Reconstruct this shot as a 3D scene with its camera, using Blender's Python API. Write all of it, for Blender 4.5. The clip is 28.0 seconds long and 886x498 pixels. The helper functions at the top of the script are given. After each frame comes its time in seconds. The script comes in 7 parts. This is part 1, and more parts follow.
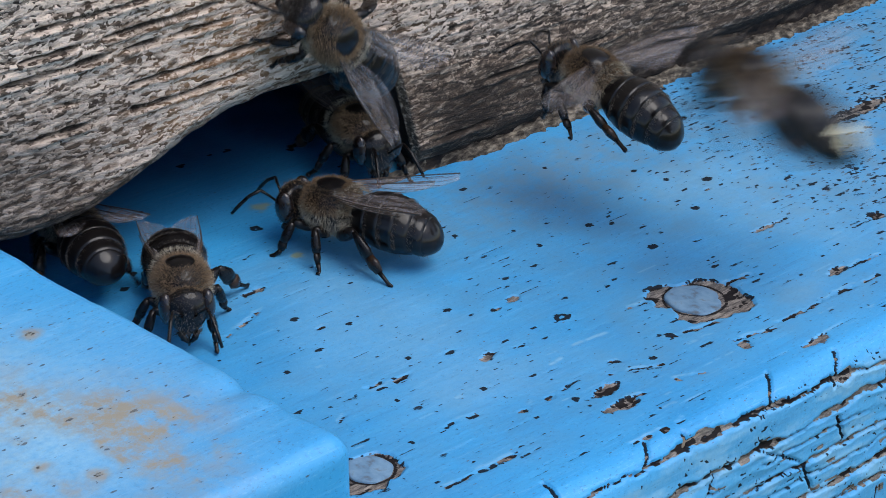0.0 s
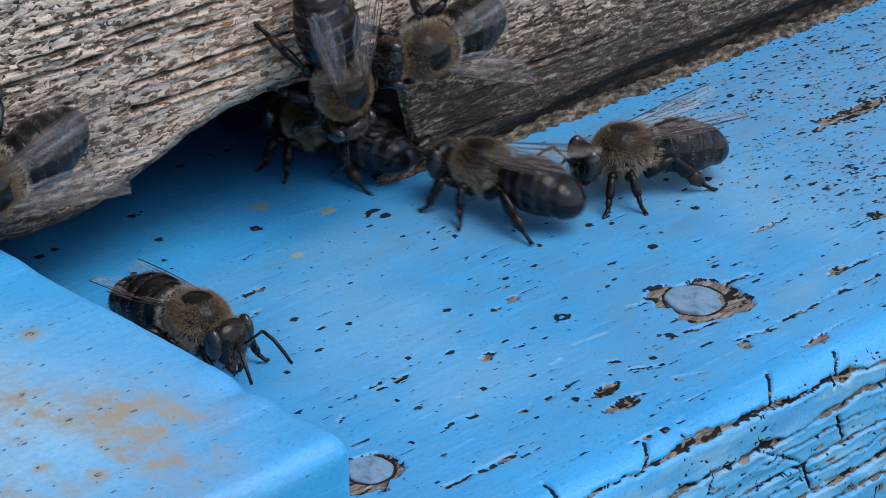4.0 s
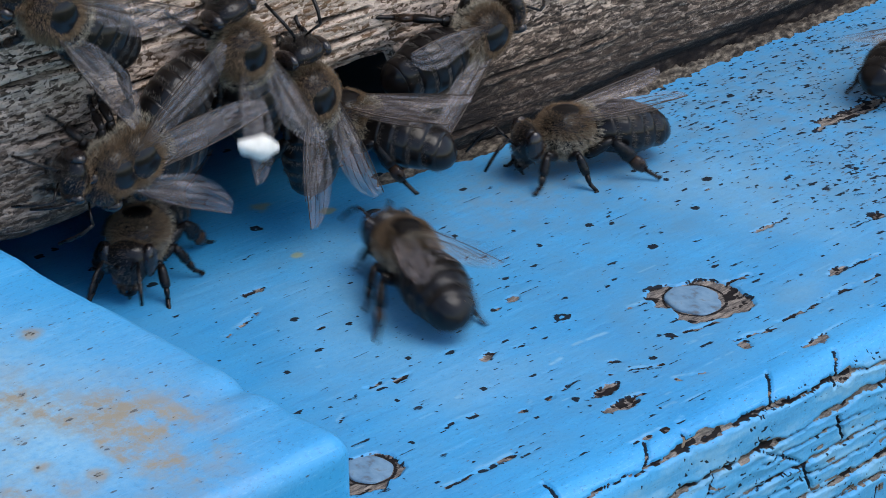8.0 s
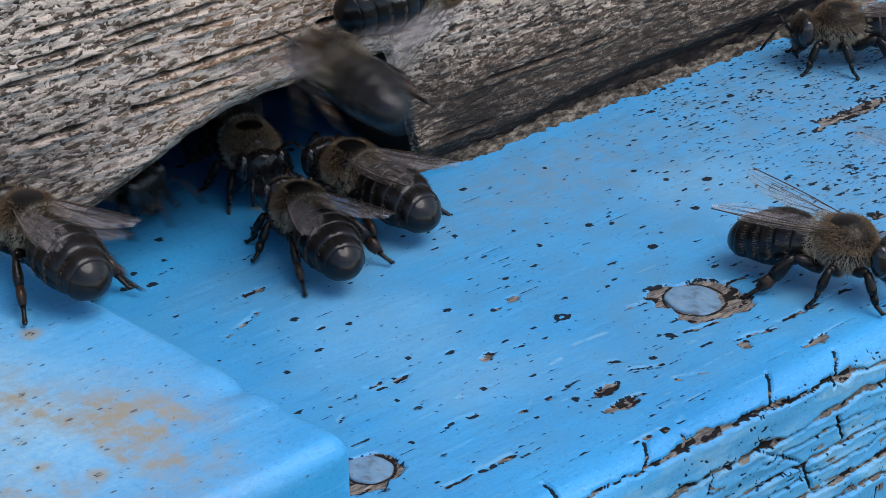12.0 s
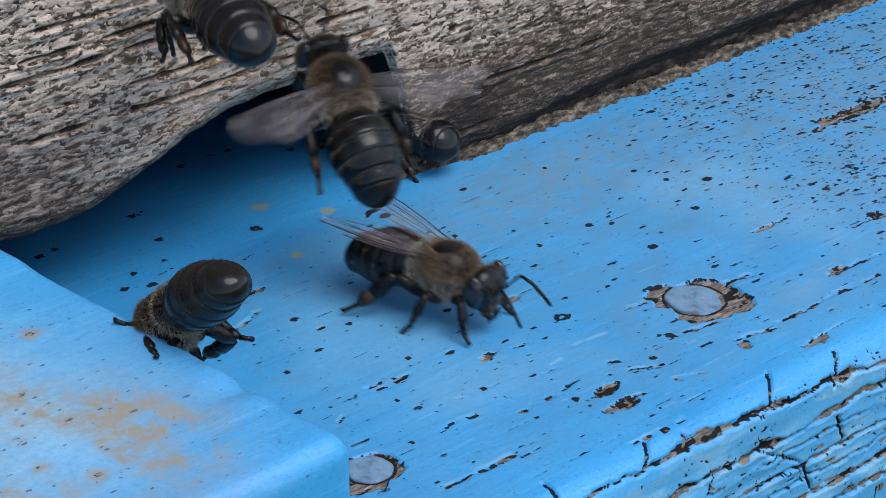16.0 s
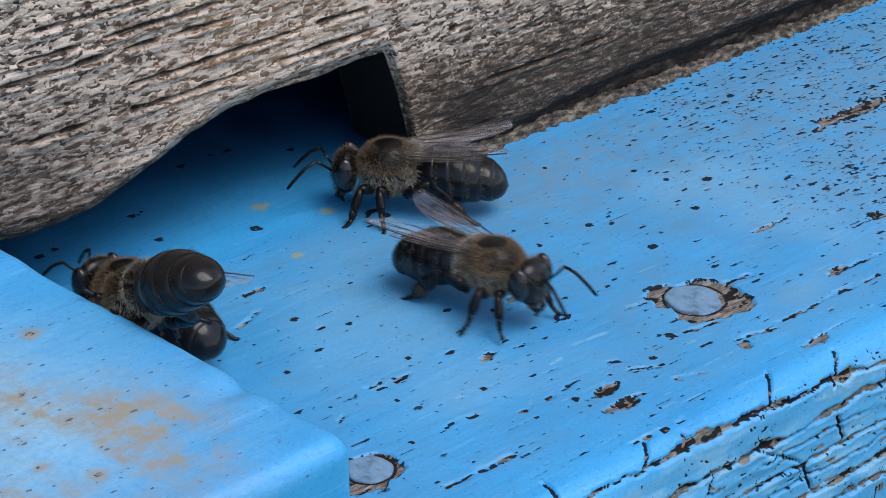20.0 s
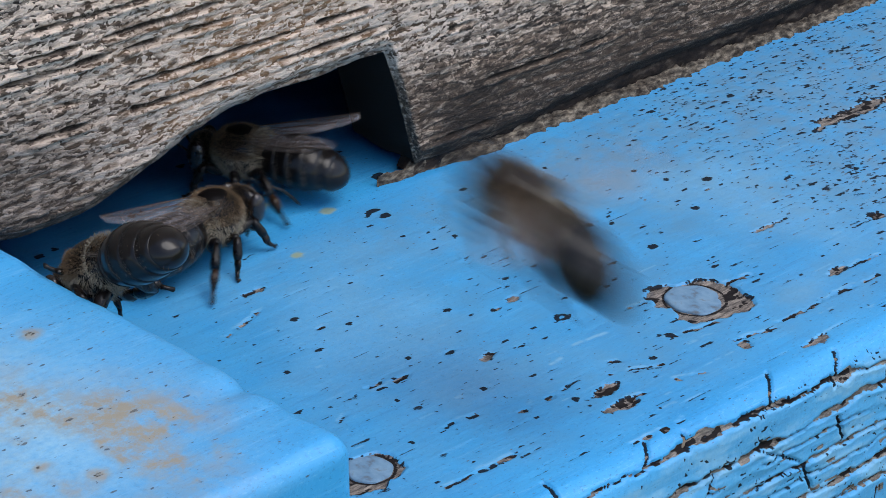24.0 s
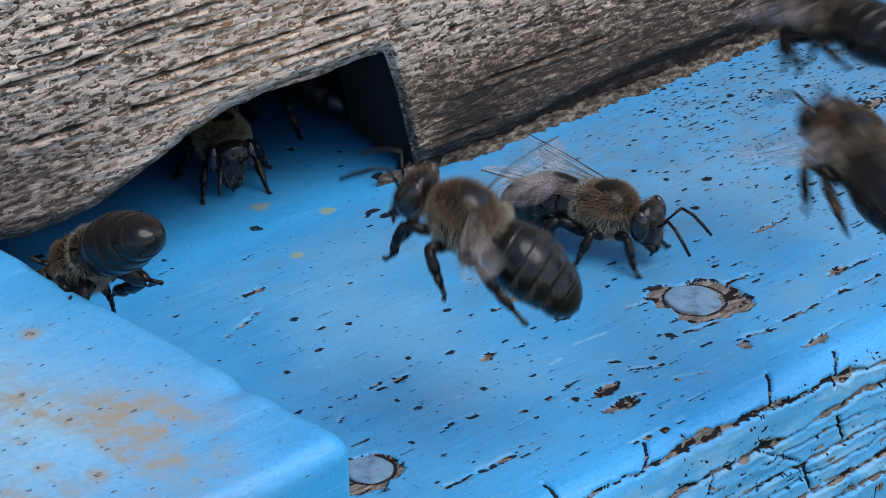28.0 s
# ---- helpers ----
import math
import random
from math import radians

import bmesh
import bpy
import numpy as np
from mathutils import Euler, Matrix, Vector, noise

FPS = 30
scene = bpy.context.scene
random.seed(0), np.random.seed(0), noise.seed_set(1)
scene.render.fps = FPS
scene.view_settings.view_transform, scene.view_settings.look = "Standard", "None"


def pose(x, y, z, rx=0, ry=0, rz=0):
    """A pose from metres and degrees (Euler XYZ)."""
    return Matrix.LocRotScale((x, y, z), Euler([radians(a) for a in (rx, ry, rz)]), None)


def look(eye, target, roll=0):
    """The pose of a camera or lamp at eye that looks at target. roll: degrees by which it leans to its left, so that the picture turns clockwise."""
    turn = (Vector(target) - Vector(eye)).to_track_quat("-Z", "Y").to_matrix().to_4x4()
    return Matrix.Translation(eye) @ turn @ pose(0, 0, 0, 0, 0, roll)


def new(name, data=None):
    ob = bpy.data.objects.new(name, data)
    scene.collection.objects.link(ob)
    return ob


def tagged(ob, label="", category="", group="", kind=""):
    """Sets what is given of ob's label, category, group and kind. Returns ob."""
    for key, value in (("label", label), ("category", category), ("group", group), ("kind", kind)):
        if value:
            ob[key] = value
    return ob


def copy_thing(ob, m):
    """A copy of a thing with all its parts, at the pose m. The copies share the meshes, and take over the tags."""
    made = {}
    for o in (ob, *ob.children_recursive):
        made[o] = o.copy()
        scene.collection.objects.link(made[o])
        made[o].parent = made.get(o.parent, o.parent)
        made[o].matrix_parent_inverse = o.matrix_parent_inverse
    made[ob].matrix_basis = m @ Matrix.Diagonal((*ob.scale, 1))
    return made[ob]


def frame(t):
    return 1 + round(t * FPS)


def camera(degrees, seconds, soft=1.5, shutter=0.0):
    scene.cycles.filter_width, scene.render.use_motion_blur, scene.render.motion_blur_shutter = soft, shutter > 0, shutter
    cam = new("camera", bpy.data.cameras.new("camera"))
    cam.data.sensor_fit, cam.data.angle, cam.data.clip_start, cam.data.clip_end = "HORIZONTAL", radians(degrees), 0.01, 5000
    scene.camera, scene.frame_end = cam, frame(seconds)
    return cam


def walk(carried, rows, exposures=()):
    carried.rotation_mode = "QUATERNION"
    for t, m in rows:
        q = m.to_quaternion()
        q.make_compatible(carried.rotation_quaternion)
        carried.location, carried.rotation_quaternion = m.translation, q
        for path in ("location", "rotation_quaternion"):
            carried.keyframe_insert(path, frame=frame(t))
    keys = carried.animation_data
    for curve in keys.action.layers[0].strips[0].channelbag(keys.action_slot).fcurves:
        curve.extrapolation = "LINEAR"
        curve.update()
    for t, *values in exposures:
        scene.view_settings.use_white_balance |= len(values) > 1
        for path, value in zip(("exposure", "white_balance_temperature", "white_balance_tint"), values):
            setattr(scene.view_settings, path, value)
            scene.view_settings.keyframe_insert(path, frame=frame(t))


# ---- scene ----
cam = camera(21.5, 28.0, soft=0.74, shutter=0.5)
EYE, TARGET = (-0.10234, -0.11878, 0.07746), (-0.00600, -0.00949, 0.0)
walk(cam, [(0.0, look(EYE, TARGET)), (28.0, look(EYE, TARGET))], exposures=[(0.0, 0.66), (28.0, 0.66)])

# ---- daylight: bright open shade under a pale sky ----
world = bpy.data.worlds.new("sky")
scene.world = world
world.use_nodes = True
wn = world.node_tree.nodes
sky = wn.new("ShaderNodeTexSky")
sky.sky_type = "NISHITA"
sky.sun_disc = False
sky.sun_elevation, sky.sun_rotation = radians(58), radians(150)
sky.air_density, sky.dust_density, sky.ozone_density = 1.0, 1.2, 1.0
world.node_tree.links.new(sky.outputs[0], wn["Background"].inputs[0])
wn["Background"].inputs[1].default_value = 0.15
sun_data = bpy.data.lights.new("sun", "SUN")
sun_data.energy, sun_data.angle, sun_data.color = 1.2, radians(40), (0.98, 0.96, 0.96)
sun = new("sun", sun_data)
sun.matrix_world = look((0.08, -0.44, 0.89), (0, 0, 0))


# ---- materials ----
def material(name):
    m = bpy.data.materials.new(name)
    m.use_nodes = True
    nt = m.node_tree
    return m, nt, nt.nodes, nt.nodes["Principled BSDF"]


def socket(nt, slot, value):
    if isinstance(value, bpy.types.NodeSocket):
        nt.links.new(value, slot)
    else:
        slot.default_value = value


def coords(nt, scale=(1, 1, 1)):
    tc, mp = nt.nodes.new("ShaderNodeTexCoord"), nt.nodes.new("ShaderNodeMapping")
    mp.inputs["Scale"].default_value = scale
    nt.links.new(tc.outputs["Object"], mp.inputs["Vector"])
    return mp.outputs[0]


def tex(nt, vec, scale, detail=4.0, rough=0.6):
    n = nt.nodes.new("ShaderNodeTexNoise")
    n.inputs["Scale"].default_value, n.inputs["Detail"].default_value, n.inputs["Roughness"].default_value = scale, detail, rough
    nt.links.new(vec, n.inputs["Vector"])
    return n.outputs["Fac"]


def ramp(nt, fac, stops):
    n = nt.nodes.new("ShaderNodeValToRGB")
    nt.links.new(fac, n.inputs["Fac"])
    el = n.color_ramp.elements
    while len(el) < len(stops):
        el.new(0.5)
    for e, (p, c) in zip(el, stops):
        e.position, e.color = p, (*c, 1) if len(c) == 3 else c
    return n.outputs["Color"]


def grey(nt, fac, lo, hi, a=0.0, b=1.0):
    n = nt.nodes.new("ShaderNodeMapRange")
    n.clamp = True
    for k, v in zip(("From Min", "From Max", "To Min", "To Max"), (lo, hi, a, b)):
        n.inputs[k].default_value = v
    nt.links.new(fac, n.inputs["Value"])
    return n.outputs["Result"]


def mix(nt, fac, a, b):
    n = nt.nodes.new("ShaderNodeMix")
    n.data_type = "RGBA"
    socket(nt, n.inputs[0], fac)
    socket(nt, n.inputs[6], (*a, 1) if isinstance(a, tuple) else a)
    socket(nt, n.inputs[7], (*b, 1) if isinstance(b, tuple) else b)
    return n.outputs[2]


def calc(nt, op, a, b=0.0):
    n = nt.nodes.new("ShaderNodeMath")
    n.operation = op
    socket(nt, n.inputs[0], a)
    socket(nt, n.inputs[1], b)
    return n.outputs[0]


def layer(nt, name):
    n = nt.nodes.new("ShaderNodeAttribute")
    n.attribute_name = name
    return n.outputs["Fac"]


def bump(nt, bsdf, height, strength, distance):
    n = nt.nodes.new("ShaderNodeBump")
    n.inputs["Strength"].default_value, n.inputs["Distance"].default_value = strength, distance
    nt.links.new(height, n.inputs["Height"])
    nt.links.new(n.outputs[0], bsdf.inputs["Normal"])


def paint_material():
    """Old sky-blue gloss paint on wood; layers: bare wood, dark dirt, pale chalking, rust-brown stain."""
    m, nt, nd, b = material("blue_paint")
    v = coords(nt)
    along = coords(nt, (0.25, 1.4, 1.0))
    big, mid, fine = tex(nt, v, 60, 3), tex(nt, along, 420, 5), tex(nt, v, 2600, 3)
    base = mix(nt, grey(nt, big, 0.3, 0.7), (0.028, 0.292, 0.60), (0.042, 0.352, 0.69))
    base = mix(nt, grey(nt, mid, 0.45, 0.75, 0, 0.25), base, (0.085, 0.41, 0.69))
    base = mix(nt, grey(nt, fine, 0.60, 0.78, 0, 0.5), base, (0.02, 0.14, 0.34))
    hair = tex(nt, coords(nt, (0.10, 1.6, 1.6)), 1500, 4, 0.7)
    base = mix(nt, grey(nt, hair, 0.58, 0.70, 0, 0.30), base, (0.22, 0.50, 0.78))
    base = mix(nt, grey(nt, hair, 0.44, 0.32, 0, 0.36), base, (0.02, 0.17, 0.42))
    pits = tex(nt, coords(nt, (0.6, 1.2, 1.2)), 5200, 3, 0.6)
    base = mix(nt, grey(nt, pits, 0.60, 0.70, 0, 0.55), base, (0.018, 0.11, 0.26))
    base = mix(nt, grey(nt, pits, 0.40, 0.30, 0, 0.35), base, (0.20, 0.47, 0.70))
    base = mix(nt, calc(nt, "MULTIPLY", layer(nt, "film"), grey(nt, tex(nt, v, 350, 5), 0.3, 0.65, 0.3, 1.0)), base, (0.088, 0.258, 0.415))
    base = mix(nt, calc(nt, "MULTIPLY", layer(nt, "chalk"), grey(nt, tex(nt, v, 1900, 4, 0.7), 0.28, 0.72, 0.35, 0.80)), base, (0.36, 0.59, 0.70))
    soil = tex(nt, v, 700, 8, 0.75)
    base = mix(nt, calc(nt, "MULTIPLY", layer(nt, "stain"), grey(nt, soil, 0.38, 0.58, 0.14, 1.0)), base, (0.30, 0.275, 0.215))
    wood = ramp(nt, tex(nt, coords(nt, (0.30, 1.5, 1.5)), 2600, 6, 0.72), [(0.30, (0.030, 0.028, 0.030)), (0.48, (0.14, 0.122, 0.108)), (0.70, (0.40, 0.345, 0.29))])
    ragged = grey(nt, tex(nt, coords(nt, (0.6, 1.3, 1.3)), 4200, 3, 0.6), 0.3, 0.7, -0.16, 0.16)
    torn = calc(nt, "ADD", layer(nt, "bare"), ragged)
    base = mix(nt, grey(nt, torn, 0.48, 0.62), base, wood)
    base = mix(nt, calc(nt, "MULTIPLY", layer(nt, "pollen"), 0.8), base, (0.36, 0.34, 0.07))
    # shade inside the slot, painted into the floor's blue
    base = mix(nt, layer(nt, "darkening"), base, (0.012, 0.04, 0.10))
    base = mix(nt, grey(nt, calc(nt, "ADD", layer(nt, "dirt_shade"), ragged), 0.42, 0.58, 0, 0.96), base, (0.011, 0.010, 0.011))
    # loose round crumbs of soil, each of its own size
    dot = nd.new("ShaderNodeTexVoronoi")
    dot.inputs["Scale"].default_value, dot.inputs["Randomness"].default_value = 2000, 1.0
    nt.links.new(coords(nt, (0.48, 1.15, 1.0)), dot.inputs["Vector"])
    pick = nd.new("ShaderNodeSeparateColor")
    nt.links.new(dot.outputs["Color"], pick.inputs[0])
    size = calc(nt, "MULTIPLY", layer(nt, "crumbs"), grey(nt, pick.outputs[0], 0.35, 1.0, 0.0, 0.33))
    spot = grey(nt, calc(nt, "SUBTRACT", calc(nt, "ADD", dot.outputs["Distance"], calc(nt, "MULTIPLY", ragged, 1.1)), size), 0.05, 0.0, 0, 0.8)
    base = mix(nt, spot, base, mix(nt, grey(nt, pick.outputs[1], 0.5, 1.0), (0.018, 0.03, 0.05), (0.13, 0.12, 0.10)))
    socket(nt, b.inputs["Base Color"], base)
    socket(nt, b.inputs["Roughness"], calc(nt, "MAXIMUM", grey(nt, mid, 0.2, 0.8, 0.36, 0.55), calc(nt, "MAXIMUM", calc(nt, "MULTIPLY", layer(nt, "bare"), 0.8), calc(nt, "MULTIPLY", layer(nt, "dirt_shade"), 0.95))))
    socket(nt, b.inputs["Specular IOR Level"], grey(nt, calc(nt, "MAXIMUM", layer(nt, "dirt_shade"), layer(nt, "bare")), 0.3, 0.6, 0.5, 0.06))
    bump(nt, b, calc(nt, "ADD", tex(nt, along, 900, 5), calc(nt, "MULTIPLY", tex(nt, v, 3200, 3), 0.5)), 0.25, 0.00022)
    return m


def weathered_material():
    """Grey weathered softwood with short torn fibres and a warm brown heart."""
    m, nt, nd, b = material("weathered_wood")
    fib = coords(nt, (0.24, 1.0, 1.0))
    lng = coords(nt, (0.035, 1.0, 1.0))
    v = coords(nt)
    f1, f2 = tex(nt, fib, 3000, 2.5, 0.55), tex(nt, lng, 1500, 5, 0.6)
    # torn flakes: long cells with dark gaps, each of its own paleness
    warped = nd.new("ShaderNodeVectorMath")
    warped.operation = "MULTIPLY_ADD"
    wob = nd.new("ShaderNodeTexNoise")
    wob.inputs["Scale"].default_value, wob.inputs["Detail"].default_value = 1800, 3
    nt.links.new(v, wob.inputs["Vector"])
    nt.links.new(wob.outputs["Color"], warped.inputs[0])
    warped.inputs[1].default_value = (0.0008, 0.0006, 0.0006)
    nt.links.new(coords(nt, (0.36, 1.0, 1.0)), warped.inputs[2])
    cell, gap = nd.new("ShaderNodeTexVoronoi"), nd.new("ShaderNodeTexVoronoi")
    gap.feature = "DISTANCE_TO_EDGE"
    for n in (cell, gap):
        n.inputs["Scale"].default_value = 4700
        nt.links.new(warped.outputs[0], n.inputs["Vector"])
    split = nd.new("ShaderNodeSeparateColor")
    nt.links.new(cell.outputs["Color"], split.inputs[0])
    flake = calc(nt, "ADD", calc(nt, "MULTIPLY", split.outputs[0], 0.42), calc(nt, "MULTIPLY", f1, 0.58))
    crev = grey(nt, gap.outputs["Distance"], 0.0, 0.22)
    tone = ramp(nt, flake, [(0.30, (0.045, 0.035, 0.028)), (0.42, (0.17, 0.123, 0.092)), (0.54, (0.36, 0.264, 0.195)), (0.68, (0.72, 0.55, 0.42))])
    tone = mix(nt, calc(nt, "MULTIPLY", calc(nt, "SUBTRACT", 1.0, crev), grey(nt, tex(nt, fib, 1400, 3), 0.36, 0.54, 0.2, 0.8)), tone, (0.020, 0.016, 0.014))
    dash = tex(nt, coords(nt, (0.22, 1.0, 1.0)), 3300, 3, 0.55)
    tone = mix(nt, grey(nt, dash, 0.565, 0.61, 0.0, 0.72), tone, (0.022, 0.017, 0.015))
    tone = mix(nt, grey(nt, f2, 0.45, 0.72, 0.0, 0.40), tone, (0.13, 0.095, 0.07))
    tone = mix(nt, calc(nt, "MULTIPLY", layer(nt, "warm"), 0.55), tone, (0.33, 0.185, 0.095))
    tone = mix(nt, calc(nt, "MULTIPLY", layer(nt, "pale"), grey(nt, flake, 0.34, 0.60, 0.0, 0.82)), tone, (0.71, 0.565, 0.455))
    tone = mix(nt, calc(nt, "MULTIPLY", layer(nt, "darkening"), grey(nt, f1, 0.66, 0.40, 0.55, 1.0)), tone, (0.052, 0.038, 0.029))
    # dark layer: dirt and check lines, plus shade painted along the foot
    tone = mix(nt, layer(nt, "dirt_shade"), tone, (0.022, 0.018, 0.016))
    socket(nt, b.inputs["Base Color"], tone)
    b.inputs["Roughness"].default_value = 0.85
    b.inputs["Specular IOR Level"].default_value = 0.1
    bump(nt, b, calc(nt, "ADD", calc(nt, "ADD", flake, calc(nt, "MULTIPLY", crev, 0.2)), calc(nt, "SUBTRACT", calc(nt, "MULTIPLY", f2, 0.4), calc(nt, "MULTIPLY", dash, 0.6))), 0.55, 0.0005)
    return m


def simple_material(name, stops, scale, stretch=(1, 1, 1), rough=0.6, metal=0.0, relief=0.0, spec=0.5, detail=4):
    m, nt, nd, b = material(name)
    f = tex(nt, coords(nt, stretch), scale, detail)
    socket(nt, b.inputs["Base Color"], ramp(nt, f, stops))
    b.inputs["Roughness"].default_value, b.inputs["Metallic"].default_value = rough, metal
    b.inputs["Specular IOR Level"].default_value = spec
    if relief:
        bump(nt, b, f, 0.6, relief)
    return m


def shell_material(name, dark, light, rough, gloss=0.45, coat=0.0):
    """Bee cuticle: varied a little from bee to bee."""
    m, nt, nd, b = material(name)
    oi = nd.new("ShaderNodeObjectInfo")
    f = tex(nt, coords(nt), 1500, 4)
    col = mix(nt, grey(nt, f, 0.35, 0.7), dark, light)
    col = mix(nt, grey(nt, oi.outputs["Random"], 0.3, 1, 0, 0.4), col, tuple(1.4 * c + 0.001 for c in light))
    socket(nt, b.inputs["Base Color"], col)
    socket(nt, b.inputs["Roughness"], grey(nt, f, 0.3, 0.7, rough - 0.07, rough + 0.1))
    b.inputs["Specular IOR Level"].default_value = gloss
    b.inputs["Coat Weight"].default_value, b.inputs["Coat Roughness"].default_value = coat, 0.11
    bump(nt, b, tex(nt, coords(nt), 9000, 2), 0.25, 0.00003)
    return m


def hair_material(name, root, tip):
    m, nt, nd, b = material(name)
    g = nd.new("ShaderNodeNewGeometry")
    socket(nt, b.inputs["Base Color"], mix(nt, g.outputs["Random Per Island"], root, tip))
    b.inputs["Roughness"].default_value = 0.7
    b.inputs["Specular IOR Level"].default_value = 0.25
    return m


def wing_material():
    m, nt, nd, b = material("wing_membrane")
    glass = nd.new("ShaderNodeBsdfTransparent")
    glass.inputs[0].default_value = (0.93, 0.91, 0.88, 1)
    fr = nd.new("ShaderNodeFresnel")
    fr.inputs[0].default_value = 1.5
    b.inputs["Base Color"].default_value = (0.60, 0.54, 0.55, 1)
    b.inputs["Roughness"].default_value = 0.22
    mx = nd.new("ShaderNodeMixShader")
    f = tex(nt, coords(nt, (0.16, 1.6, 0.3)), 1700, 3)
    socket(nt, mx.inputs[0], grey(nt, f, 0.36, 0.66, 0.03, 0.22))
    nt.links.new(glass.outputs[0], mx.inputs[1])
    nt.links.new(b.outputs[0], mx.inputs[2])
    nt.links.new(mx.outputs[0], nd["Material Output"].inputs[0])
    bump(nt, b, f, 0.5, 0.0001)
    return m


BLUE = paint_material()
WOOD = weathered_material()
FIBRE = simple_material("torn_fibre", [(0.36, (0.022, 0.018, 0.015)), (0.52, (0.095, 0.078, 0.060)), (0.70, (0.27, 0.225, 0.17))], 2600, (0.45, 1, 1), 0.9, relief=0.0003, spec=0.15)
STEEL = simple_material("dull_nail_steel", [(0.32, (0.09, 0.10, 0.11)), (0.46, (0.13, 0.235, 0.34)), (0.60, (0.17, 0.29, 0.40)), (0.76, (0.13, 0.105, 0.08))], 700, rough=0.6, metal=0.0, spec=0.3, relief=0.0001)
# near-black stock of the sheet added in the gap under the wall
DARK_FILL = simple_material("propolis", [(0.35, (0.006, 0.005, 0.005)), (0.55, (0.028, 0.02, 0.016)), (0.72, (0.12, 0.09, 0.065))], 1100, (0.5, 1, 1), rough=0.85, relief=0.0004, spec=0.15, detail=7)
INNER = simple_material("hive_inner_wood", [(0.3, (0.18, 0.135, 0.095)), (0.7, (0.40, 0.31, 0.22))], 200, (0.1, 1, 1), 0.85)
MEADOW = simple_material("meadow", [(0.3, (0.035, 0.06, 0.018)), (0.7, (0.10, 0.14, 0.045))], 30, rough=0.95, relief=0.02)
CUTICLE = shell_material("dark_cuticle", (0.0025, 0.0023, 0.0027), (0.0075, 0.0058, 0.0052), 0.34, 0.12, 0.40)
LEGSHELL = shell_material("leg_cuticle", (0.0025, 0.0025, 0.0027), (0.009, 0.0065, 0.0055), 0.28, 0.25)
AMBER = shell_material("amber_cuticle", (0.010, 0.006, 0.004), (0.045, 0.022, 0.011), 0.3, 0.3)
EYE_M = shell_material("compound_eye", (0.008, 0.006, 0.006), (0.020, 0.014, 0.012), 0.25, 0.25, 0.6)
TAN = hair_material("tan_hair", (0.072, 0.046, 0.028), (0.27, 0.180, 0.103))
GREYHAIR = hair_material("grey_hair", (0.03, 0.027, 0.024), (0.15, 0.13, 0.11))
PALE = hair_material("pale_hair", (0.18, 0.15, 0.11), (0.46, 0.40, 0.30))
WING = wing_material()
VEIN = simple_material("wing_vein", [(0.3, (0.022, 0.014, 0.010)), (0.7, (0.085, 0.055, 0.035))], 900, rough=0.5)
WAX = simple_material("white_wax", [(0.3, (0.62, 0.60, 0.52)), (0.7, (0.82, 0.80, 0.74))], 900, rough=0.6, relief=0.0002)
MARK = simple_material("cream_mark", [(0.35, (0.40, 0.36, 0.20)), (0.6, (0.72, 0.68, 0.50))], 2500, rough=0.7)

MM = 0.001


# ---- building helpers ----
def mesh_from(name, verts, faces, mat, smooth=True, scale=MM):
    me = bpy.data.meshes.new(name)
    me.from_pydata([tuple(float(c) * scale for c in v) for v in verts], [], faces)
    me.materials.append(mat)
    if smooth:
        me.polygons.foreach_set("use_smooth", [True] * len(me.polygons))
    me.update()
    return me


def grid_mesh(name, pts, mat, layers=None):
    """A sheet from an array of points, rows x columns x 3, in millimetres."""
    nr, nc = pts.shape[:2]
    idx = np.arange(nr * nc).reshape(nr, nc)
    quads = np.stack([idx[:-1, :-1], idx[1:, :-1], idx[1:, 1:], idx[:-1, 1:]], -1).reshape(-1, 4)
    me = bpy.data.meshes.new(name)
    me.vertices.add(nr * nc)
    me.vertices.foreach_set("co", (pts.reshape(-1, 3) * MM).astype(np.float32).ravel())
    me.loops.add(quads.size)
    me.loops.foreach_set("vertex_index", quads.ravel().astype(np.int32))
    me.polygons.add(len(quads))
    me.polygons.foreach_set("loop_start", np.arange(0, quads.size, 4, dtype=np.int32))
    me.polygons.foreach_set("use_smooth", np.ones(len(quads), dtype=bool))
    me.materials.append(mat)
    for key, val in (layers or {}).items():
        at = me.attributes.new(key, "FLOAT", "POINT")
        at.data.foreach_set("value", np.clip(val, 0, 1).astype(np.float32).ravel())
    me.update(calc_edges=True)
    me.validate()
    return me


def part(name, me, parent, label="", at=(0, 0, 0)):
    ob = new(name, me)
    ob.parent = parent
    ob.location = [c * MM for c in at]
    return tagged(ob, label)


def hash2(ix, iy, seed):
    return np.mod(np.sin(ix * 127.1 + iy * 311.7 + seed * 74.7) * 43758.5453, 1.0)


def vnoise(x, y, seed=0):
    ix, iy = np.floor(x), np.floor(y)
    fx, fy = x - ix, y - iy
    fx, fy = fx * fx * (3 - 2 * fx), fy * fy * (3 - 2 * fy)
    a, b = hash2(ix, iy, seed), hash2(ix + 1, iy, seed)
    c, d = hash2(ix, iy + 1, seed), hash2(ix + 1, iy + 1, seed)
    return (a + (b - a) * fx) * (1 - fy) + (c + (d - c) * fx) * fy


def fbm(x, y, seed=0, octaves=4):
    total, amp, norm = 0.0, 1.0, 0.0
    for k in range(octaves):
        total = total + amp * vnoise(x * 2 ** k, y * 2 ** k, seed + k)
        norm, amp = norm + amp, amp * 0.55
    return total / norm


def step(lo, hi, x):
    k = np.clip((x - lo) / (hi - lo), 0, 1)
    return k * k * (3 - 2 * k)


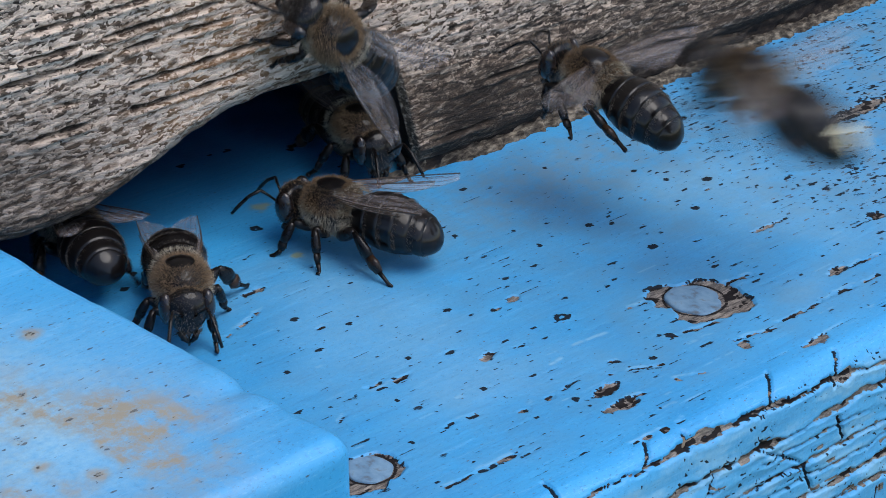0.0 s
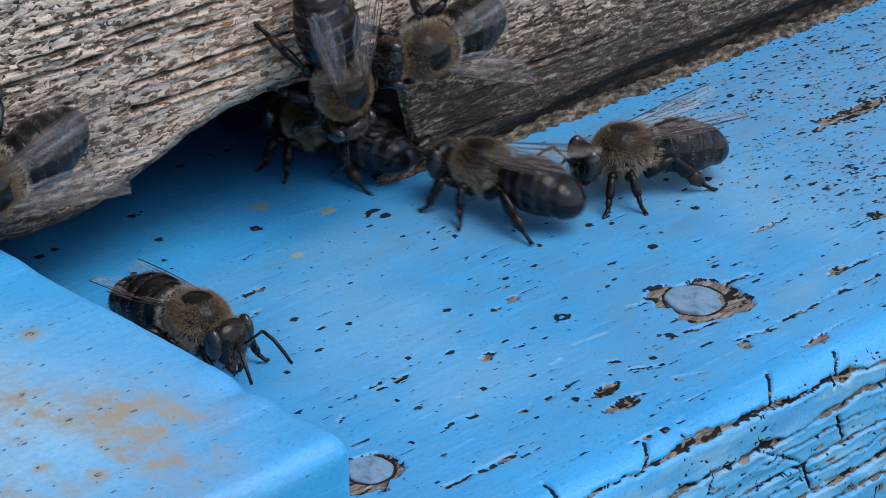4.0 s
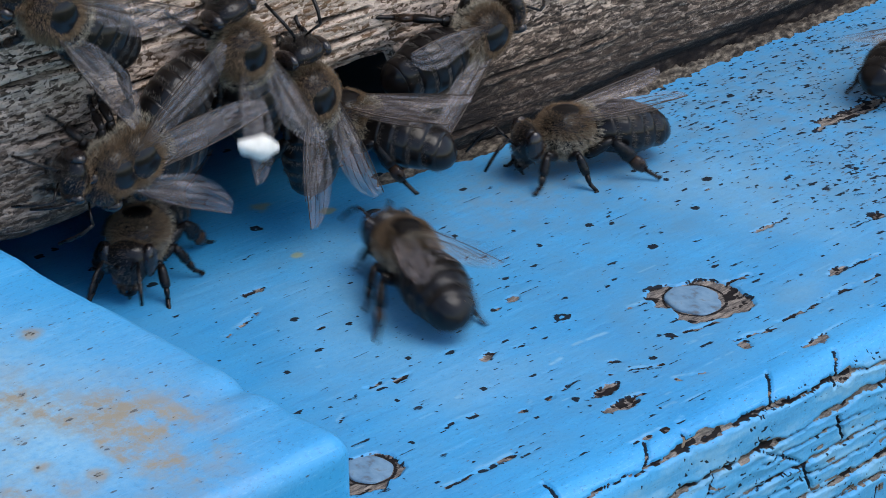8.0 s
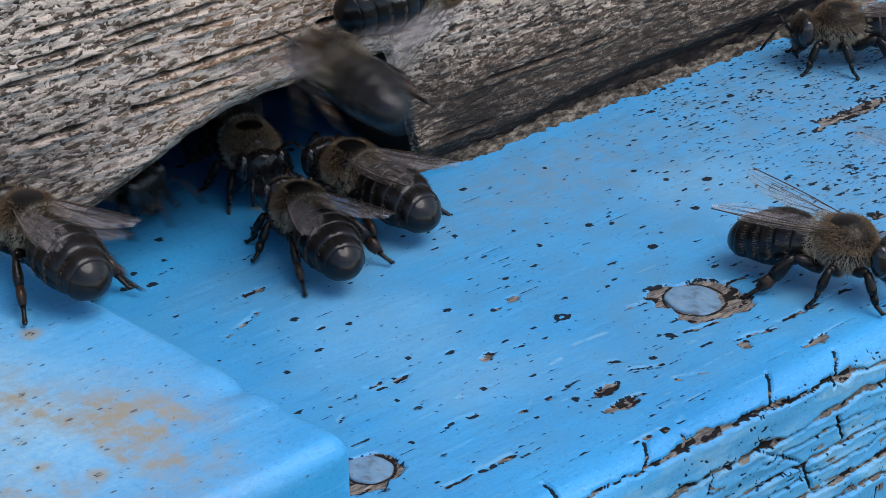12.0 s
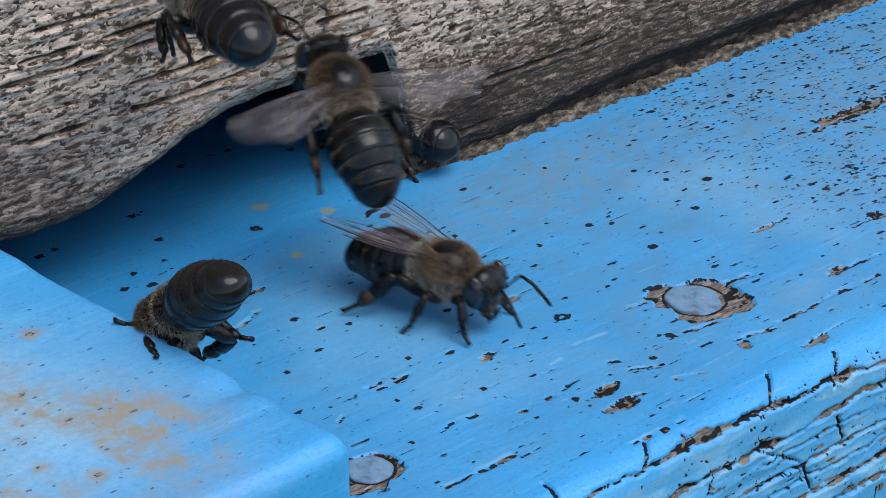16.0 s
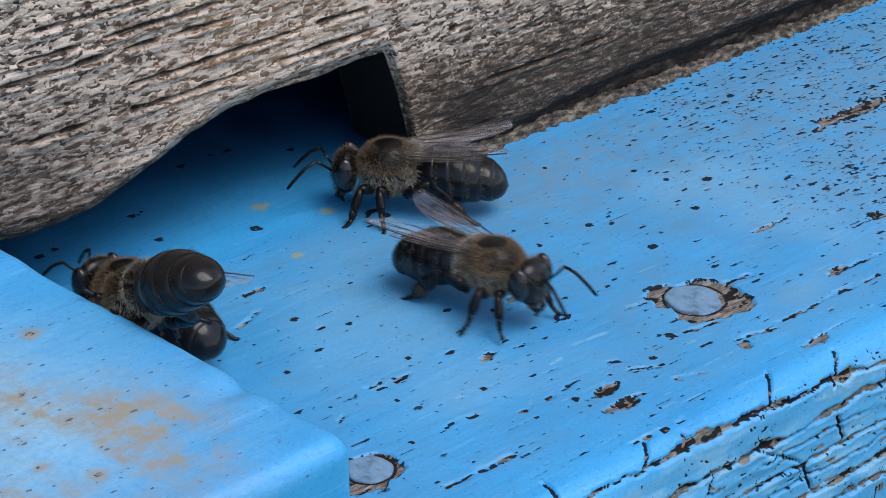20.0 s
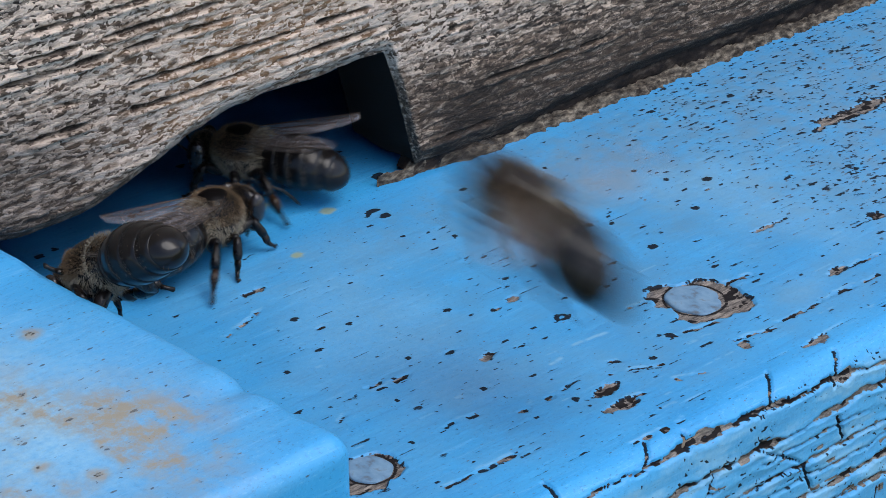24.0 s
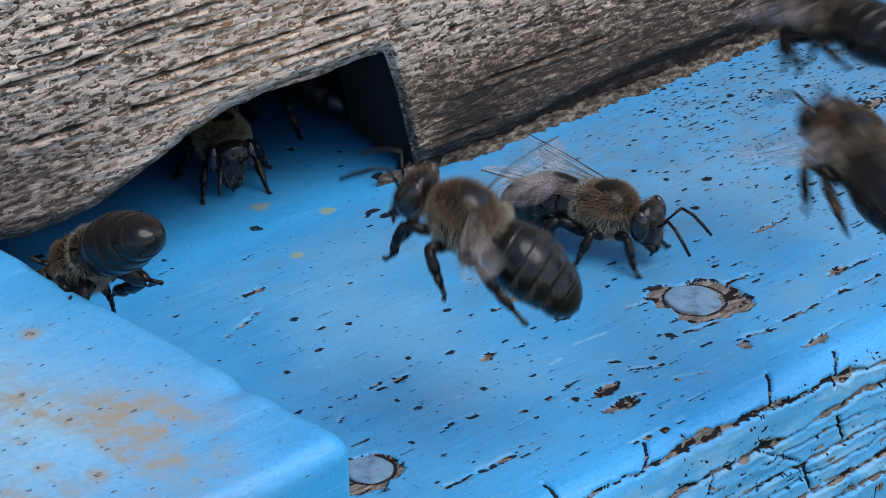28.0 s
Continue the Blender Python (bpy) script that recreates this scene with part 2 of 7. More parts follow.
def box_mesh(name, lo, hi, mat):
    bm = bmesh.new()
    bmesh.ops.create_cube(bm, size=1)
    for v in bm.verts:
        v.co = Vector([(lo[i] + hi[i]) / 2 + v.co[i] * (hi[i] - lo[i]) for i in range(3)]) * MM
    me = bpy.data.meshes.new(name)
    bm.to_mesh(me)
    bm.free()
    me.materials.append(mat)
    return me


# ---- the landing board: top, rounded front edge and cracked front face, one painted plank ----
FRONT, ROUND = -36.0, 2.0
# specks of propolis and dirt: x, y, half length, half width (mm)
SPECKS = (
    (-14.11, 1.69, 0.67, 0.47), (-5.94, -1.70, 0.83, 0.47), (-5.76, -2.95, 0.50, 0.47), (-4.06, -8.57, 0.25, 0.27), (-6.90, -6.18, 0.29, 0.20),
    (-3.04, 5.64, 0.38, 0.34), (-1.98, 2.38, 0.62, 0.54), (-1.54, 7.62, 0.25, 0.20), (-4.00, 10.45, 0.38, 0.27), (-7.92, 13.51, 0.42, 0.27),
    (-9.43, 13.64, 0.38, 0.20), (-12.03, 13.57, 0.62, 0.27), (-19.24, 9.30, 0.92, 0.34), (-20.31, 4.95, 0.38, 0.27), (-26.29, 0.48, 0.42, 0.34),
    (-24.56, 1.97, 0.33, 0.27), (-21.84, 2.11, 0.33, 0.27), (-24.47, -0.27, 0.50, 0.34), (-17.75, -13.36, 0.29, 0.27), (-11.65, -16.30, 0.33, 0.27),
    (-6.41, -22.04, 0.71, 0.54), (5.30, -19.12, 0.54, 0.40), (4.29, -13.71, 0.38, 0.34), (5.73, -14.63, 0.33, 0.34),
) + (
    (12.01, -16.93, 0.38, 0.27), (13.84, -12.20, 0.29, 0.27), (13.10, -9.62, 0.33, 0.20), (1.40, -3.38, 0.38, 0.27), (28.77, -5.07, 0.46, 0.27),
    (21.71, -2.92, 0.42, 0.27), (21.57, -4.80, 0.25, 0.27), (-20.19, -10.50, 0.50, 0.27), (-21.36, -14.73, 0.46, 0.20), (-24.69, -15.52, 0.29, 0.27),
    (-17.69, -19.31, 0.25, 0.27), (-25.26, -20.78, 0.21, 0.20), (-21.65, -22.89, 0.25, 0.27), (-16.60, -25.43, 0.25, 0.27), (-24.10, -27.20, 0.25, 0.27),
    (-19.30, -27.45, 0.25, 0.27), (-11.01, -23.08, 0.33, 0.27), (-5.76, -29.83, 0.38, 0.27), (-2.81, -28.53, 0.50, 0.34), (-0.52, -13.64, 0.17, 0.40),
    (-13.10, -30.16, 0.29, 0.34), (16.20, -14.15, 0.50, 0.34), (-26.74, 8.57, 0.42, 0.27), (-28.09, 8.29, 0.46, 0.34),
)
# chips with bare wood: x, y, half length, half width
CHIPS = (
    (-7.14, -17.99, 0.83, 0.47), (-9.09, -18.35, 0.50, 0.34), (-13.79, -22.56, 1.00, 0.54), (-10.99, -30.66, 1.42, 0.81), (-11.43, -32.61, 1.42, 0.94),
    (15.01, -15.38, 0.46, 0.27), (-19.81, -5.65, 1.58, 0.40), (21.15, -26.31, 0.83, 0.81), (12.47, -29.90, 0.92, 0.60), (33.96, -13.56, 5.4, 1.3),
    (0.08, -32.66, 0.50, 0.81), (13.94, -22.34, 1.67, 0.40), (4.27, -35.37, 1.25, 0.60),
)
# split paint along the grain: x from, y from, x to, y to
SPLITS = (
    (-21.57, -27.15, -18.77, -27.39), (-26.07, -32.25, -19.81, -32.32), (-18.21, -29.06, -11.76, -28.69), (-9.48, -29.33, -5.35, -30.93), (-12.39, -32.59, -9.03, -32.46),
    (-3.85, -28.47, 1.19, -29.42), (3.78, -32.18, 9.66, -32.15), (9.66, -32.15, 15.05, -32.19), (11.18, -30.02, 16.96, -30.50), (-14.35, -36.17, -9.32, -36.37),
    (-0.19, -31.70, 3.40, -32.52), (-2.36, -24.01, -0.64, -24.48), (5.21, -26.07, 7.77, -26.58), (3.81, -28.40, 4.97, -30.12), (-6.69, -32.72, -4.36, -33.20),
    (4.53, -34.19, 5.27, -36.18), (-11.68, -22.92, -10.50, -22.99), (-8.57, -28.01, -7.46, -28.67), (-7.96, -30.17, -6.01, -30.88), (-22.33, -20.47, -20.72, -20.51),
    (-22.50, -21.24, -18.82, -20.79), (-19.91, -12.57, -18.07, -12.68), (-25.22, -9.37, -20.57, -7.91), (-26.08, -22.53, -25.19, -21.99),
)
# pale scratches in the paint
SCRATCHES = (
    (-8.57, -25.18, -5.66, -25.47), (-11.88, -26.07, -10.16, -25.91), (-19.65, -24.98, -18.15, -25.09), (-22.87, -16.27, -21.47, -16.28), (0.55, -18.52, 1.29, -19.17),
    (15.00, -10.92, 15.95, -11.49),
)
POLLEN = (
    (-11.63, 4.40, 0.92, 0.67), (-8.36, 0.55, 0.67, 0.47), (-14.28, -3.44, 0.54, 0.40),
)


def landing_board():
    xs = np.concatenate([np.linspace(-110, -46, 22), np.arange(-45.5, 58, 0.135), np.linspace(58.5, 150, 30)])
    ys = np.concatenate([np.linspace(260, 24, 30), np.linspace(23, 3, 70), np.arange(2.8, FRONT, -0.135)])
    arc = np.linspace(0, math.pi / 2, 20)[1:]
    down = np.concatenate([np.arange(0.16, 10, 0.16), np.linspace(10.4, 19, 10)])
    py = np.concatenate([ys, FRONT - ROUND * np.sin(arc), np.full(len(down), FRONT - ROUND)])
    pz = np.concatenate([np.zeros(len(ys)), -ROUND + ROUND * np.cos(arc), -ROUND - down])
    ny = np.concatenate([np.zeros(len(ys)), -np.sin(arc), -np.ones(len(down))])
    nz = np.concatenate([np.ones(len(ys)), np.cos(arc), np.zeros(len(down))])
    s = np.concatenate([ys - FRONT, -ROUND * arc, -ROUND * math.pi / 2 - down])  # way along the profile, 0 at the front edge
    X, S = np.meshgrid(xs, s)
    h = 0.10 * (fbm(X * 0.08, S * 0.3, 3) - 0.5) + 0.035 * (fbm(X * 0.35, S * 2.2, 9) - 0.5)
    bare, dirt_shade, pollen = np.zeros_like(X), np.zeros_like(X), np.zeros_like(X)
    chalk = 0.30 * step(0.45, 0.75, fbm(X * 0.06 + 4, S * 0.09, 5)) * step(-1, 3, S) * (1 - step(32, 38, S))
    stain = 0.26 * step(2, 6, S) * (1 - step(35, 37, S)) * np.clip(np.exp(-(((X - 8) / 13) ** 2 + ((S - 30) / 6) ** 2)) + 0.7 * step(14, 34, X), 0, 1)
    film = step(-1, 4, S) * (1 - step(32, 38, S)) * np.clip(0.36 + 0.38 * (0.25 + 0.75 * step(-24, 2, X)) * step(0.35, 0.65, fbm(X * 0.07 + 3, S * 0.10, 7, 4)) + 0.40 * np.exp(-(((X - 14) / 14) ** 2 + ((S - 24) / 9) ** 2)) + 0.6 * step(2, 28, X) * step(6, 16, S) + 0.6 * np.exp(-(((X - 6) / 10) ** 2 + ((S - 29.5) / 4.5) ** 2)), 0, 0.85)

    def blot(cx, cy, rx, ry, k, rag=1.3):
        near = (np.abs(xs - cx) < rx * 2.5 + 0.6)
        rows = (np.abs(s - (cy - FRONT)) < ry * 2.5 + 0.6)
        sl = np.ix_(rows, near)
        dx, dy = X[sl] - cx, S[sl] - (cy - FRONT)
        f = min(3.1, 1.1 / ry)
        d = np.hypot(dx / rx, dy / ry) + rag * (fbm(X[sl] * f * 0.6, S[sl] * f, k, 4) - 0.5)
        return sl, d

    for k, (cx, cy, rx, ry) in enumerate(SPECKS):
        sl, d = blot(cx, cy, rx * 0.88, ry * 0.85, k)
        on = 1 - step(0.88, 1.04, d)
        if rx > 0.62 and k % 2 == 0:   # larger ones: a dark rim round a worn middle
            on = on * (0.25 + 0.75 * step(0.25, 0.6, d))
        dirt_shade[sl] = np.maximum(dirt_shade[sl], on * 0.95)
        h[sl] += 0.05 * on
    for k, (cx, cy, rx, ry) in enumerate(CHIPS):
        sl, d = blot(cx, cy, rx * 0.85, ry * 0.60, k + 60, 1.7)
        on = 1 - step(0.92, 1.03, d)
        rim = np.exp(-((d - 1.0) / 0.16) ** 2)
        bare[sl] = np.maximum(bare[sl], on)
        dirt_shade[sl] = np.maximum(dirt_shade[sl], np.maximum(0.9 * rim * step(0.3, 0.5, fbm(X[sl] * 1.7, S[sl] * 1.7, k + 5)), 0.9 * on * step(0.53, 0.60, fbm(X[sl] * 1.1, S[sl] * 2.6, k + 7, 3))))
        h[sl] -= 0.16 * on
    for k, (x0, y0, x1, y1) in enumerate(SPLITS):
        cx, half = (x0 + x1) / 2, abs(x1 - x0) / 2
        line = (y0 + (y1 - y0) * (X - x0) / (x1 - x0)) - FRONT + 0.25 * (vnoise(X * 1.3, X * 0 + k, 8) - 0.5)
        span = 1 - step(half * 0.8, half * 1.1, np.abs(X - cx))
        w = 0.08 + 0.22 * vnoise(X * 1.9, X * 0 + k * 3.3, 4) ** 2
        on = span * (1 - step(0.7, 1.1, np.abs(S - line) / w)) * step(0.34, 0.42, vnoise(X * 1.5, X * 0 + k * 7.7, 2))
        bare = np.maximum(bare, on * step(0.50, 0.56, vnoise(X * 1.5, X * 0 + k, 31)))
        dirt_shade = np.maximum(dirt_shade, on * (0.35 + 0.6 * step(0.35, 0.55, vnoise(X * 2.4, S * 5 + k, 77))))
        chalk = np.maximum(chalk, 0.55 * span * np.exp(-((S - line - w - 0.16) / 0.10) ** 2) * step(0.42, 0.6, vnoise(X * 1.1, X * 0 + k * 4.1, 57)))
        h -= 0.10 * on
    for k, (x0, y0, x1, y1) in enumerate(SCRATCHES):
        line = (y0 + (y1 - y0) * (X - x0) / (x1 - x0)) - FRONT
        span = step(x0 - 0.2, x0 + 0.1, X) * (1 - step(x1 - 0.1, x1 + 0.2, X))
        chalk = np.maximum(chalk, 0.7 * span * (1 - step(0.06, 0.22, np.abs(S - line))) * step(0.3, 0.5, vnoise(X * 1.2, X * 0 + k, 12)))
    for k, (cx, cy, rx, ry) in enumerate(POLLEN):
        sl, d = blot(cx, cy, rx, ry, k + 90)
        pollen[sl] = np.maximum(pollen[sl], 0.8 * (1 - step(0.5, 1.2, d)))
    # scattered fine specks, denser on the far open side
    rng = np.random.RandomState(5)
    for k in range(9000):
        cx = rng.uniform(-34, 56)
        cy = rng.uniform(FRONT + 0.5, 1)
        if rng.rand() > 0.13 + 0.62 * min(1, max(0, (cx - 10) / 16)) * (0.35 + 0.65 * (cy > -24)):
            continue
        r = 0.06 + 0.13 * rng.rand() ** 4
        sl, d = blot(cx, cy, r * rng.uniform(1, 3.2), r, k)
        on = 1 - step(0.8, 1.05, d)
        dirt_shade[sl] = np.maximum(dirt_shade[sl], on * rng.uniform(0.5, 0.8))
        h[sl] -= 0.03 * on
    # short dashes where the paint has worn through along the grain
    for k in range(260):
        cx, cy = rng.uniform(-32, 50), FRONT + 1 + 34 * rng.rand() ** 2.2
        sl, d = blot(cx, cy, rng.uniform(0.3, 1.3), rng.uniform(0.05, 0.11), k + 900, 1.6)
        on = 1 - step(0.75, 1.05, d)
        if k % 5 == 0:
            chalk[sl] = np.maximum(chalk[sl], 0.4 * on)
        else:
            dirt_shade[sl] = np.maximum(dirt_shade[sl], on * rng.uniform(0.46, 0.70))
            h[sl] -= 0.03 * on
    # paint crazed along the grain on the open side
    open_side = step(10, 30, X) * step(1.5, 4, S) * (1 - step(34, 36, S))
    ridge = np.abs(fbm(X * 0.55, S * 1.5, 101, 4) - 0.5)
    craze = open_side * (1 - step(0.012, 0.032, ridge)) * step(0.43, 0.52, fbm(X * 0.35, S * 0.6, 103, 3))
    dirt_shade = np.maximum(dirt_shade, 0.85 * craze)
    h -= 0.06 * craze
    # nail patches: paint sprung off round the heads
    for k, (cx, cy, size) in enumerate(NAILS):
        sl, d = blot(cx - 0.4, cy - 0.35, 3.5 * size, 2.75 * size, k + 203, 1.5)
        on = 1 - step(0.86, 0.95, d)
        bare[sl] = np.maximum(bare[sl], on)
        ring = np.exp(-((np.hypot(X[sl] - cx, S[sl] - cy + FRONT) - 2.2 * size) / 0.13) ** 2)
        rim = np.exp(-((d - 0.92) / 0.06) ** 2) * step(0.46, 0.56, fbm(X[sl] * 0.8, S[sl] * 0.8, k + 44))
        dirt_shade[sl] = np.maximum.reduce([dirt_shade[sl], 0.9 * rim, on * 0.9 * ring, on * 0.85 * step(0.56, 0.64, fbm(X[sl] * 0.9, S[sl] * 1.9, k + 40))])
        h[sl] -= 0.28 * on
    # long drying checks on the rounded edge and the front face
    for k, (depth, wide, gap) in enumerate(((-2.05, 0.33, 0.02), (-4.95, 0.33, 0.04), (-6.4, 0.18, 0.36), (-7.9, 0.34, 0.06), (-9.4, 0.18, 0.36), (-10.9, 0.34, 0.08), (-12.6, 0.28, 0.2))):
        line = depth - (0.09 * np.clip(X + 4, 0, 14) if k == 0 else 0) + 0.8 * (fbm(X * 0.10, X * 0 + k * 2.3, 12, 3) - 0.5) + 0.6 * (fbm(X * 0.8, X * 0 + k, 21, 4) - 0.5)
        w = wide * (0.15 + 1.9 * fbm(X * 0.45, X * 0 + k * 5.1, 6, 3) ** 2)
        on = step(gap, gap + 0.2, fbm(X * 0.16, X * 0 + k * 9.1, 15, 3))
        a = np.abs(S - line)
        core = on * (1 - step(0.55, 1.05, a / np.maximum(w, 0.11)))
        torn = on * (1 - step(0.8, 1.25, a / (w * (0.45 + 0.8 * vnoise(X * 1.1, S * 1.5, k + 50)))))
        bare = np.maximum(bare, torn)
        dirt_shade = np.maximum(dirt_shade, core * 0.92 * step(0.38, 0.62, fbm(X * 0.9, S * 3, k + 3, 2)))
        h -= 0.30 * core + 0.07 * torn
        h += 0.04 * on * np.exp(-((a - w * 1.8) / 0.18) ** 2)    # paint lips curling up
    # short cross cracks
    for k, (cx, top, length, slant) in enumerate(CROSS):
        line = cx + slant * (S - top) + 0.5 * (vnoise(S * 0.9, S * 0 + k, 33) - 0.5) + 0.12 * (vnoise(S * 4, S * 0 + k, 3) - 0.5)
        on = (1 - step(0.08, 0.22, np.abs(X - line))) * step(top - length - 0.2, top - length, S) * (1 - step(top - 0.1, top + 0.1, S))
        dirt_shade = np.maximum(dirt_shade, 0.95 * on)
        bare = np.maximum(bare, 0.5 * on)
        h -= 0.3 * on
    # hairline cracking beside the checks
    fine = (1 - step(-2.0, -1.2, S)) * (1 - step(0.008, 0.022, np.abs(fbm(X * 0.5, S * 1.3, 111, 4) - 0.5))) * step(0.45, 0.55, fbm(X * 0.3, S * 0.5, 113, 3))
    dirt_shade = np.maximum(dirt_shade, 0.8 * fine)
    h -= 0.07 * fine
    # crumbs, then the shade inside the slot painted on its floor, darkest inward
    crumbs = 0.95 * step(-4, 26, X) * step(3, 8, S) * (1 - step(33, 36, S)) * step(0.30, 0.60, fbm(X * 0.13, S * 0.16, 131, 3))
    darkening = 0.75 * step(37, 52, S) * (0.6 + 0.6 * fbm(X * 0.3, S * 0.3, 117, 3))
    # fine flaking of the front face
    low = 1 - step(-4.6, -3.4, S)
    # front face made paler all over, more so in patches
    chalk = np.maximum(chalk, (1 - step(-3.4, -1.6, S)) * (0.22 + 0.5 * step(0.45, 0.7, fbm(X * 0.35, S * 1.2, 151, 4))))
    flake = low * step(0.69, 0.74, fbm(X * 0.55 + 7, S * 1.9, 27, 5))
    bare = np.maximum(bare, flake)
    dirt_shade = np.maximum(dirt_shade, 0.8 * low * step(0.72, 0.77, fbm(X * 2.2, S * 3.2, 45, 4)))
    h += 0.30 * low * (fbm(X * 0.2, S * 1.1, 61) - 0.5) - 0.08 * flake
    pts = np.stack([X, py[:, None] + ny[:, None] * h, pz[:, None] + nz[:, None] * h], -1)
    me = grid_mesh("landing_board", pts, BLUE, dict(bare=bare, dirt_shade=dirt_shade, pollen=pollen, chalk=chalk, stain=stain, film=film, darkening=darkening, crumbs=crumbs))
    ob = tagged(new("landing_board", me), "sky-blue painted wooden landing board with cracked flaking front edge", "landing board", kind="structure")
    part("underside", box_mesh("underside", (-110, FRONT - ROUND + 0.8, -21), (150, 260, -0.6), INNER), ob)
    return ob


def nail(cx, cy, size):
    seg, rings = 40, [(0.0, 0.07), (1.0, 0.07), (1.6, 0.065), (1.95, 0.05), (2.06, -0.02), (2.08, -0.16), (2.0, -0.3), (0.9, -0.34), (0.8, -3)]
    verts, faces = [], []
    for j, (r, z) in enumerate(rings):
        for i in range(seg):
            a = 2 * math.pi * i / seg
            rr = size * r * (1 + 0.035 * math.sin(3 * a + cx) + 0.02 * math.sin(7 * a))
            verts.append((rr * math.cos(a), rr * math.sin(a), z + 0.02 * math.sin(2 * a)))
    for j in range(len(rings) - 1):
        for i in range(seg):
            k = (i + 1) % seg
            faces.append((j * seg + i, (j + 1) * seg + i, (j + 1) * seg + k, j * seg + k))
    ob = tagged(new("nail", mesh_from("nail", verts, faces, STEEL)), "dull grey flat nail head sunk in flaked blue board", "nail", "nails in the board")
    ob.matrix_world = pose(cx * MM, cy * MM, -0.22 * MM, 3, 2, 20)
    return ob


# ---- the raised blue cleat at the end of the board ----
# dark crumbs of soil on its top: x, y, radius
BLOTS = ((-40.8, -14.1, 0.45), (-45.3, -19.6, 0.5), (-48.2, -23.6, 0.32), (-49.0, -26.5, 0.4), (-43.9, -33.3, 0.32), (-46.6, -18.2, 0.3), (-46.4, -21.4, 0.34), (-43.6, -24.2, 0.3), (-41.6, -26.8, 0.28), (-47.2, -29.2, 0.42))


def side_cleat():
    lo, hi, r = np.array([-95.0, -35.4, -0.3]), np.array([-35.1, 6.0, 9.0]), 1.3
    ys = np.concatenate([[lo[1]], lo[1] + r * (1 - np.cos(np.linspace(0, math.pi / 2, 9)))[1:], np.arange(lo[1] + r + 0.2, hi[1], 0.22), [hi[1]]])
    # section, from the outer end of the top, over the edge, down the side
    xs = np.concatenate([np.linspace(lo[0], -64, 8), np.arange(-63.5, hi[0] - r, 0.22)])
    arc = np.linspace(0, math.pi / 2, 14)
    sx = np.concatenate([xs, hi[0] - r + r * np.sin(arc), np.full(30, hi[0])])
    sz = np.concatenate([np.full(len(xs), hi[2]), hi[2] - r + r * np.cos(arc), np.linspace(hi[2] - r - 0.25, lo[2], 30)])
    nx = np.concatenate([np.zeros(len(xs)), np.sin(arc), np.ones(30)])
    nz = np.concatenate([np.ones(len(xs)), np.cos(arc), np.zeros(30)])
    fall = np.linspace(0, 1, 26)[1:][::-1]
    ys = np.concatenate([np.full(len(fall), lo[1]), ys])
    Y, SX = np.meshgrid(ys, sx, indexing="ij")
    SZ = np.broadcast_to(sz, SX.shape)
    FALL = np.concatenate([fall, np.zeros(len(ys) - len(fall))])[:, None]
    path = np.concatenate([[0], np.cumsum(np.hypot(np.diff(sx), np.diff(sz)))])
    P = np.broadcast_to(path, SX.shape)
    drop = np.sqrt(np.clip(r * r - np.clip(lo[1] + r - Y, 0, r) ** 2, 0, None)) - r
    h = 0.5 * (fbm(Y * 0.10, P * 0.05, 17, 3) - 0.5) + 0.10 * (fbm(Y * 0.7, P * 0.7, 19, 3) - 0.5)
    edge = step(hi[0] - 4.5, hi[0] - 0.6, SX)
    h = h - 0.40 * edge * np.exp(-((Y + 27.0) / 1.0) ** 2) - 0.10 * edge * np.exp(-((Y + 31.0) / 1.6) ** 2)
    lean = -0.07 * (Y + 35.4) * step(-75, -45, SX)
    corner = (r - np.sqrt(np.clip(r * r - np.clip(SX - hi[0] + r, 0, r) ** 2, 0, None))) * np.exp(-(Y - lo[1]) / 1.5)
    blotch = fbm(SX * 0.16 + 1.5, Y * 0.16, 23, 5)
    stain = 1.3 * step(0.26, 0.54, blotch) * np.exp(-(((SX + 45.2) / 5.6) ** 2 + ((Y + 27.4) / 5.0) ** 2) ** 1.5) + 1.0 * step(0.22, 0.5, blotch) * np.exp(-(((SX + 42.6) / 3.4) ** 2 + ((Y + 30.4) / 2.6) ** 2))
    stain = stain + 1.0 * step(0.36, 0.62, blotch) * np.exp(-(((SX + 49.5) / 7.5) ** 2 + ((Y + 25) / 8.5) ** 2))
    chalk = 1.1 * np.exp(-(((SX + 49) / 9.5) ** 2 + ((Y + 21) / 13) ** 2)) * (0.6 + 0.6 * fbm(SX * 0.3, Y * 0.3, 24))
    top_only = (FALL == 0)
    crumbs = 0.70 * np.exp(-(((SX + 47) / 10) ** 2 + ((Y + 22) / 12) ** 2)) * top_only
    stain = stain + 0.8 * step(0.36, 0.56, fbm(SX * 0.3, Y * 0.3, 29, 4)) * np.exp(-(((SX + 46.4) / 2.6) ** 2 + ((Y + 19.6) / 3.0) ** 2))
    dirt_shade = np.zeros_like(h)
    for k, (cx, cy, size) in enumerate(BLOTS):
        d = np.hypot((SX - cx) / size, (Y - cy) / size) + 1.2 * (fbm(SX * 1.6, Y * 1.6, k + 300, 3) - 0.5)
        dirt_shade = np.maximum(dirt_shade, 0.47 * (1 - step(0.5, 1.0, d)))
        stain = np.maximum(stain, 0.9 * (1 - step(0.5, 2.4, d)))
    z = SZ + nz * h + drop * np.clip(nz, 0, 1)
    z = z + (lo[2] - z) * FALL
    push = FALL * 0.5 * (fbm(SX * 0.25, z * 0.5, 37) - 0.5)
    pts = np.stack([SX + lean + nx * h, Y + corner + push, z], -1)
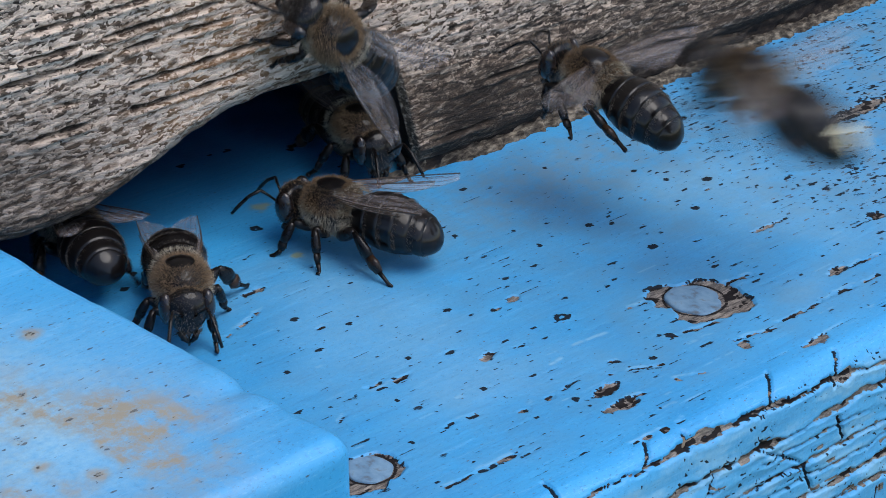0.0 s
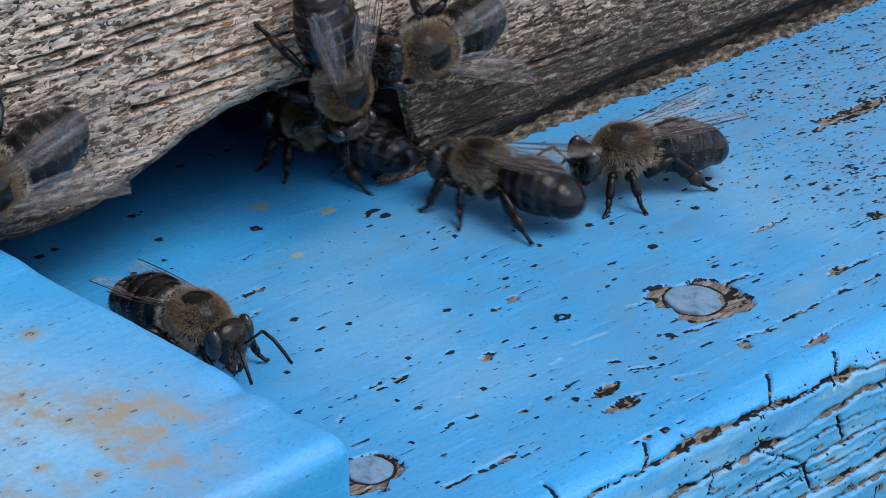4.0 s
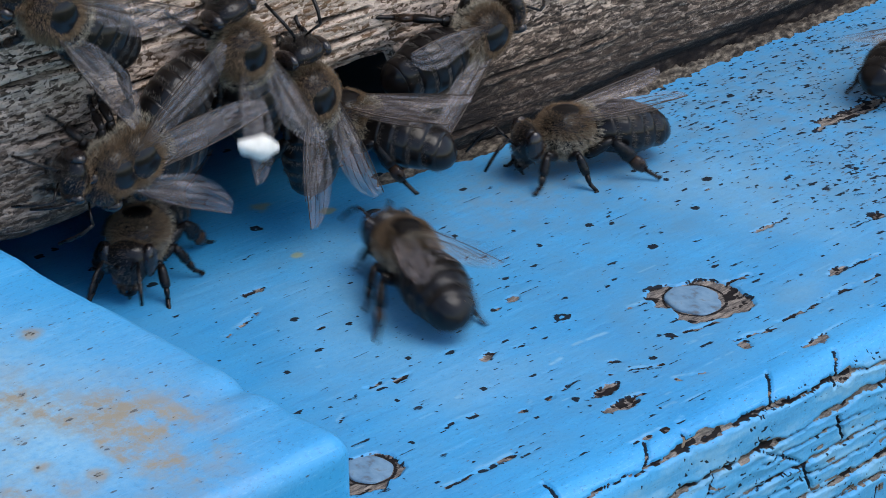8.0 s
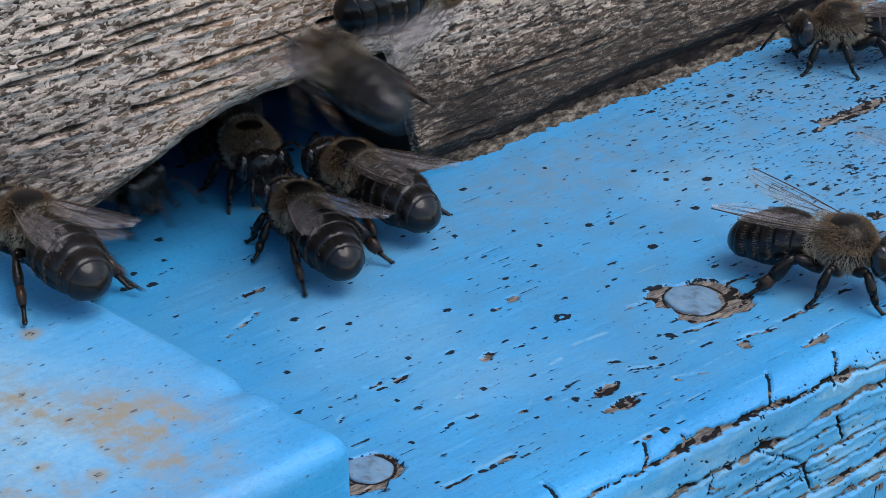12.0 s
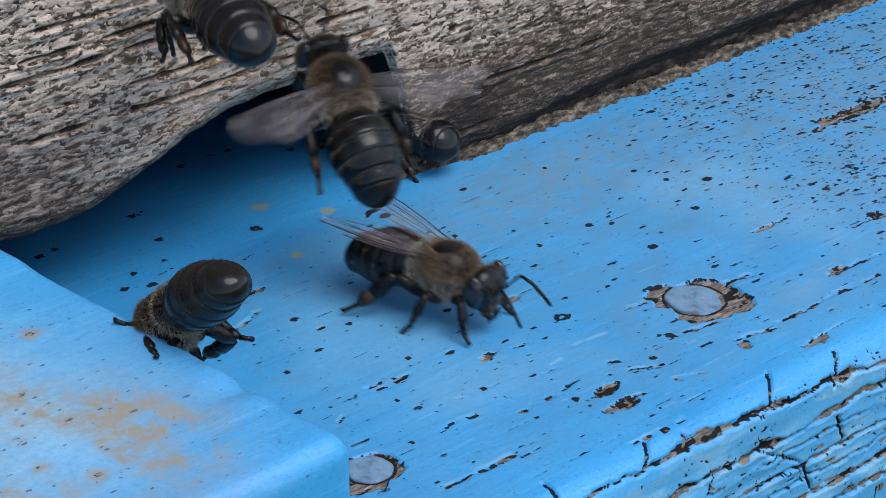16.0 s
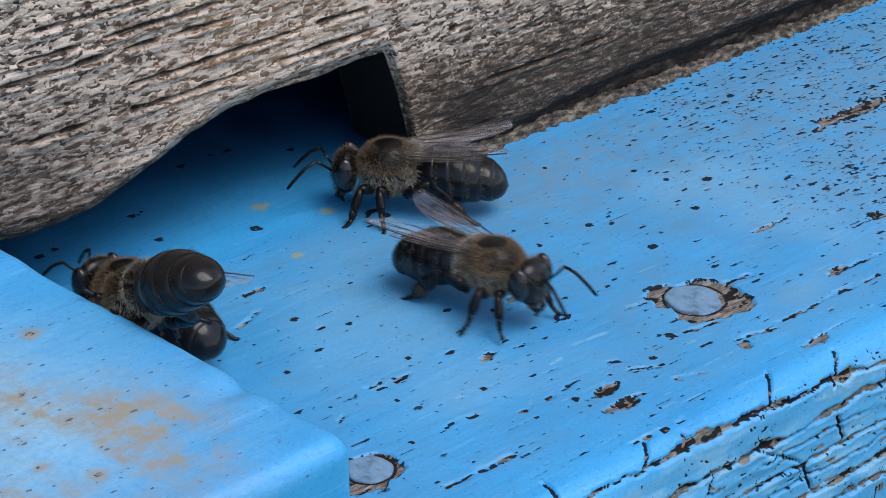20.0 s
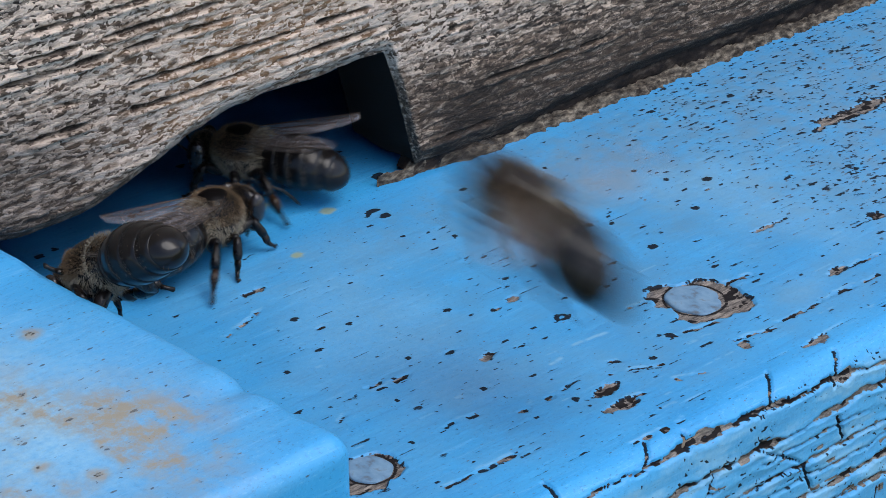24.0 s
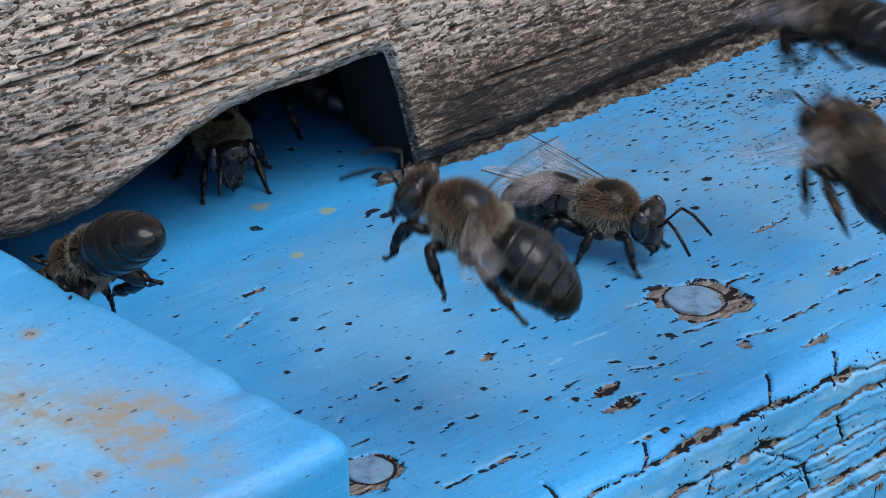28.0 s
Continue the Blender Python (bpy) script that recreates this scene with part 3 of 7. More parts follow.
    ob = tagged(new("side_cleat", grid_mesh("side_cleat", pts, BLUE, dict(stain=stain * top_only, chalk=chalk * top_only, dirt_shade=dirt_shade, crumbs=crumbs, bare=np.zeros_like(h), pollen=np.zeros_like(h)))),
                "raised blue painted wooden cleat with brown dirt stains on top", "cleat", kind="structure")
    part("core", box_mesh("core", (-95, -33.2, 0.0), (-40.0, 5.5, 7.4), INNER), ob)
    return ob


# ---- the weathered front wall with the flight slot cut in its lower edge ----
THICK = 8.0


def slot_edge(x):
    """Height of the plank's lower edge above the board, along the wall."""
    top = 10.95 + 0.18 * np.sin(x * 0.9)
    left = 6.6 + 4.35 * step(-31.5, -14.0, x) + 0.7 * (1 - step(-38, -33, x))
    foot = 0.95 + 0.95 * step(9, 26, x)
    shape = np.where(x < -2.75, np.minimum(top, left), 0)
    side = np.where((x >= -2.75) & (x < 0.25), 10.85 - (10.85 - 0.95) * np.clip((x + 2.75) / 3.0, 0, 1) ** 1.25, 0)
    return np.where(x < -2.75, shape, np.where(x < 0.25, side, foot)) + 0.22 * (fbm(x * 0.6, x * 0 + 2.0, 71, 4) - 0.5)


def front_wall():
    xs = np.concatenate([np.linspace(-110, -46, 24), np.arange(-45.6, -3, 0.2), np.arange(-2.9, 0.5, 0.06), np.arange(0.6, 58, 0.2), np.linspace(58.5, 150, 30)])
    v = np.concatenate([np.linspace(0, 30, 270), np.linspace(30.6, 190, 30)])
    low = slot_edge(xs)
    X, V = np.meshgrid(xs, v)
    LOW = np.broadcast_to(low, X.shape)
    Z = LOW + V * (190 - LOW) / 190
    grain = fbm(X * 0.55, Z * 2.6, 81, 4) - 0.5
    h = 0.35 * grain + 0.45 * (fbm(X * 0.05, Z * 0.22, 83, 3) - 0.5)
    dirt_shade = np.zeros_like(X)
    bright = np.zeros_like(X)
    # checks along the grain
    for k, (zc, d, x0, x1) in enumerate(((11.25, 0.45, -12, 5), (13.3, 0.5, -34, -4), (15.1, 0.55, -30, 3), (17.6, 0.6, -45, -14), (18.9, 0.4, -45, -10), (20.7, 0.5, -40, 0), (23.5, 0.5, -45, 5), (26, 0.5, -40, 20), (6.1, 0.3, 6, 20), (2.6, 0.35, 2, 10))):
        line = zc + 0.35 * (fbm(X * 0.06, X * 0 + k, 91, 3) - 0.5)
        on = step(x0 - 2, x0 + 2, X) * (1 - step(x1 - 2, x1 + 2, X)) * step(0.25, 0.45, vnoise(X * 0.5, X * 0 + k * 3, 95))
        w = 0.10 + 0.20 * vnoise(X * 0.8, X * 0 + k, 96) ** 2
        c = on * (1 - step(0.4, 1.2, np.abs(Z - line) / w))
        h -= d * c
        dirt_shade = np.maximum(dirt_shade, 0.95 * c)
        h += 0.22 * on * np.exp(-((Z - line + 0.35) / 0.2) ** 2)
        bright = np.maximum(bright, on * np.exp(-((Z - line + 0.4) / 0.25) ** 2) * step(0.4, 0.6, vnoise(X * 0.7, X * 0 + k, 98)))
    worn = np.exp(-((Z - LOW) / 0.7) ** 2)
    h -= 0.7 * worn
    warm = np.clip(1.5 * np.exp(-(((X + 14) / 11) ** 2 + ((Z - 14) / 9) ** 2)) * fbm(X * 0.2, Z * 0.5, 14) * 1.5, 0, 1)
    pale = np.clip(1.6 * step(7, 13, Z - 0.05 * X) * (0.5 + fbm(X * 0.07, Z * 0.3, 18, 3)) * (1 - 0.55 * step(-6, 12, X)) + 0.3 * step(18, 34, X) * step(4, 8, Z) + 0.8 * bright, 0, 1)
    soot = 0.75 * step(0.35, 0.62, fbm(X * 0.16, Z * 0.4, 15, 4)) * np.exp(-((X - 3) / 9) ** 2) * (1 - step(5, 10.5, Z)) * (X > -3)
    # shade of the joint with the board, painted as a dark band on the wood
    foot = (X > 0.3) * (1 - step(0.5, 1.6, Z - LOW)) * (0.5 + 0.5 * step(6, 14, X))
    # wall darkens towards the foot right of the slot, and low on the left
    darkening = np.clip((0.50 + 0.9 * fbm(X * 0.1, Z * 0.3, 19, 3)) * step(-3, 1.5, X) * (1 - step(2.4 + 3.0 * fbm(X * 0.08, X * 0, 20, 3), 8.5 + 3 * fbm(X * 0.08, X * 0, 20, 3), Z)) * (1 - 0.6 * step(38, 55, X)), 0, 0.95)
    darkening = np.maximum(darkening, np.clip(2.0 * (1 - step(-36, -20, X)) * (1 - step(9, 20, Z)) * (0.25 + 0.75 * fbm(X * 0.15, Z * 0.3, 22)), 0, 0.88))
    speck = 0.6 * step(0.76, 0.80, fbm(X * 1.3, Z * 2.6, 16, 3))
    # soot and speck are dirt, foot is painted shade; the slot lip darkens too
    dirt_shade = np.maximum.reduce([dirt_shade, soot, 0.9 * foot, speck, 0.5 * worn * (X < -3)])
    rows = [np.stack([X, -h, Z], -1)]
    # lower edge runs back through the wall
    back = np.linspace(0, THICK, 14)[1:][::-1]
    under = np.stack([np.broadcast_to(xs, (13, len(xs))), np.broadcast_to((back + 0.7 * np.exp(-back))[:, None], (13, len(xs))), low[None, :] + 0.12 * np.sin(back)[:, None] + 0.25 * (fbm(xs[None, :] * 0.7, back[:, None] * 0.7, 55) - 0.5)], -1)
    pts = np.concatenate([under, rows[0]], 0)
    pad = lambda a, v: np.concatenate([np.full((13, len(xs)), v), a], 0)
    # underside and jamb rows take the wood's darkest tone throughout
    me = grid_mesh("wall_front", pts, WOOD, dict(dirt_shade=pad(dirt_shade, 1.0), warm=pad(warm, 0), pale=pad(pale, 0), darkening=pad(darkening, 0)))
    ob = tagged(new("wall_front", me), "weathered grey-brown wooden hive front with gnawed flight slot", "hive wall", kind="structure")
    return ob


def hive_shell():
    for name, lo, hi in (("wall_back", (-110, 240, 0.2), (150, 252, 190)), ("wall_left", (-110, THICK + 0.1, 0.2), (-98, 239.8, 190)), ("wall_right", (138, THICK + 0.1, 0.2), (150, 239.8, 190)), ("wall_front_lining", (-97.8, THICK - 0.1, 13.5), (137.8, THICK + 2, 190))):
        tagged(new(name, box_mesh(name, lo, hi, INNER)), "dark plain wooden inner wall of the hive", "hive wall", kind="structure")
    tagged(new("ceiling", box_mesh("ceiling", (-112, -1.5, 190.2), (152, 254, 200), INNER)), "plain wooden cover of the hive", "hive cover", kind="structure")
    n = 40
    g = np.linspace(-1, 1, n)
    gx, gy = np.meshgrid(np.sign(g) * np.abs(g) ** 4 * 900000, np.sign(g) * np.abs(g) ** 4 * 900000)
    tagged(new("ground", grid_mesh("ground", np.stack([gx, gy, np.full_like(gx, -320.0)], -1), MEADOW)), "plain green meadow ground under the hive", "ground", kind="structure")
    tagged(new("hive_stand", box_mesh("hive_stand", (-100, 0, -320), (140, 250, -21.2), INNER)), "plain dark wooden stand under the hive", "stand", kind="structure")


def fibre_seam():
    """Torn tan fibres and propolis packed along the foot of the wall."""
    xs = np.arange(-3.2, 58, 0.16)
    t = np.linspace(0, 1, 12)
    X, Q = np.meshgrid(xs, t)
    wide = 0.85 * (0.35 + 1.0 * fbm(X * 0.55, X * 0, 44, 5) + 0.35 * vnoise(X * 2.7, X * 0, 47)) * step(-3.0, -1.0, X) * (0.3 + 0.7 * step(0, 7, X))
    out = 1.1 - wide * 1.35 * Q
    hgt = (0.55 + 0.35 * fbm(X * 0.7, Q * 2, 45, 4)) * (1 - Q ** 2.2) + 0.6 * (fbm(X * 2.2, Q * 6, 46, 3) - 0.5) * (1 - Q) - 0.06 * Q
    pts = np.stack([X, out, hgt], -1)
    return tagged(new("fibre_seam", grid_mesh("fibre_seam", pts[::-1], FIBRE)), "rough tan torn wood fibre along the foot of the wall", "seam", kind="structure")


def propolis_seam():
    """Near-black sheet added to fill the gap under the wall."""
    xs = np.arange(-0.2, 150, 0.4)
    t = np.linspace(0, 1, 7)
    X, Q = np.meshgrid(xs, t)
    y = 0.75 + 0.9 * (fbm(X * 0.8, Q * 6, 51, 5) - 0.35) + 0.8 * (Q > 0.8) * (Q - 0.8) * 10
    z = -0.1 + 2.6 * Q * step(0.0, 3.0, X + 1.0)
    return tagged(new("propolis_seam", grid_mesh("propolis_seam", np.stack([X, y, z], -1), DARK_FILL)), "near-black filler sheet added in the gap under the wall", "seam", kind="structure")


# ---- honeybees: x forward, z up, origin at mid-thorax height, feet 3.4 mm below ----
def loft(name, rings, mat, seg=20, close=True):
    """A body of revolution-like sections: (x, z centre, half width, half height up, half height down)."""
    verts, faces = [], []
    for x, zc, w, up, dn in rings:
        for i in range(seg):
            a = 2 * math.pi * i / seg
            s = math.sin(a)
            verts.append((x, w * math.cos(a), zc + (up if s > 0 else dn) * s))
    n = len(rings)
    for j in range(n - 1):
        for i in range(seg):
            k = (i + 1) % seg
            faces.append((j * seg + i, j * seg + k, (j + 1) * seg + k, (j + 1) * seg + i))
    if close:
        faces.append(tuple(range(seg))[::-1])
        faces.append(tuple((n - 1) * seg + i for i in range(seg)))
    return mesh_from(name, verts, faces, mat)


def limb(name, pts, radii, mat, flat=1.0, seg=8):
    """A tapered limb through points; flat squeezes it sideways."""
    verts, faces = [], []
    P = [Vector(p) for p in pts]
    for j, p in enumerate(P):
        d = ((P[j + 1] - p) if j < len(P) - 1 else (p - P[j - 1])).normalized()
        u = d.cross(Vector((0.3, 0, 1))).normalized()
        w = d.cross(u).normalized()
        for i in range(seg):
            a = 2 * math.pi * i / seg
            verts.append(tuple(p + (u * math.cos(a) * flat + w * math.sin(a)) * radii[j]))
    n = len(P)
    for j in range(n - 1):
        for i in range(seg):
            k = (i + 1) % seg
            faces.append((j * seg + i, (j + 1) * seg + i, (j + 1) * seg + k, j * seg + k))
    faces.append(tuple(range(seg)))
    faces.append(tuple((n - 1) * seg + i for i in range(seg))[::-1])
    return mesh_from(name, verts, faces, mat)


def ball(name, centre, radii, mat, seg=16, rings=12, shape=None):
    verts, faces = [], []
    for j in range(rings + 1):
        p = math.pi * j / rings
        for i in range(seg):
            a = 2 * math.pi * i / seg
            v = [math.sin(p) * math.cos(a), math.sin(p) * math.sin(a), math.cos(p)]
            if shape:
                v = shape(v)
            verts.append([centre[k] + radii[k] * v[k] for k in range(3)])
    for j in range(rings):
        for i in range(seg):
            k = (i + 1) % seg
            faces.append((j * seg + i, (j + 1) * seg + i, (j + 1) * seg + k, j * seg + k))
    me = mesh_from(name, verts, faces, mat)
    bm = bmesh.new()
    bm.from_mesh(me)
    bmesh.ops.remove_doubles(bm, verts=bm.verts, dist=1e-7)
    bm.to_mesh(me)
    bm.free()
    return me


def hairs(name, where, count, mat, length, width, lean, seed):
    """Fine hairs; where(rng) gives a root and an outward direction."""
    rng = random.Random(seed)
    verts, faces = [], []
    for k in range(count):
        p, n = where(rng)
        d = (Vector(n).normalized() + Vector(lean) + 0.45 * Vector((rng.uniform(-1, 1), rng.uniform(-1, 1), rng.uniform(-1, 1)))).normalized()
        s = d.cross(Vector((rng.uniform(-1, 1), rng.uniform(-1, 1), rng.uniform(-1, 1)))).normalized() * width
        p = Vector(p) - Vector(n).normalized() * 0.06
        ln = length * rng.uniform(0.55, 1.25)
        mid = p + d * ln * 0.55 + Vector((0, 0, -0.05))
        b = len(verts)
        verts += [tuple(p - s), tuple(p + s), tuple(mid + s * 0.7), tuple(mid - s * 0.7), tuple(mid + (d + Vector((-0.15, 0, -0.2))) * ln * 0.45)]
        faces += [(b, b + 1, b + 2, b + 3), (b + 3, b + 2, b + 4)]
    return mesh_from(name, verts, faces, mat, smooth=False)


def on_ball(centre, radii, keep=None):
    def where(rng):
        while True:
            v = Vector((rng.gauss(0, 1), rng.gauss(0, 1), rng.gauss(0, 1))).normalized()
            if keep is None or keep(v):
                return [centre[k] + radii[k] * v[k] for k in range(3)], [v[k] / radii[k] for k in range(3)]
    return where


ABDOMEN = lambda u: (max(0.05, 2.30 * math.sin(math.pi * min(1, (u * 0.86 + 0.16))) ** 0.62) if u < 0.72 else 2.30 * math.sin(math.pi * (0.72 * 0.86 + 0.16)) ** 0.62 * (1 - ((u - 0.72) / 0.28) ** 2.0) ** 0.62 + 0.03)
AX0, AX1 = -0.35, -6.8


def abdomen_ring(u, grow=0.0):
    w = ABDOMEN(u) + grow
    return (AX0 + (AX1 - AX0) * u, -0.25 - 0.9 * u * u, w, w * 0.90, w * 0.84)


def wing_outline(length, width, n=26):
    top, low = [], []
    for i in range(n + 1):
        u = i / n
        top.append((-length * u, 0.10 * width * math.sin(math.pi * u)))
        low.append((-length * u, -width * (math.sin(math.pi * u ** 0.85 * 0.965) ** 0.62) * (0.42 + 0.55 * u)))
    return top, low


def wing_mesh(name, length, width, side):
    top, low = wing_outline(length, width)
    n, cols = len(top), 17
    verts, faces = [], []
    for (x, y0), (_, y1) in zip(top, low):
        for c in range(cols):
            k = c / (cols - 1)
            y = y0 + (y1 - y0) * k
            z = 0.09 * math.sin(k * 17 + 0.5 * x) * (0.4 + k) + 0.012 * x * x * 0.3
            verts.append((x, side * y, z))
    for i in range(n - 1):
        for c in range(cols - 1):
            faces.append((i * cols + c, i * cols + c + 1, (i + 1) * cols + c + 1, (i + 1) * cols + c))
    return mesh_from(name, verts, faces, WING)


def vein_mesh(name, length, width, side, fore):
    """Raised brown veins: the thick leading edge, long veins and cross veins."""
    top, low = wing_outline(length, width)
    def at(u, k):
        i = min(len(top) - 1, int(round(u * (len(top) - 1))))
        y = top[i][1] + (low[i][1] - top[i][1]) * k
        return Vector((-length * u, side * y, 0.03 + 0.09 * math.sin(k * 17 - 0.5 * length * u) * (0.4 + k) + 0.012 * 0.3 * (length * u) ** 2))
    lines = [([(u / 12, 0.0) for u in range(13)], 0.055 if fore else 0.04), ([(u / 12 * 0.86, 0.10 + 0.05 * u / 12) for u in range(13)], 0.023),
             ([(0.02 + u / 12 * 0.75, 0.30 + 0.18 * u / 12) for u in range(13)], 0.023), ([(0.05 + u / 12 * 0.62, 0.55 + 0.30 * u / 12) for u in range(13)], 0.021),
             ([(0.45, 0.12), (0.47, 0.24), (0.48, 0.42)], 0.018), ([(0.62, 0.13), (0.60, 0.28), (0.63, 0.46)], 0.018), ([(0.30, 0.36), (0.33, 0.6)], 0.018), ([(0.52, 0.43), (0.55, 0.8)], 0.018), ([(0.74, 0.14), (0.72, 0.3), (0.78, 0.48)], 0.018)]
    if fore:
        lines += [([(0.62 + 0.34 * q / 6, 0.28 + 0.10 * q / 6) for q in range(7)], 0.015), ([(0.64 + 0.30 * q / 6, 0.46 + 0.16 * q / 6) for q in range(7)], 0.015), ([(0.55 + 0.30 * q / 6, 0.62 + 0.20 * q / 6) for q in range(7)], 0.015)]
    if not fore:
        lines = lines[:4]
    verts, faces = [], []
    for pts, r in lines:
        P = [at(*p) for p in pts]
        for j, p in enumerate(P):
            d = ((P[j + 1] - p) if j < len(P) - 1 else (p - P[j - 1])).normalized()
            s = d.cross(Vector((0, 0, 1))).normalized() * r * (1 - 0.4 * j / len(P))
            b = len(verts)
            verts += [tuple(p + s), tuple(p + Vector((0, 0, r * 0.9))), tuple(p - s), tuple(p - Vector((0, 0, r * 0.9)))]
            if j:
                faces += [(b - 4 + i, b - 4 + (i + 1) % 4, b + (i + 1) % 4, b + i) for i in range(4)]
    return mesh_from(name, verts, faces, VEIN)


# coxa, knee, shin end, heel, toe for the three pairs of legs
LEGS = (((2.9, 0.9, -1.4), (3.9, 1.9, -0.8), (4.5, 2.3, -2.2), (4.7, 2.4, -2.9), (5.2, 2.55, -3.35)),
        ((1.7, 1.1, -1.6), (1.75, 2.5, -0.7), (1.3, 3.1, -2.15), (1.1, 3.3, -2.85), (0.7, 3.75, -3.35)),
        ((0.4, 1.1, -1.5), (-1.0, 2.5, -0.3), (-2.3, 3.0, -1.8), (-3.2, 3.3, -2.7), (-4.1, 3.7, -3.35)))


def leg(bee, pair, side):
    c, k, s, h, t = [Vector((p[0], p[1] * side, p[2])) - Vector((LEGS[pair][0][0], LEGS[pair][0][1] * side, LEGS[pair][0][2])) for p in LEGS[pair]]
    big = (1.1, 1.15, 1.4)[pair]
    femur = part("leg", limb("femur", [c, c.lerp(k, 0.25) + Vector((0, 0.1 * side, 0.02)), c.lerp(k, 0.65), k], [0.34 * big, 0.36 * big, 0.34 * big, 0.22], LEGSHELL), bee, at=(LEGS[pair][0][0], LEGS[pair][0][1] * side, LEGS[pair][0][2]))
    mid = [0.24, 0.32, 0.36, 0.28] if pair < 2 else [0.26, 0.44, 0.62, 0.52]
    part("shin", limb("shin", [k, k.lerp(s, 0.3), k.lerp(s, 0.75), s], mid, LEGSHELL, 0.6 if pair == 2 else 1.0), femur)
    part("heel", limb("heel", [s, s.lerp(h, 0.5), h], [0.30, 0.34, 0.22] if pair < 2 else [0.44, 0.58, 0.36], LEGSHELL if pair < 2 else AMBER, 0.6), femur, "" if pair < 2 else "broad amber-brown heel")
    claw = Vector((0.25 if pair < 2 else -0.25, 0.12 * side, 0.05))
    part("foot", limb("foot", [h, h.lerp(t, 0.33), h.lerp(t, 0.7), t, t + claw], [0.19, 0.16, 0.15, 0.19, 0.08], LEGSHELL, seg=6), femur)
    along = lambda g: (tuple(k.lerp(s, g.random())), (g.uniform(-1, 1), g.uniform(-1, 1), g.uniform(-1, 1)))
    part("leg_hair", hairs("leg_hair", along, 60, GREYHAIR, 0.45, 0.016, (0, 0, 0), pair), femur)
    return femur


def honeybee():
    bee = tagged(new("honeybee"), "dark brown honeybee with fuzzy tan thorax and banded abdomen", "bee", "bees at the hive entrance")
    thorax = part("thorax", ball("thorax", (1.75, 0, 0.1), (2.15, 1.95, 1.95), CUTICLE, 20, 14), bee)
    crown = lambda v: not (v[2] > 0.86 and abs(v[0] - 0.05) < 0.46)
    part("fuzz", hairs("fuzz", on_ball((1.75, 0, 0.1), (2.15, 1.95, 1.95), lambda v: crown(v) and v[2] > 0.05), 9500, TAN, 0.46, 0.0105, (-0.45, 0, 0), 1), thorax, "brown woolly hair")
    part("breast_fuzz", hairs("breast_fuzz", on_ball((1.75, 0, 0.1), (2.1, 1.95, 1.95), lambda v: v[2] <= 0.32), 4600, PALE, 0.48, 0.0105, (-0.2, 0, -0.3), 2), thorax, "pale hair under the thorax")
    part("waist_fuzz", hairs("waist_fuzz", on_ball((0.0, 0, 0.15), (0.9, 1.9, 1.75), lambda v: abs(v[0]) < 0.75), 1900, PALE, 0.42, 0.010, (-0.4, 0, 0), 3), thorax, "pale yellowish hair at the waist")
    # head: broad above, narrowing to the mouth
    def wedge(v):
        k = 0.80 + 0.24 * v[2]
        return [v[0] * (0.95 if v[0] > 0 else 0.7), v[1] * k, v[2]]
    head = part("head", ball("head", (4.75, 0, -0.45), (1.15, 1.85, 1.72), CUTICLE, 18, 14, wedge), bee)
    for side in (1, -1):
        part("eye", ball("eye", (4.75, 1.42 * side, -0.05), (0.72, 0.52, 1.20), EYE_M, 14, 10), head, "glossy dark compound eye")
        ant = part("antenna", limb("antenna", [(5.7, 0.40 * side, -0.35), (6.3, 0.75 * side, 0.25), (6.75, 1.15 * side, 0.75)], [0.10, 0.09, 0.11], LEGSHELL), head)
        part("mandible", limb("mandible", [(5.05, 0.55 * side, -1.75), (5.35, 0.40 * side, -2.15), (5.45, 0.08 * side, -2.45)], [0.28, 0.24, 0.10], LEGSHELL), head)
        feel = [(6.75, 1.15 * side, 0.75), (7.5, 1.40 * side, 0.30), (8.2, 1.62 * side, -0.45), (8.8, 1.8 * side, -1.2)]
        part("feeler", limb("feeler", feel, [0.11, 0.13, 0.135, 0.11], LEGSHELL), head)
    part("tongue", limb("tongue", [(5.1, 0, -1.9), (5.2, 0, -2.5), (5.0, 0, -2.9)], [0.22, 0.16, 0.08], LEGSHELL), head)
    part("face_hair", hairs("face_hair", on_ball((4.75, 0, -0.45), (1.12, 1.55, 1.7), lambda v: v[0] > 0.1 and abs(v[1]) < 0.62), 600, GREYHAIR, 0.30, 0.012, (0.1, 0, 0), 4), head, "greyish hair on the face")
    part("crown_hair", hairs("crown_hair", on_ball((4.65, 0, -0.35), (1.1, 1.6, 1.7), lambda v: v[2] > 0.45 or v[0] < -0.3), 1100, TAN, 0.36, 0.010, (0, 0, 0.2), 5), head)
    # abdomen: overlapping plates on a core
    abdomen = part("abdomen", loft("abdomen", [abdomen_ring(u, -0.10) for u in np.linspace(0.0, 1.0, 18)], CUTICLE), bee)
    cuts = (0.0, 0.16, 0.34, 0.51, 0.67, 0.82, 1.0)
    for k in range(6):
        a, b = cuts[k], cuts[k + 1] + (0.02 if k < 5 else 0)
        rings = [abdomen_ring(a + (b - a) * q, -0.03 + 0.06 * q) for q in np.linspace(0, 1, 6)]
        if k < 5:
            rings.append(abdomen_ring(b + 0.006, -0.10))
        part("abdomen_plate", loft("abdomen_plate", rings, CUTICLE, 24, close=(k == 5)), abdomen)
        if 0 < k < 5:
            def band(g, u=cuts[k] + 0.012):
                an = g.uniform(-0.35, math.pi + 0.35)
                x, zc, w, up, dn = abdomen_ring(u + g.uniform(0, 0.045), 0.02)
                return (x, w * math.cos(an), zc + up * math.sin(an)), (0.2, math.cos(an), math.sin(an))
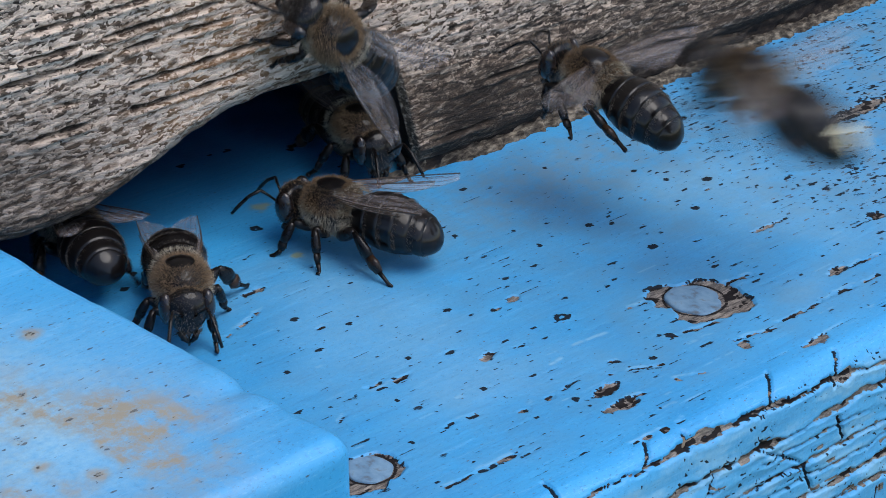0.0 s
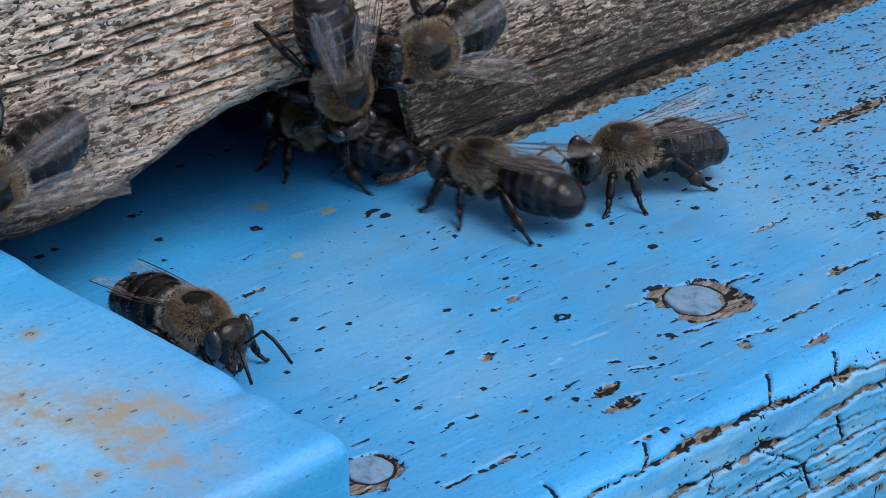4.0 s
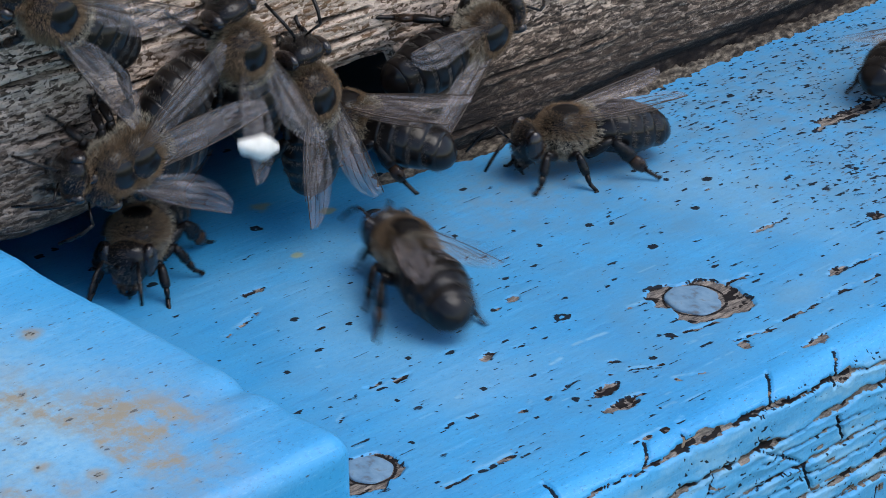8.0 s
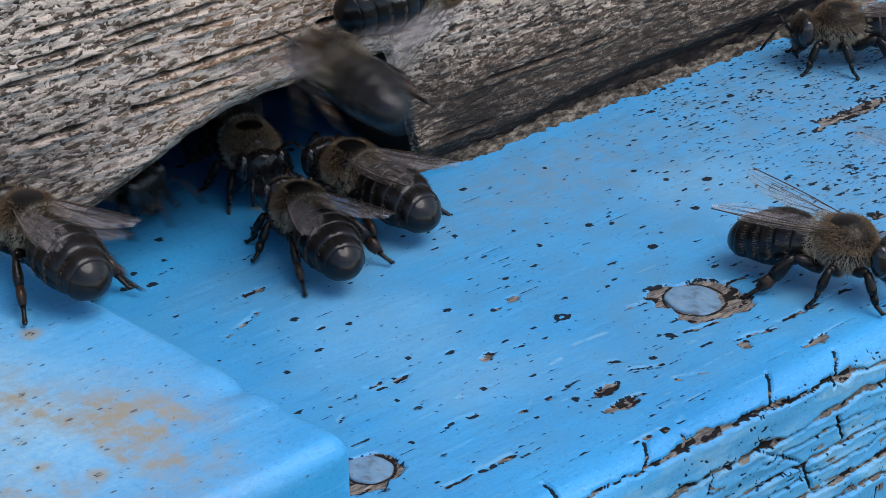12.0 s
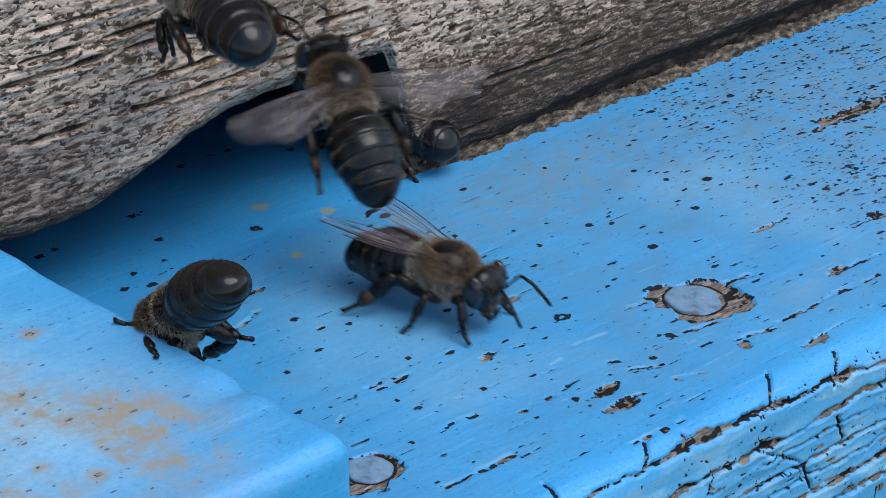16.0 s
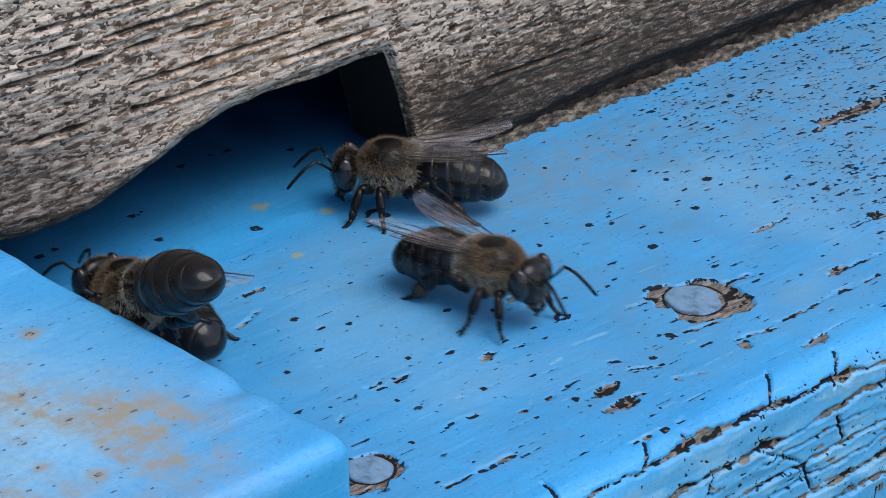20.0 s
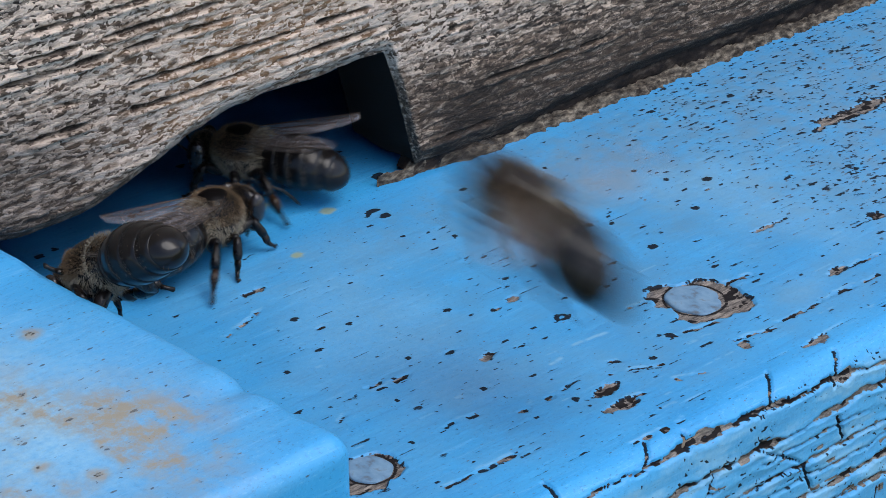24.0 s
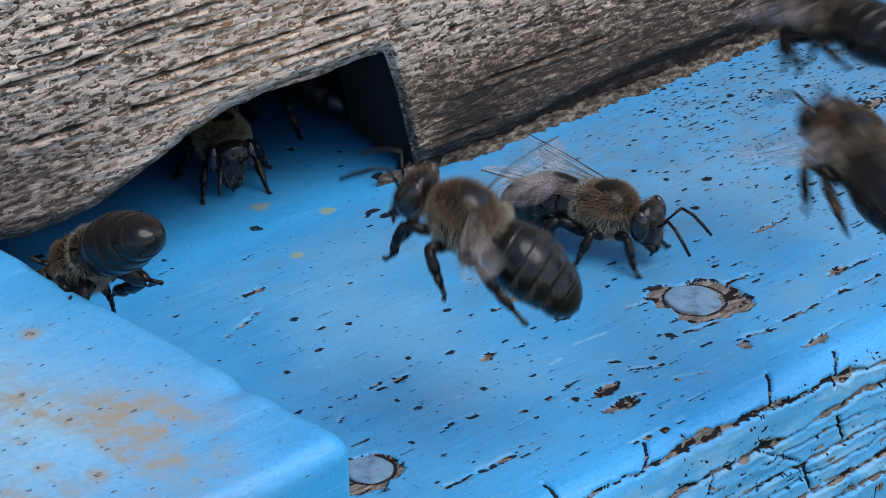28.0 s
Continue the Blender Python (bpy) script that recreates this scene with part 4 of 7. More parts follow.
            part("hair_band", hairs("hair_band", band, (520, 460, 420, 300)[k - 1], GREYHAIR, 0.30, 0.011, (-1.6, 0, 0), 20 + k), abdomen, "pale hair band")
    def downy(g):
        u, an = g.uniform(0.02, 0.9), g.uniform(0, 2 * math.pi)
        x, zc, w, up, dn = abdomen_ring(u, 0.0)
        return (x, w * math.cos(an), zc + up * math.sin(an)), (0, math.cos(an), math.sin(an))
    part("down", hairs("down", downy, 120, TAN, 0.30, 0.010, (-0.9, 0, 0), 31), abdomen)
    for side in (1, -1):
        fore = part("fore_wing", wing_mesh("fore_wing", 8.5, 2.85, side), bee, "clear brownish veined wing", at=(1.5, 1.15 * side, 1.45))
        tagged(part("vein_net", vein_mesh("vein_net", 8.5, 2.85, side, True), fore), kind="stuff")
        hind = part("hind_wing", wing_mesh("hind_wing", 5.9, 2.1, side), bee, "clear brownish veined wing", at=(0.7, 1.25 * side, 1.15))
        tagged(part("vein_net", vein_mesh("vein_net", 5.9, 2.1, side, False), hind), kind="stuff")
        for pair in range(3):
            leg(bee, pair, side)
    return bee


# ---- where each bee is: seconds, x, y, z (mm), turn about x, y, z, and footing: 0 board, 1 wall, 2 flying, 3 leaning on the cleat, 4 board with wings folded flat ----
FLIGHTS = (
    [(0.00, 6.4, -13.2, 10.1, 0, -13, 99, 2), (0.25, 10.3, -8.3, 9.7, -47, -25, 142, 2), (0.50, 14.3, -3.4, 9.2, -90, -3, 180, 1), (1.00, 3.2, -3.4, 9.7, -90, -1, 180, 1), (1.50, 4.3, -3.4, 10.7, -90, -1, 180, 1), (2.00, 2.2, -3.4, 12.1, -90, -15, 180, 1), (2.50, -13.5, -3.4, 16.5, -90, -19, -180, 1), (3.00, -20.9, -3.4, 23.4, -90, -16, 180, 1), (3.25, -48.0, -3.4, 42.0, -60, -50, 120, 2), (3.50, -75.0, -3.4, 62.0, 0, -90, 0, 2), (3.60, -75.0, -3.4, 62.0, 0, -90, 0, 1), (5.80, -75.0, -3.4, 62.0, 0, -90, 0, 1), (5.93, -55.0, -9.0, 52.0, 0, -75, 45, 2), (6.05, -26.5, -16.5, 39.0, -1, -46, 92, 2), (6.30, 22.0, -29.6, 16.0, 0, -1, 93, 2), (6.50, 20.0, -21.3, 14.0, 0, -4, 88, 2), (6.70, 28.1, -9.6, 16.1, 0, -5, 85, 2), (6.95, -23.5, -6.5, 39.0, 2, -47, 86, 2), (7.08, -50.0, -5.0, 52.0, 0, -75, 45, 2), (7.20, -75.0, -3.4, 62.0, 0, -90, 0, 2), (7.30, -75.0, -3.4, 62.0, 0, -90, 0, 1), (11.00, -75.0, -3.4, 62.0, 0, -90, 0, 1), (11.12, -52.0, -8.0, 51.0, 0, -75, 45, 2), (11.25, -26.4, -13.3, 38.0, 2, -41, 86, 2), (11.50, 22.1, -23.1, 13.9, 0, 9, 84, 2), (11.92, 41.6, -7.3, 3.4, 0, 0, 145, 0), (12.00, 41.6, -7.3, 3.4, 0, 0, 145, 0), (12.08, 41.6, -7.3, 3.4, 0, 0, 145, 0), (12.25, 34.3, -5.4, 3.5, -44, -12, 161, 0), (12.50, 27.1, -3.4, 3.6, -90, -9, 180, 1), (12.85, 15.8, -2.8, 3.5, -44, -12, 160, 1), (13.20, 4.4, -2.3, 3.4, 0, 0, 144, 0), (13.60, -3.0, 5.4, 3.4, 0, 0, 114, 0), (13.95, -5.0, 14.0, 3.4, 0, 0, 79, 0), (14.27, -37.5, 30.0, 3.4, 0, 0, 39, 0), (14.60, -70.0, 46.0, 3.4, 0, 0, 0, 0), (16.00, -70.0, 46.0, 3.4, 0, 0, 0, 0), (16.65, -5.0, 14.0, 3.4, 0, 0, -2, 0), (16.82, -0.2, 13.8, 3.4, 0, 0, 48, 0), (17.00, 4.5, 13.6, 3.4, 0, 0, 98, 0), (17.50, 0.3, 9.5, 3.4, 0, 0, 96, 0), (18.00, 0.4, 16.0, 3.4, 0, 0, 88, 0), (18.60, 1.1, 10.9, 3.4, 0, 0, 99, 0), (19.20, 2.2, 14.3, 3.4, 0, 0, 94, 0), (19.55, -5.0, 14.0, 3.4, 0, 0, 79, 0), (19.88, -37.5, 30.0, 3.4, 0, 0, 39, 0), (20.20, -70.0, 46.0, 3.4, 0, 0, 0, 0), (22.00, -70.0, 46.0, 3.4, 0, 0, 0, 0), (22.32, -41.2, 30.0, 3.4, 0, 0, -45, 0), (22.65, -12.5, 14.0, 3.4, 0, 0, -90, 0), (23.00, -12.5, 10.1, 3.4, 0, 0, -112, 0), (23.50, -11.1, 10.3, 3.4, 0, 0, -148, 0), (23.67, -14.3, 6.7, 3.4, 0, 0, -96, 0), (23.83, -17.5, 3.1, 3.4, 0, 0, -43, 0), (24.00, -20.7, -0.5, 3.4, 0, 0, 10, 0), (24.30, -7.8, 8.9, 3.4, 0, 0, 33, 0), (24.65, -7.8, 14.0, 3.4, 0, 0, 79, 0), (24.98, -38.9, 30.0, 3.4, 0, 0, 39, 0), (25.30, -70.0, 46.0, 3.4, 0, 0, 0, 0), (26.18, -70.0, 46.0, 3.4, 0, 0, 0, 0), (26.50, -40.1, 30.0, 3.4, 0, 0, -45, 0), (26.83, -10.1, 14.0, 3.4, 0, 0, -90, 0), (27.18, -10.1, 6.7, 3.4, 0, 0, -115, 0), (27.32, -17.2, -8.2, 3.4, 0, 0, -121, 0), (27.50, -23.4, -17.9, 3.4, 0, 0, -126, 0), (27.57, -28.6, -26.0, 7.5, -18, 12, -77, 2), (27.63, -33.8, -34.1, 11.5, -22, 33, -28, 2), (27.70, -39.0, -42.2, 15.6, 0, 48, 38, 2), (27.90, -54.7, -65.3, 24.6, 0, 46, 38, 2), (28.00, -54.7, -65.3, 24.6, 0, 46, 38, 2)],
    [(0.00, -11.1, -5.9, 3.4, 0, 0, 115, 0), (0.15, -10.5, -5.5, 3.4, 0, 0, 118, 0), (0.30, -2.0, -8.0, 9.0, -20, -10, 120, 2), (0.45, 15.5, -13.6, 15.6, -42, -24, 130, 2), (0.60, 24.1, -3.4, 11.2, -90, -10, -180, 1), (1.00, 21.6, -3.4, 10.4, -90, -5, 180, 1), (1.10, 15.1, -9.7, 12.2, -43, -21, 130, 2), (1.20, 8.6, -16.0, 14.0, 0, 3, 85, 2), (1.30, -1.8, -8.4, 12.3, 0, -2, 81, 2), (1.35, -1.0, -5.9, 10.0, -35, -34, 121, 2), (1.40, -0.3, -3.4, 7.8, -90, -29, -180, 1), (1.50, 0.8, -3.4, 6.4, -90, -20, 180, 1), (1.70, -2.8, -3.4, 5.9, -90, -20, 180, 1), (1.85, -2.5, 0.6, 4.7, -41, -23, 142, 1), (2.00, -2.1, 4.6, 3.4, 0, 0, 115, 0), (2.35, -5.0, 14.0, 3.4, 0, 0, 79, 0), (3.00, -48.0, 46.0, 3.4, 0, 0, 138, 0), (3.80, -48.0, 46.0, 3.4, 0, 0, 138, 0), (4.12, -39.0, 30.0, 3.4, 0, 0, -158, 0), (4.45, -30.0, 14.0, 3.4, 0, 0, -94, 0), (4.62, -30.6, 5.3, 6.1, -44, 21, -136, 0), (4.80, -31.1, -3.4, 8.7, -90, 5, 180, 1), (5.50, -27.2, -3.4, 11.7, -90, -13, 180, 1), (6.00, -31.0, -3.4, 8.8, -90, -6, -180, 1), (6.50, -32.9, -3.4, 13.8, -90, -25, 180, 1), (7.00, -33.3, -3.4, 20.0, -90, -53, 180, 1), (7.50, -33.0, -3.4, 20.3, -90, -38, 180, 1), (8.00, -31.4, -3.4, 22.5, -90, -38, 180, 1), (8.50, -31.0, -3.4, 25.4, -90, -58, 180, 1), (9.00, -31.2, -3.4, 29.8, -90, -58, 180, 1), (9.15, -30.6, -3.7, 17.2, -20, -36, 110, 1), (9.30, -30.0, -4.0, 4.5, 0, 11, 90, 0), (9.65, -30.0, 14.0, 3.4, 0, 0, 79, 0), (10.30, -48.0, 46.0, 3.4, 0, 0, 138, 0), (11.30, -48.0, 46.0, 3.4, 0, 0, 138, 0), (11.62, -34.5, 30.0, 3.4, 0, 0, -156, 0), (11.95, -20.9, 14.0, 3.4, 0, 0, -90, 0), (12.12, -20.9, 5.3, 6.7, 50, 8, -40, 0), (12.30, -20.9, -3.4, 9.9, 90, -22, 0, 1), (12.50, -16.8, -3.4, 10.3, 90, -2, 0, 1), (12.70, -10.9, 4.0, 6.9, 44, -24, 53, 1), (12.90, -5.1, 11.4, 3.4, 0, 0, 105, 0), (13.25, -5.1, 14.0, 3.4, 0, 0, 79, 0), (13.90, -48.0, 46.0, 3.4, 0, 0, 138, 0), (16.20, -48.0, 46.0, 3.4, 0, 0, 138, 0), (16.52, -29.1, 30.0, 3.4, 0, 0, -156, 0), (16.85, -10.1, 14.0, 3.4, 0, 0, -90, 0), (16.97, -10.1, 11.2, 3.4, 0, 0, -149, 0), (17.08, -10.1, 8.4, 3.4, 0, 0, 151, 0), (17.20, -10.1, 5.5, 3.4, 0, 0, 92, 0), (17.50, -13.7, 3.9, 3.4, 0, 0, 85, 0), (18.00, -14.6, 18.6, 3.4, 0, 0, 92, 0), (18.35, -11.6, 14.0, 3.4, 0, 0, 79, 0), (19.00, -48.0, 46.0, 3.4, 0, 0, 138, 0), (24.00, -48.0, 46.0, 3.4, 0, 0, 138, 0), (24.32, -32.1, 30.0, 3.4, 0, 0, -156, 0), (24.65, -16.2, 14.0, 3.4, 0, 0, -90, 0), (24.82, -16.2, 12.1, 3.4, 0, 0, -47, 0), (25.00, -16.2, 19.2, 3.4, 0, 0, -3, 0), (25.50, -14.6, 4.2, 3.4, 0, 0, -39, 0), (26.00, -6.1, -2.1, 3.4, 0, 0, -62, 0), (26.50, -5.2, -5.1, 3.4, 0, 0, -74, 0), (27.00, -3.0, -5.6, 3.4, 0, 0, -96, 0), (27.50, -0.2, -13.8, 3.4, 0, 0, -83, 0), (28.00, 1.8, -15.9, 3.4, 0, -1, -71, 0)],
    [(0.00, -9.6, -3.4, 14.7, -90, -45, 180, 1), (0.50, -8.4, -3.4, 19.1, -90, -54, -180, 1), (1.00, -7.3, -3.4, 23.3, -90, -58, 180, 1), (1.50, -21.0, -3.4, 62.0, -90, -81, 180, 2), (1.60, -21.0, -3.4, 62.0, -90, -81, 180, 1), (4.10, -21.0, -3.4, 62.0, -90, -81, 180, 1), (4.35, -27.5, -6.1, 44.1, 20, -25, 50, 2), (4.60, -33.9, -8.8, 26.2, 0, 40, 21, 2), (4.80, -32.0, -6.1, 23.6, 46, 31, 13, 2), (5.00, -30.1, -3.4, 21.0, 90, 30, 0, 1), (5.50, -27.4, -3.4, 18.9, 90, 29, 0, 1), (6.00, -22.5, -3.4, 16.8, 90, 17, 0, 1), (6.50, -23.8, -3.4, 14.3, 90, 78, 0, 1), (6.60, -24.8, -3.4, 17.5, 90, 18, 0, 1), (6.70, -25.7, -3.4, 20.8, 90, -42, 0, 1), (6.80, -26.7, -3.4, 24.0, -90, -78, -180, 1), (6.95, -27.7, -6.0, 31.0, 3, -44, 71, 2), (7.10, -28.7, -8.5, 38.0, 0, 5, 51, 2), (7.35, -24.9, -6.0, 50.0, 6, -43, 69, 2), (7.60, -21.0, -3.4, 62.0, -90, -81, 180, 2), (7.70, -21.0, -3.4, 62.0, -90, -81, 180, 1), (11.10, -21.0, -3.4, 62.0, -90, -81, 180, 1), (11.35, -5.4, -6.1, 38.0, -12, -43, 111, 2), (11.60, 10.3, -8.7, 14.0, 0, 2, 112, 2), (11.70, 4.5, -16.4, 12.1, 0, -7, 122, 2), (11.80, -6.4, -21.7, 12.1, 0, -6, 102, 2), (11.90, -7.0, -20.6, 10.2, 0, -21, 95, 2), (12.00, -13.6, -8.4, 15.6, 0, 0, 83, 2), (12.15, -15.0, -5.9, 16.7, -43, -25, 129, 2), (12.30, -16.4, -3.4, 17.8, -90, -7, 180, 1), (12.50, -17.2, -3.4, 18.1, -90, 7, 180, 1), (13.00, -19.9, -3.4, 13.5, -90, 36, 180, 1), (13.13, -16.5, -0.2, 10.1, -73, -1, 143, 1), (13.27, -13.1, 3.0, 6.8, -37, -17, 95, 1), (13.40, -9.7, 6.2, 3.4, 0, 0, 47, 0), (13.75, -9.7, 14.0, 3.4, 0, 0, 79, 0), (13.97, -15.2, 24.7, 3.4, 0, 0, 24, 0), (14.18, -20.6, 35.3, 3.4, 0, 0, -30, 0), (14.40, -26.0, 46.0, 3.4, 0, 0, -85, 0), (18.30, -26.0, 46.0, 3.4, 0, 0, -85, 0), (18.95, -10.0, 14.0, 3.4, 0, 0, -90, 0), (19.30, -10.0, 7.6, 3.4, 0, 0, -67, 0), (19.60, -10.8, -2.4, 3.4, 0, 0, -91, 0), (20.00, -9.8, -16.9, 3.4, 0, -4, -78, 0), (20.30, -8.8, -29.6, 3.4, 0, 0, -69, 0), (20.40, -16.2, -43.2, 11.6, -4, 10, -28, 2), (20.50, -23.5, -56.8, 19.8, 0, 21, 13, 2), (20.70, -22.2, -67.3, 24.8, 0, 21, 24, 2), (20.95, -21.6, -35.3, 43.4, 16, -35, 50, 2), (21.20, -21.0, -3.4, 62.0, -90, -81, 180, 2), (21.30, -21.0, -3.4, 62.0, -90, -81, 180, 1), (22.50, -21.0, -3.4, 62.0, -90, -81, 180, 1), (22.75, -8.3, -10.9, 36.0, -12, -43, 110, 2), (23.00, 4.4, -18.4, 10.0, 0, 1, 110, 2), (23.50, -4.7, -0.7, 3.4, 0, 0, 151, 0), (24.00, -10.3, 5.6, 3.4, 0, 1, 122, 0), (24.30, -16.6, 5.4, 3.4, 0, 0, 71, 0), (24.50, -20.7, 1.9, 3.4, 0, 0, 83, 0), (24.80, -14.9, 12.5, 3.4, 0, 0, 64, 0), (25.15, -14.9, 14.0, 3.4, 0, 0, 79, 0), (25.37, -18.6, 24.7, 3.4, 0, 0, 24, 0), (25.58, -22.3, 35.3, 3.4, 0, 0, -30, 0), (25.80, -26.0, 46.0, 3.4, 0, 0, -85, 0), (26.60, -26.0, 46.0, 3.4, 0, 0, -85, 0), (27.25, -10.2, 14.0, 3.4, 0, 0, -90, 0), (27.60, -10.2, 12.8, 3.4, 0, 0, -111, 0), (28.00, -10.3, 11.2, 3.4, 0, 0, -114, 0)],
    [(0.00, 7.1, -27.6, 14.2, 0, -21, 108, 2), (0.10, 2.0, -14.0, 9.0, 0, -12, 95, 2), (0.20, -4.0, -9.0, 5.0, 0, 0, 92, 2), (0.30, -13.3, -13.2, 3.4, 0, -2, 86, 0), (0.40, -16.2, -7.9, 3.4, 0, -6, 71, 0), (0.50, -17.4, -7.3, 3.4, 0, -6, 81, 0), (1.00, -17.7, -2.1, 3.4, 0, 0, 68, 0), (1.50, -15.9, -0.8, 3.4, 0, 0, 44, 0), (2.00, -12.0, 4.1, 3.4, 0, 0, 48, 0), (2.35, -12.0, 14.0, 3.4, 0, 0, 79, 0), (3.00, -4.0, 46.0, 3.4, 0, 0, 53, 0), (28.00, -4.0, 46.0, 3.4, 0, 0, 53, 0)],
    [(0.00, -2.0, 5.7, 3.4, 0, 0, -104, 0), (0.50, -2.8, 2.4, 3.4, 0, 0, -105, 0), (1.00, -3.5, -5.6, 3.4, 0, -1, -101, 0), (1.50, 0.8, -13.8, 3.4, 0, 0, -136, 0), (2.00, 7.1, -16.4, 3.4, 0, 13, -135, 0), (2.50, 9.3, -22.9, 3.4, 0, 0, -141, 0), (2.75, 8.4, -22.9, 3.4, 0, 0, 176, 0), (2.92, 8.5, -22.7, 3.4, 0, -3, 144, 0), (3.00, 8.5, -22.7, 3.4, 0, -3, 144, 0), (3.08, 8.5, -22.7, 3.4, 0, -3, 144, 0), (3.50, 1.2, -17.3, 3.4, 0, 0, 85, 0), (4.20, 0.5, -1.6, 3.4, 0, 0, 112, 0), (4.55, -5.0, 14.0, 3.4, 0, 0, 79, 0), (4.88, 6.5, 30.0, 3.4, 0, 0, 134, 0), (5.20, 18.0, 46.0, 3.4, 0, 0, -170, 0), (5.50, 18.0, 46.0, 3.4, 0, 0, -170, 0), (5.83, 6.5, 30.0, 3.4, 0, 0, -113, 0), (6.15, -5.0, 14.0, 3.4, 0, 0, -55, 0), (6.50, 2.4, 3.2, 3.4, 0, 0, -21, 0), (6.75, 0.6, -0.1, 5.2, 45, 8, -12, 0), (7.00, -1.3, -3.4, 7.0, 90, 6, 0, 1), (7.17, 0.8, -3.0, 5.8, 68, 41, -52, 1), (7.33, 2.8, -2.7, 4.6, 16, 37, -128, 1), (7.50, 4.8, -2.3, 3.4, 0, 0, -176, 0), (8.00, -7.5, -3.1, 8.0, 0, -4, 118, 0), (8.35, -5.0, 14.0, 3.4, 0, 0, 79, 0), (8.68, 6.5, 30.0, 3.4, 0, 0, 134, 0), (9.00, 18.0, 46.0, 3.4, 0, 0, -170, 0), (9.60, 18.0, 46.0, 3.4, 0, 0, -170, 0), (9.93, 2.0, 30.0, 3.4, 0, 0, -130, 0), (10.25, -14.1, 14.0, 3.4, 0, 0, -90, 0), (10.43, -14.1, 9.9, 3.4, 0, 0, -24, 0), (10.60, -14.1, 5.8, 3.4, 0, 0, 42, 0), (11.00, -16.8, 5.7, 3.4, 0, 0, 50, 0), (11.50, -11.6, 9.7, 3.4, 0, 0, 35, 0), (11.85, -11.6, 14.0, 3.4, 0, 0, 79, 0), (12.18, 3.2, 30.0, 3.4, 0, 0, 134, 0), (12.50, 18.0, 46.0, 3.4, 0, 0, -170, 0), (13.00, 18.0, 46.0, 3.4, 0, 0, -170, 0), (13.32, -4.6, 30.0, 3.4, 0, 0, -130, 0), (13.65, -27.3, 14.0, 3.4, 0, 0, -90, 0), (13.82, -27.3, 9.3, 3.4, 0, 0, -156, 0), (14.00, -27.3, 4.6, 3.4, 0, 0, 139, 0), (14.50, -25.7, 0.5, 3.4, 0, 0, 112, 0), (14.80, -27.0, 4.5, 3.4, 0, 0, 126, 0), (15.15, -27.0, 14.0, 3.4, 0, 0, 79, 0), (15.48, -4.5, 30.0, 3.4, 0, 0, 134, 0), (15.80, 18.0, 46.0, 3.4, 0, 0, -170, 0), (28.00, 18.0, 46.0, 3.4, 0, 0, -170, 0)],
    [(0.00, -25.6, -5.2, 3.4, 0, 0, -119, 4), (0.50, -27.8, -5.0, 3.4, 0, 0, -110, 4), (1.00, -29.5, -5.0, 3.4, 0, 1, -87, 0), (1.50, -28.9, -5.3, 3.4, 0, 0, -94, 4), (2.00, -30.0, -5.4, 3.4, 0, 0, -90, 4), (2.50, -29.4, -5.4, 3.4, 0, 0, -97, 4), (3.00, -29.9, -6.2, 3.4, 0, 0, -86, 4), (3.50, -28.5, -8.3, 3.4, 0, 0, -85, 4), (5.50, -29.2, -10.7, 3.4, 0, 0, -82, 4), (6.00, -27.4, -6.5, 3.4, 0, 0, -114, 4), (6.10, -27.2, -6.2, 3.4, 0, 0, -171, 4), (6.20, -27.1, -5.9, 3.4, 0, 0, 131, 4), (6.30, -26.9, -5.6, 3.4, 0, 0, 74, 4), (6.50, -29.7, -6.4, 3.4, 0, 0, 99, 4), (7.00, -29.8, 4.3, 3.4, 0, 3, 119, 0), (7.35, -28.7, 14.0, 3.4, 0, 0, 79, 0), (7.67, 5.6, 30.0, 3.4, 0, 0, 23, 0), (8.00, 40.0, 46.0, 3.4, 0, 0, -32, 0), (9.20, 40.0, 46.0, 3.4, 0, 0, -32, 0), (9.85, -28.1, 14.0, 3.4, 0, 0, -90, 0), (10.20, -28.1, -5.3, 3.4, 0, 0, -89, 0), (10.60, -27.4, -13.3, 3.4, 0, 0, -36, 0), (11.00, -24.4, -17.1, 3.4, 0, 0, -19, 0), (11.30, -15.7, -11.0, 3.4, 0, 0, 42, 0), (11.50, -14.4, -9.5, 3.4, 0, 0, 56, 0), (12.00, -14.2, -4.9, 3.4, 0, 0, 76, 0), (12.50, -13.7, -8.3, 3.4, 0, 0, 79, 0), (12.90, -9.8, 0.6, 3.4, 0, 0, 78, 0), (13.25, -9.8, 14.0, 3.4, 0, 0, 79, 0), (13.57, 15.1, 30.0, 3.4, 0, 0, 23, 0), (13.90, 40.0, 46.0, 3.4, 0, 0, -32, 0), (28.00, 40.0, 46.0, 3.4, 0, 0, -32, 0)],
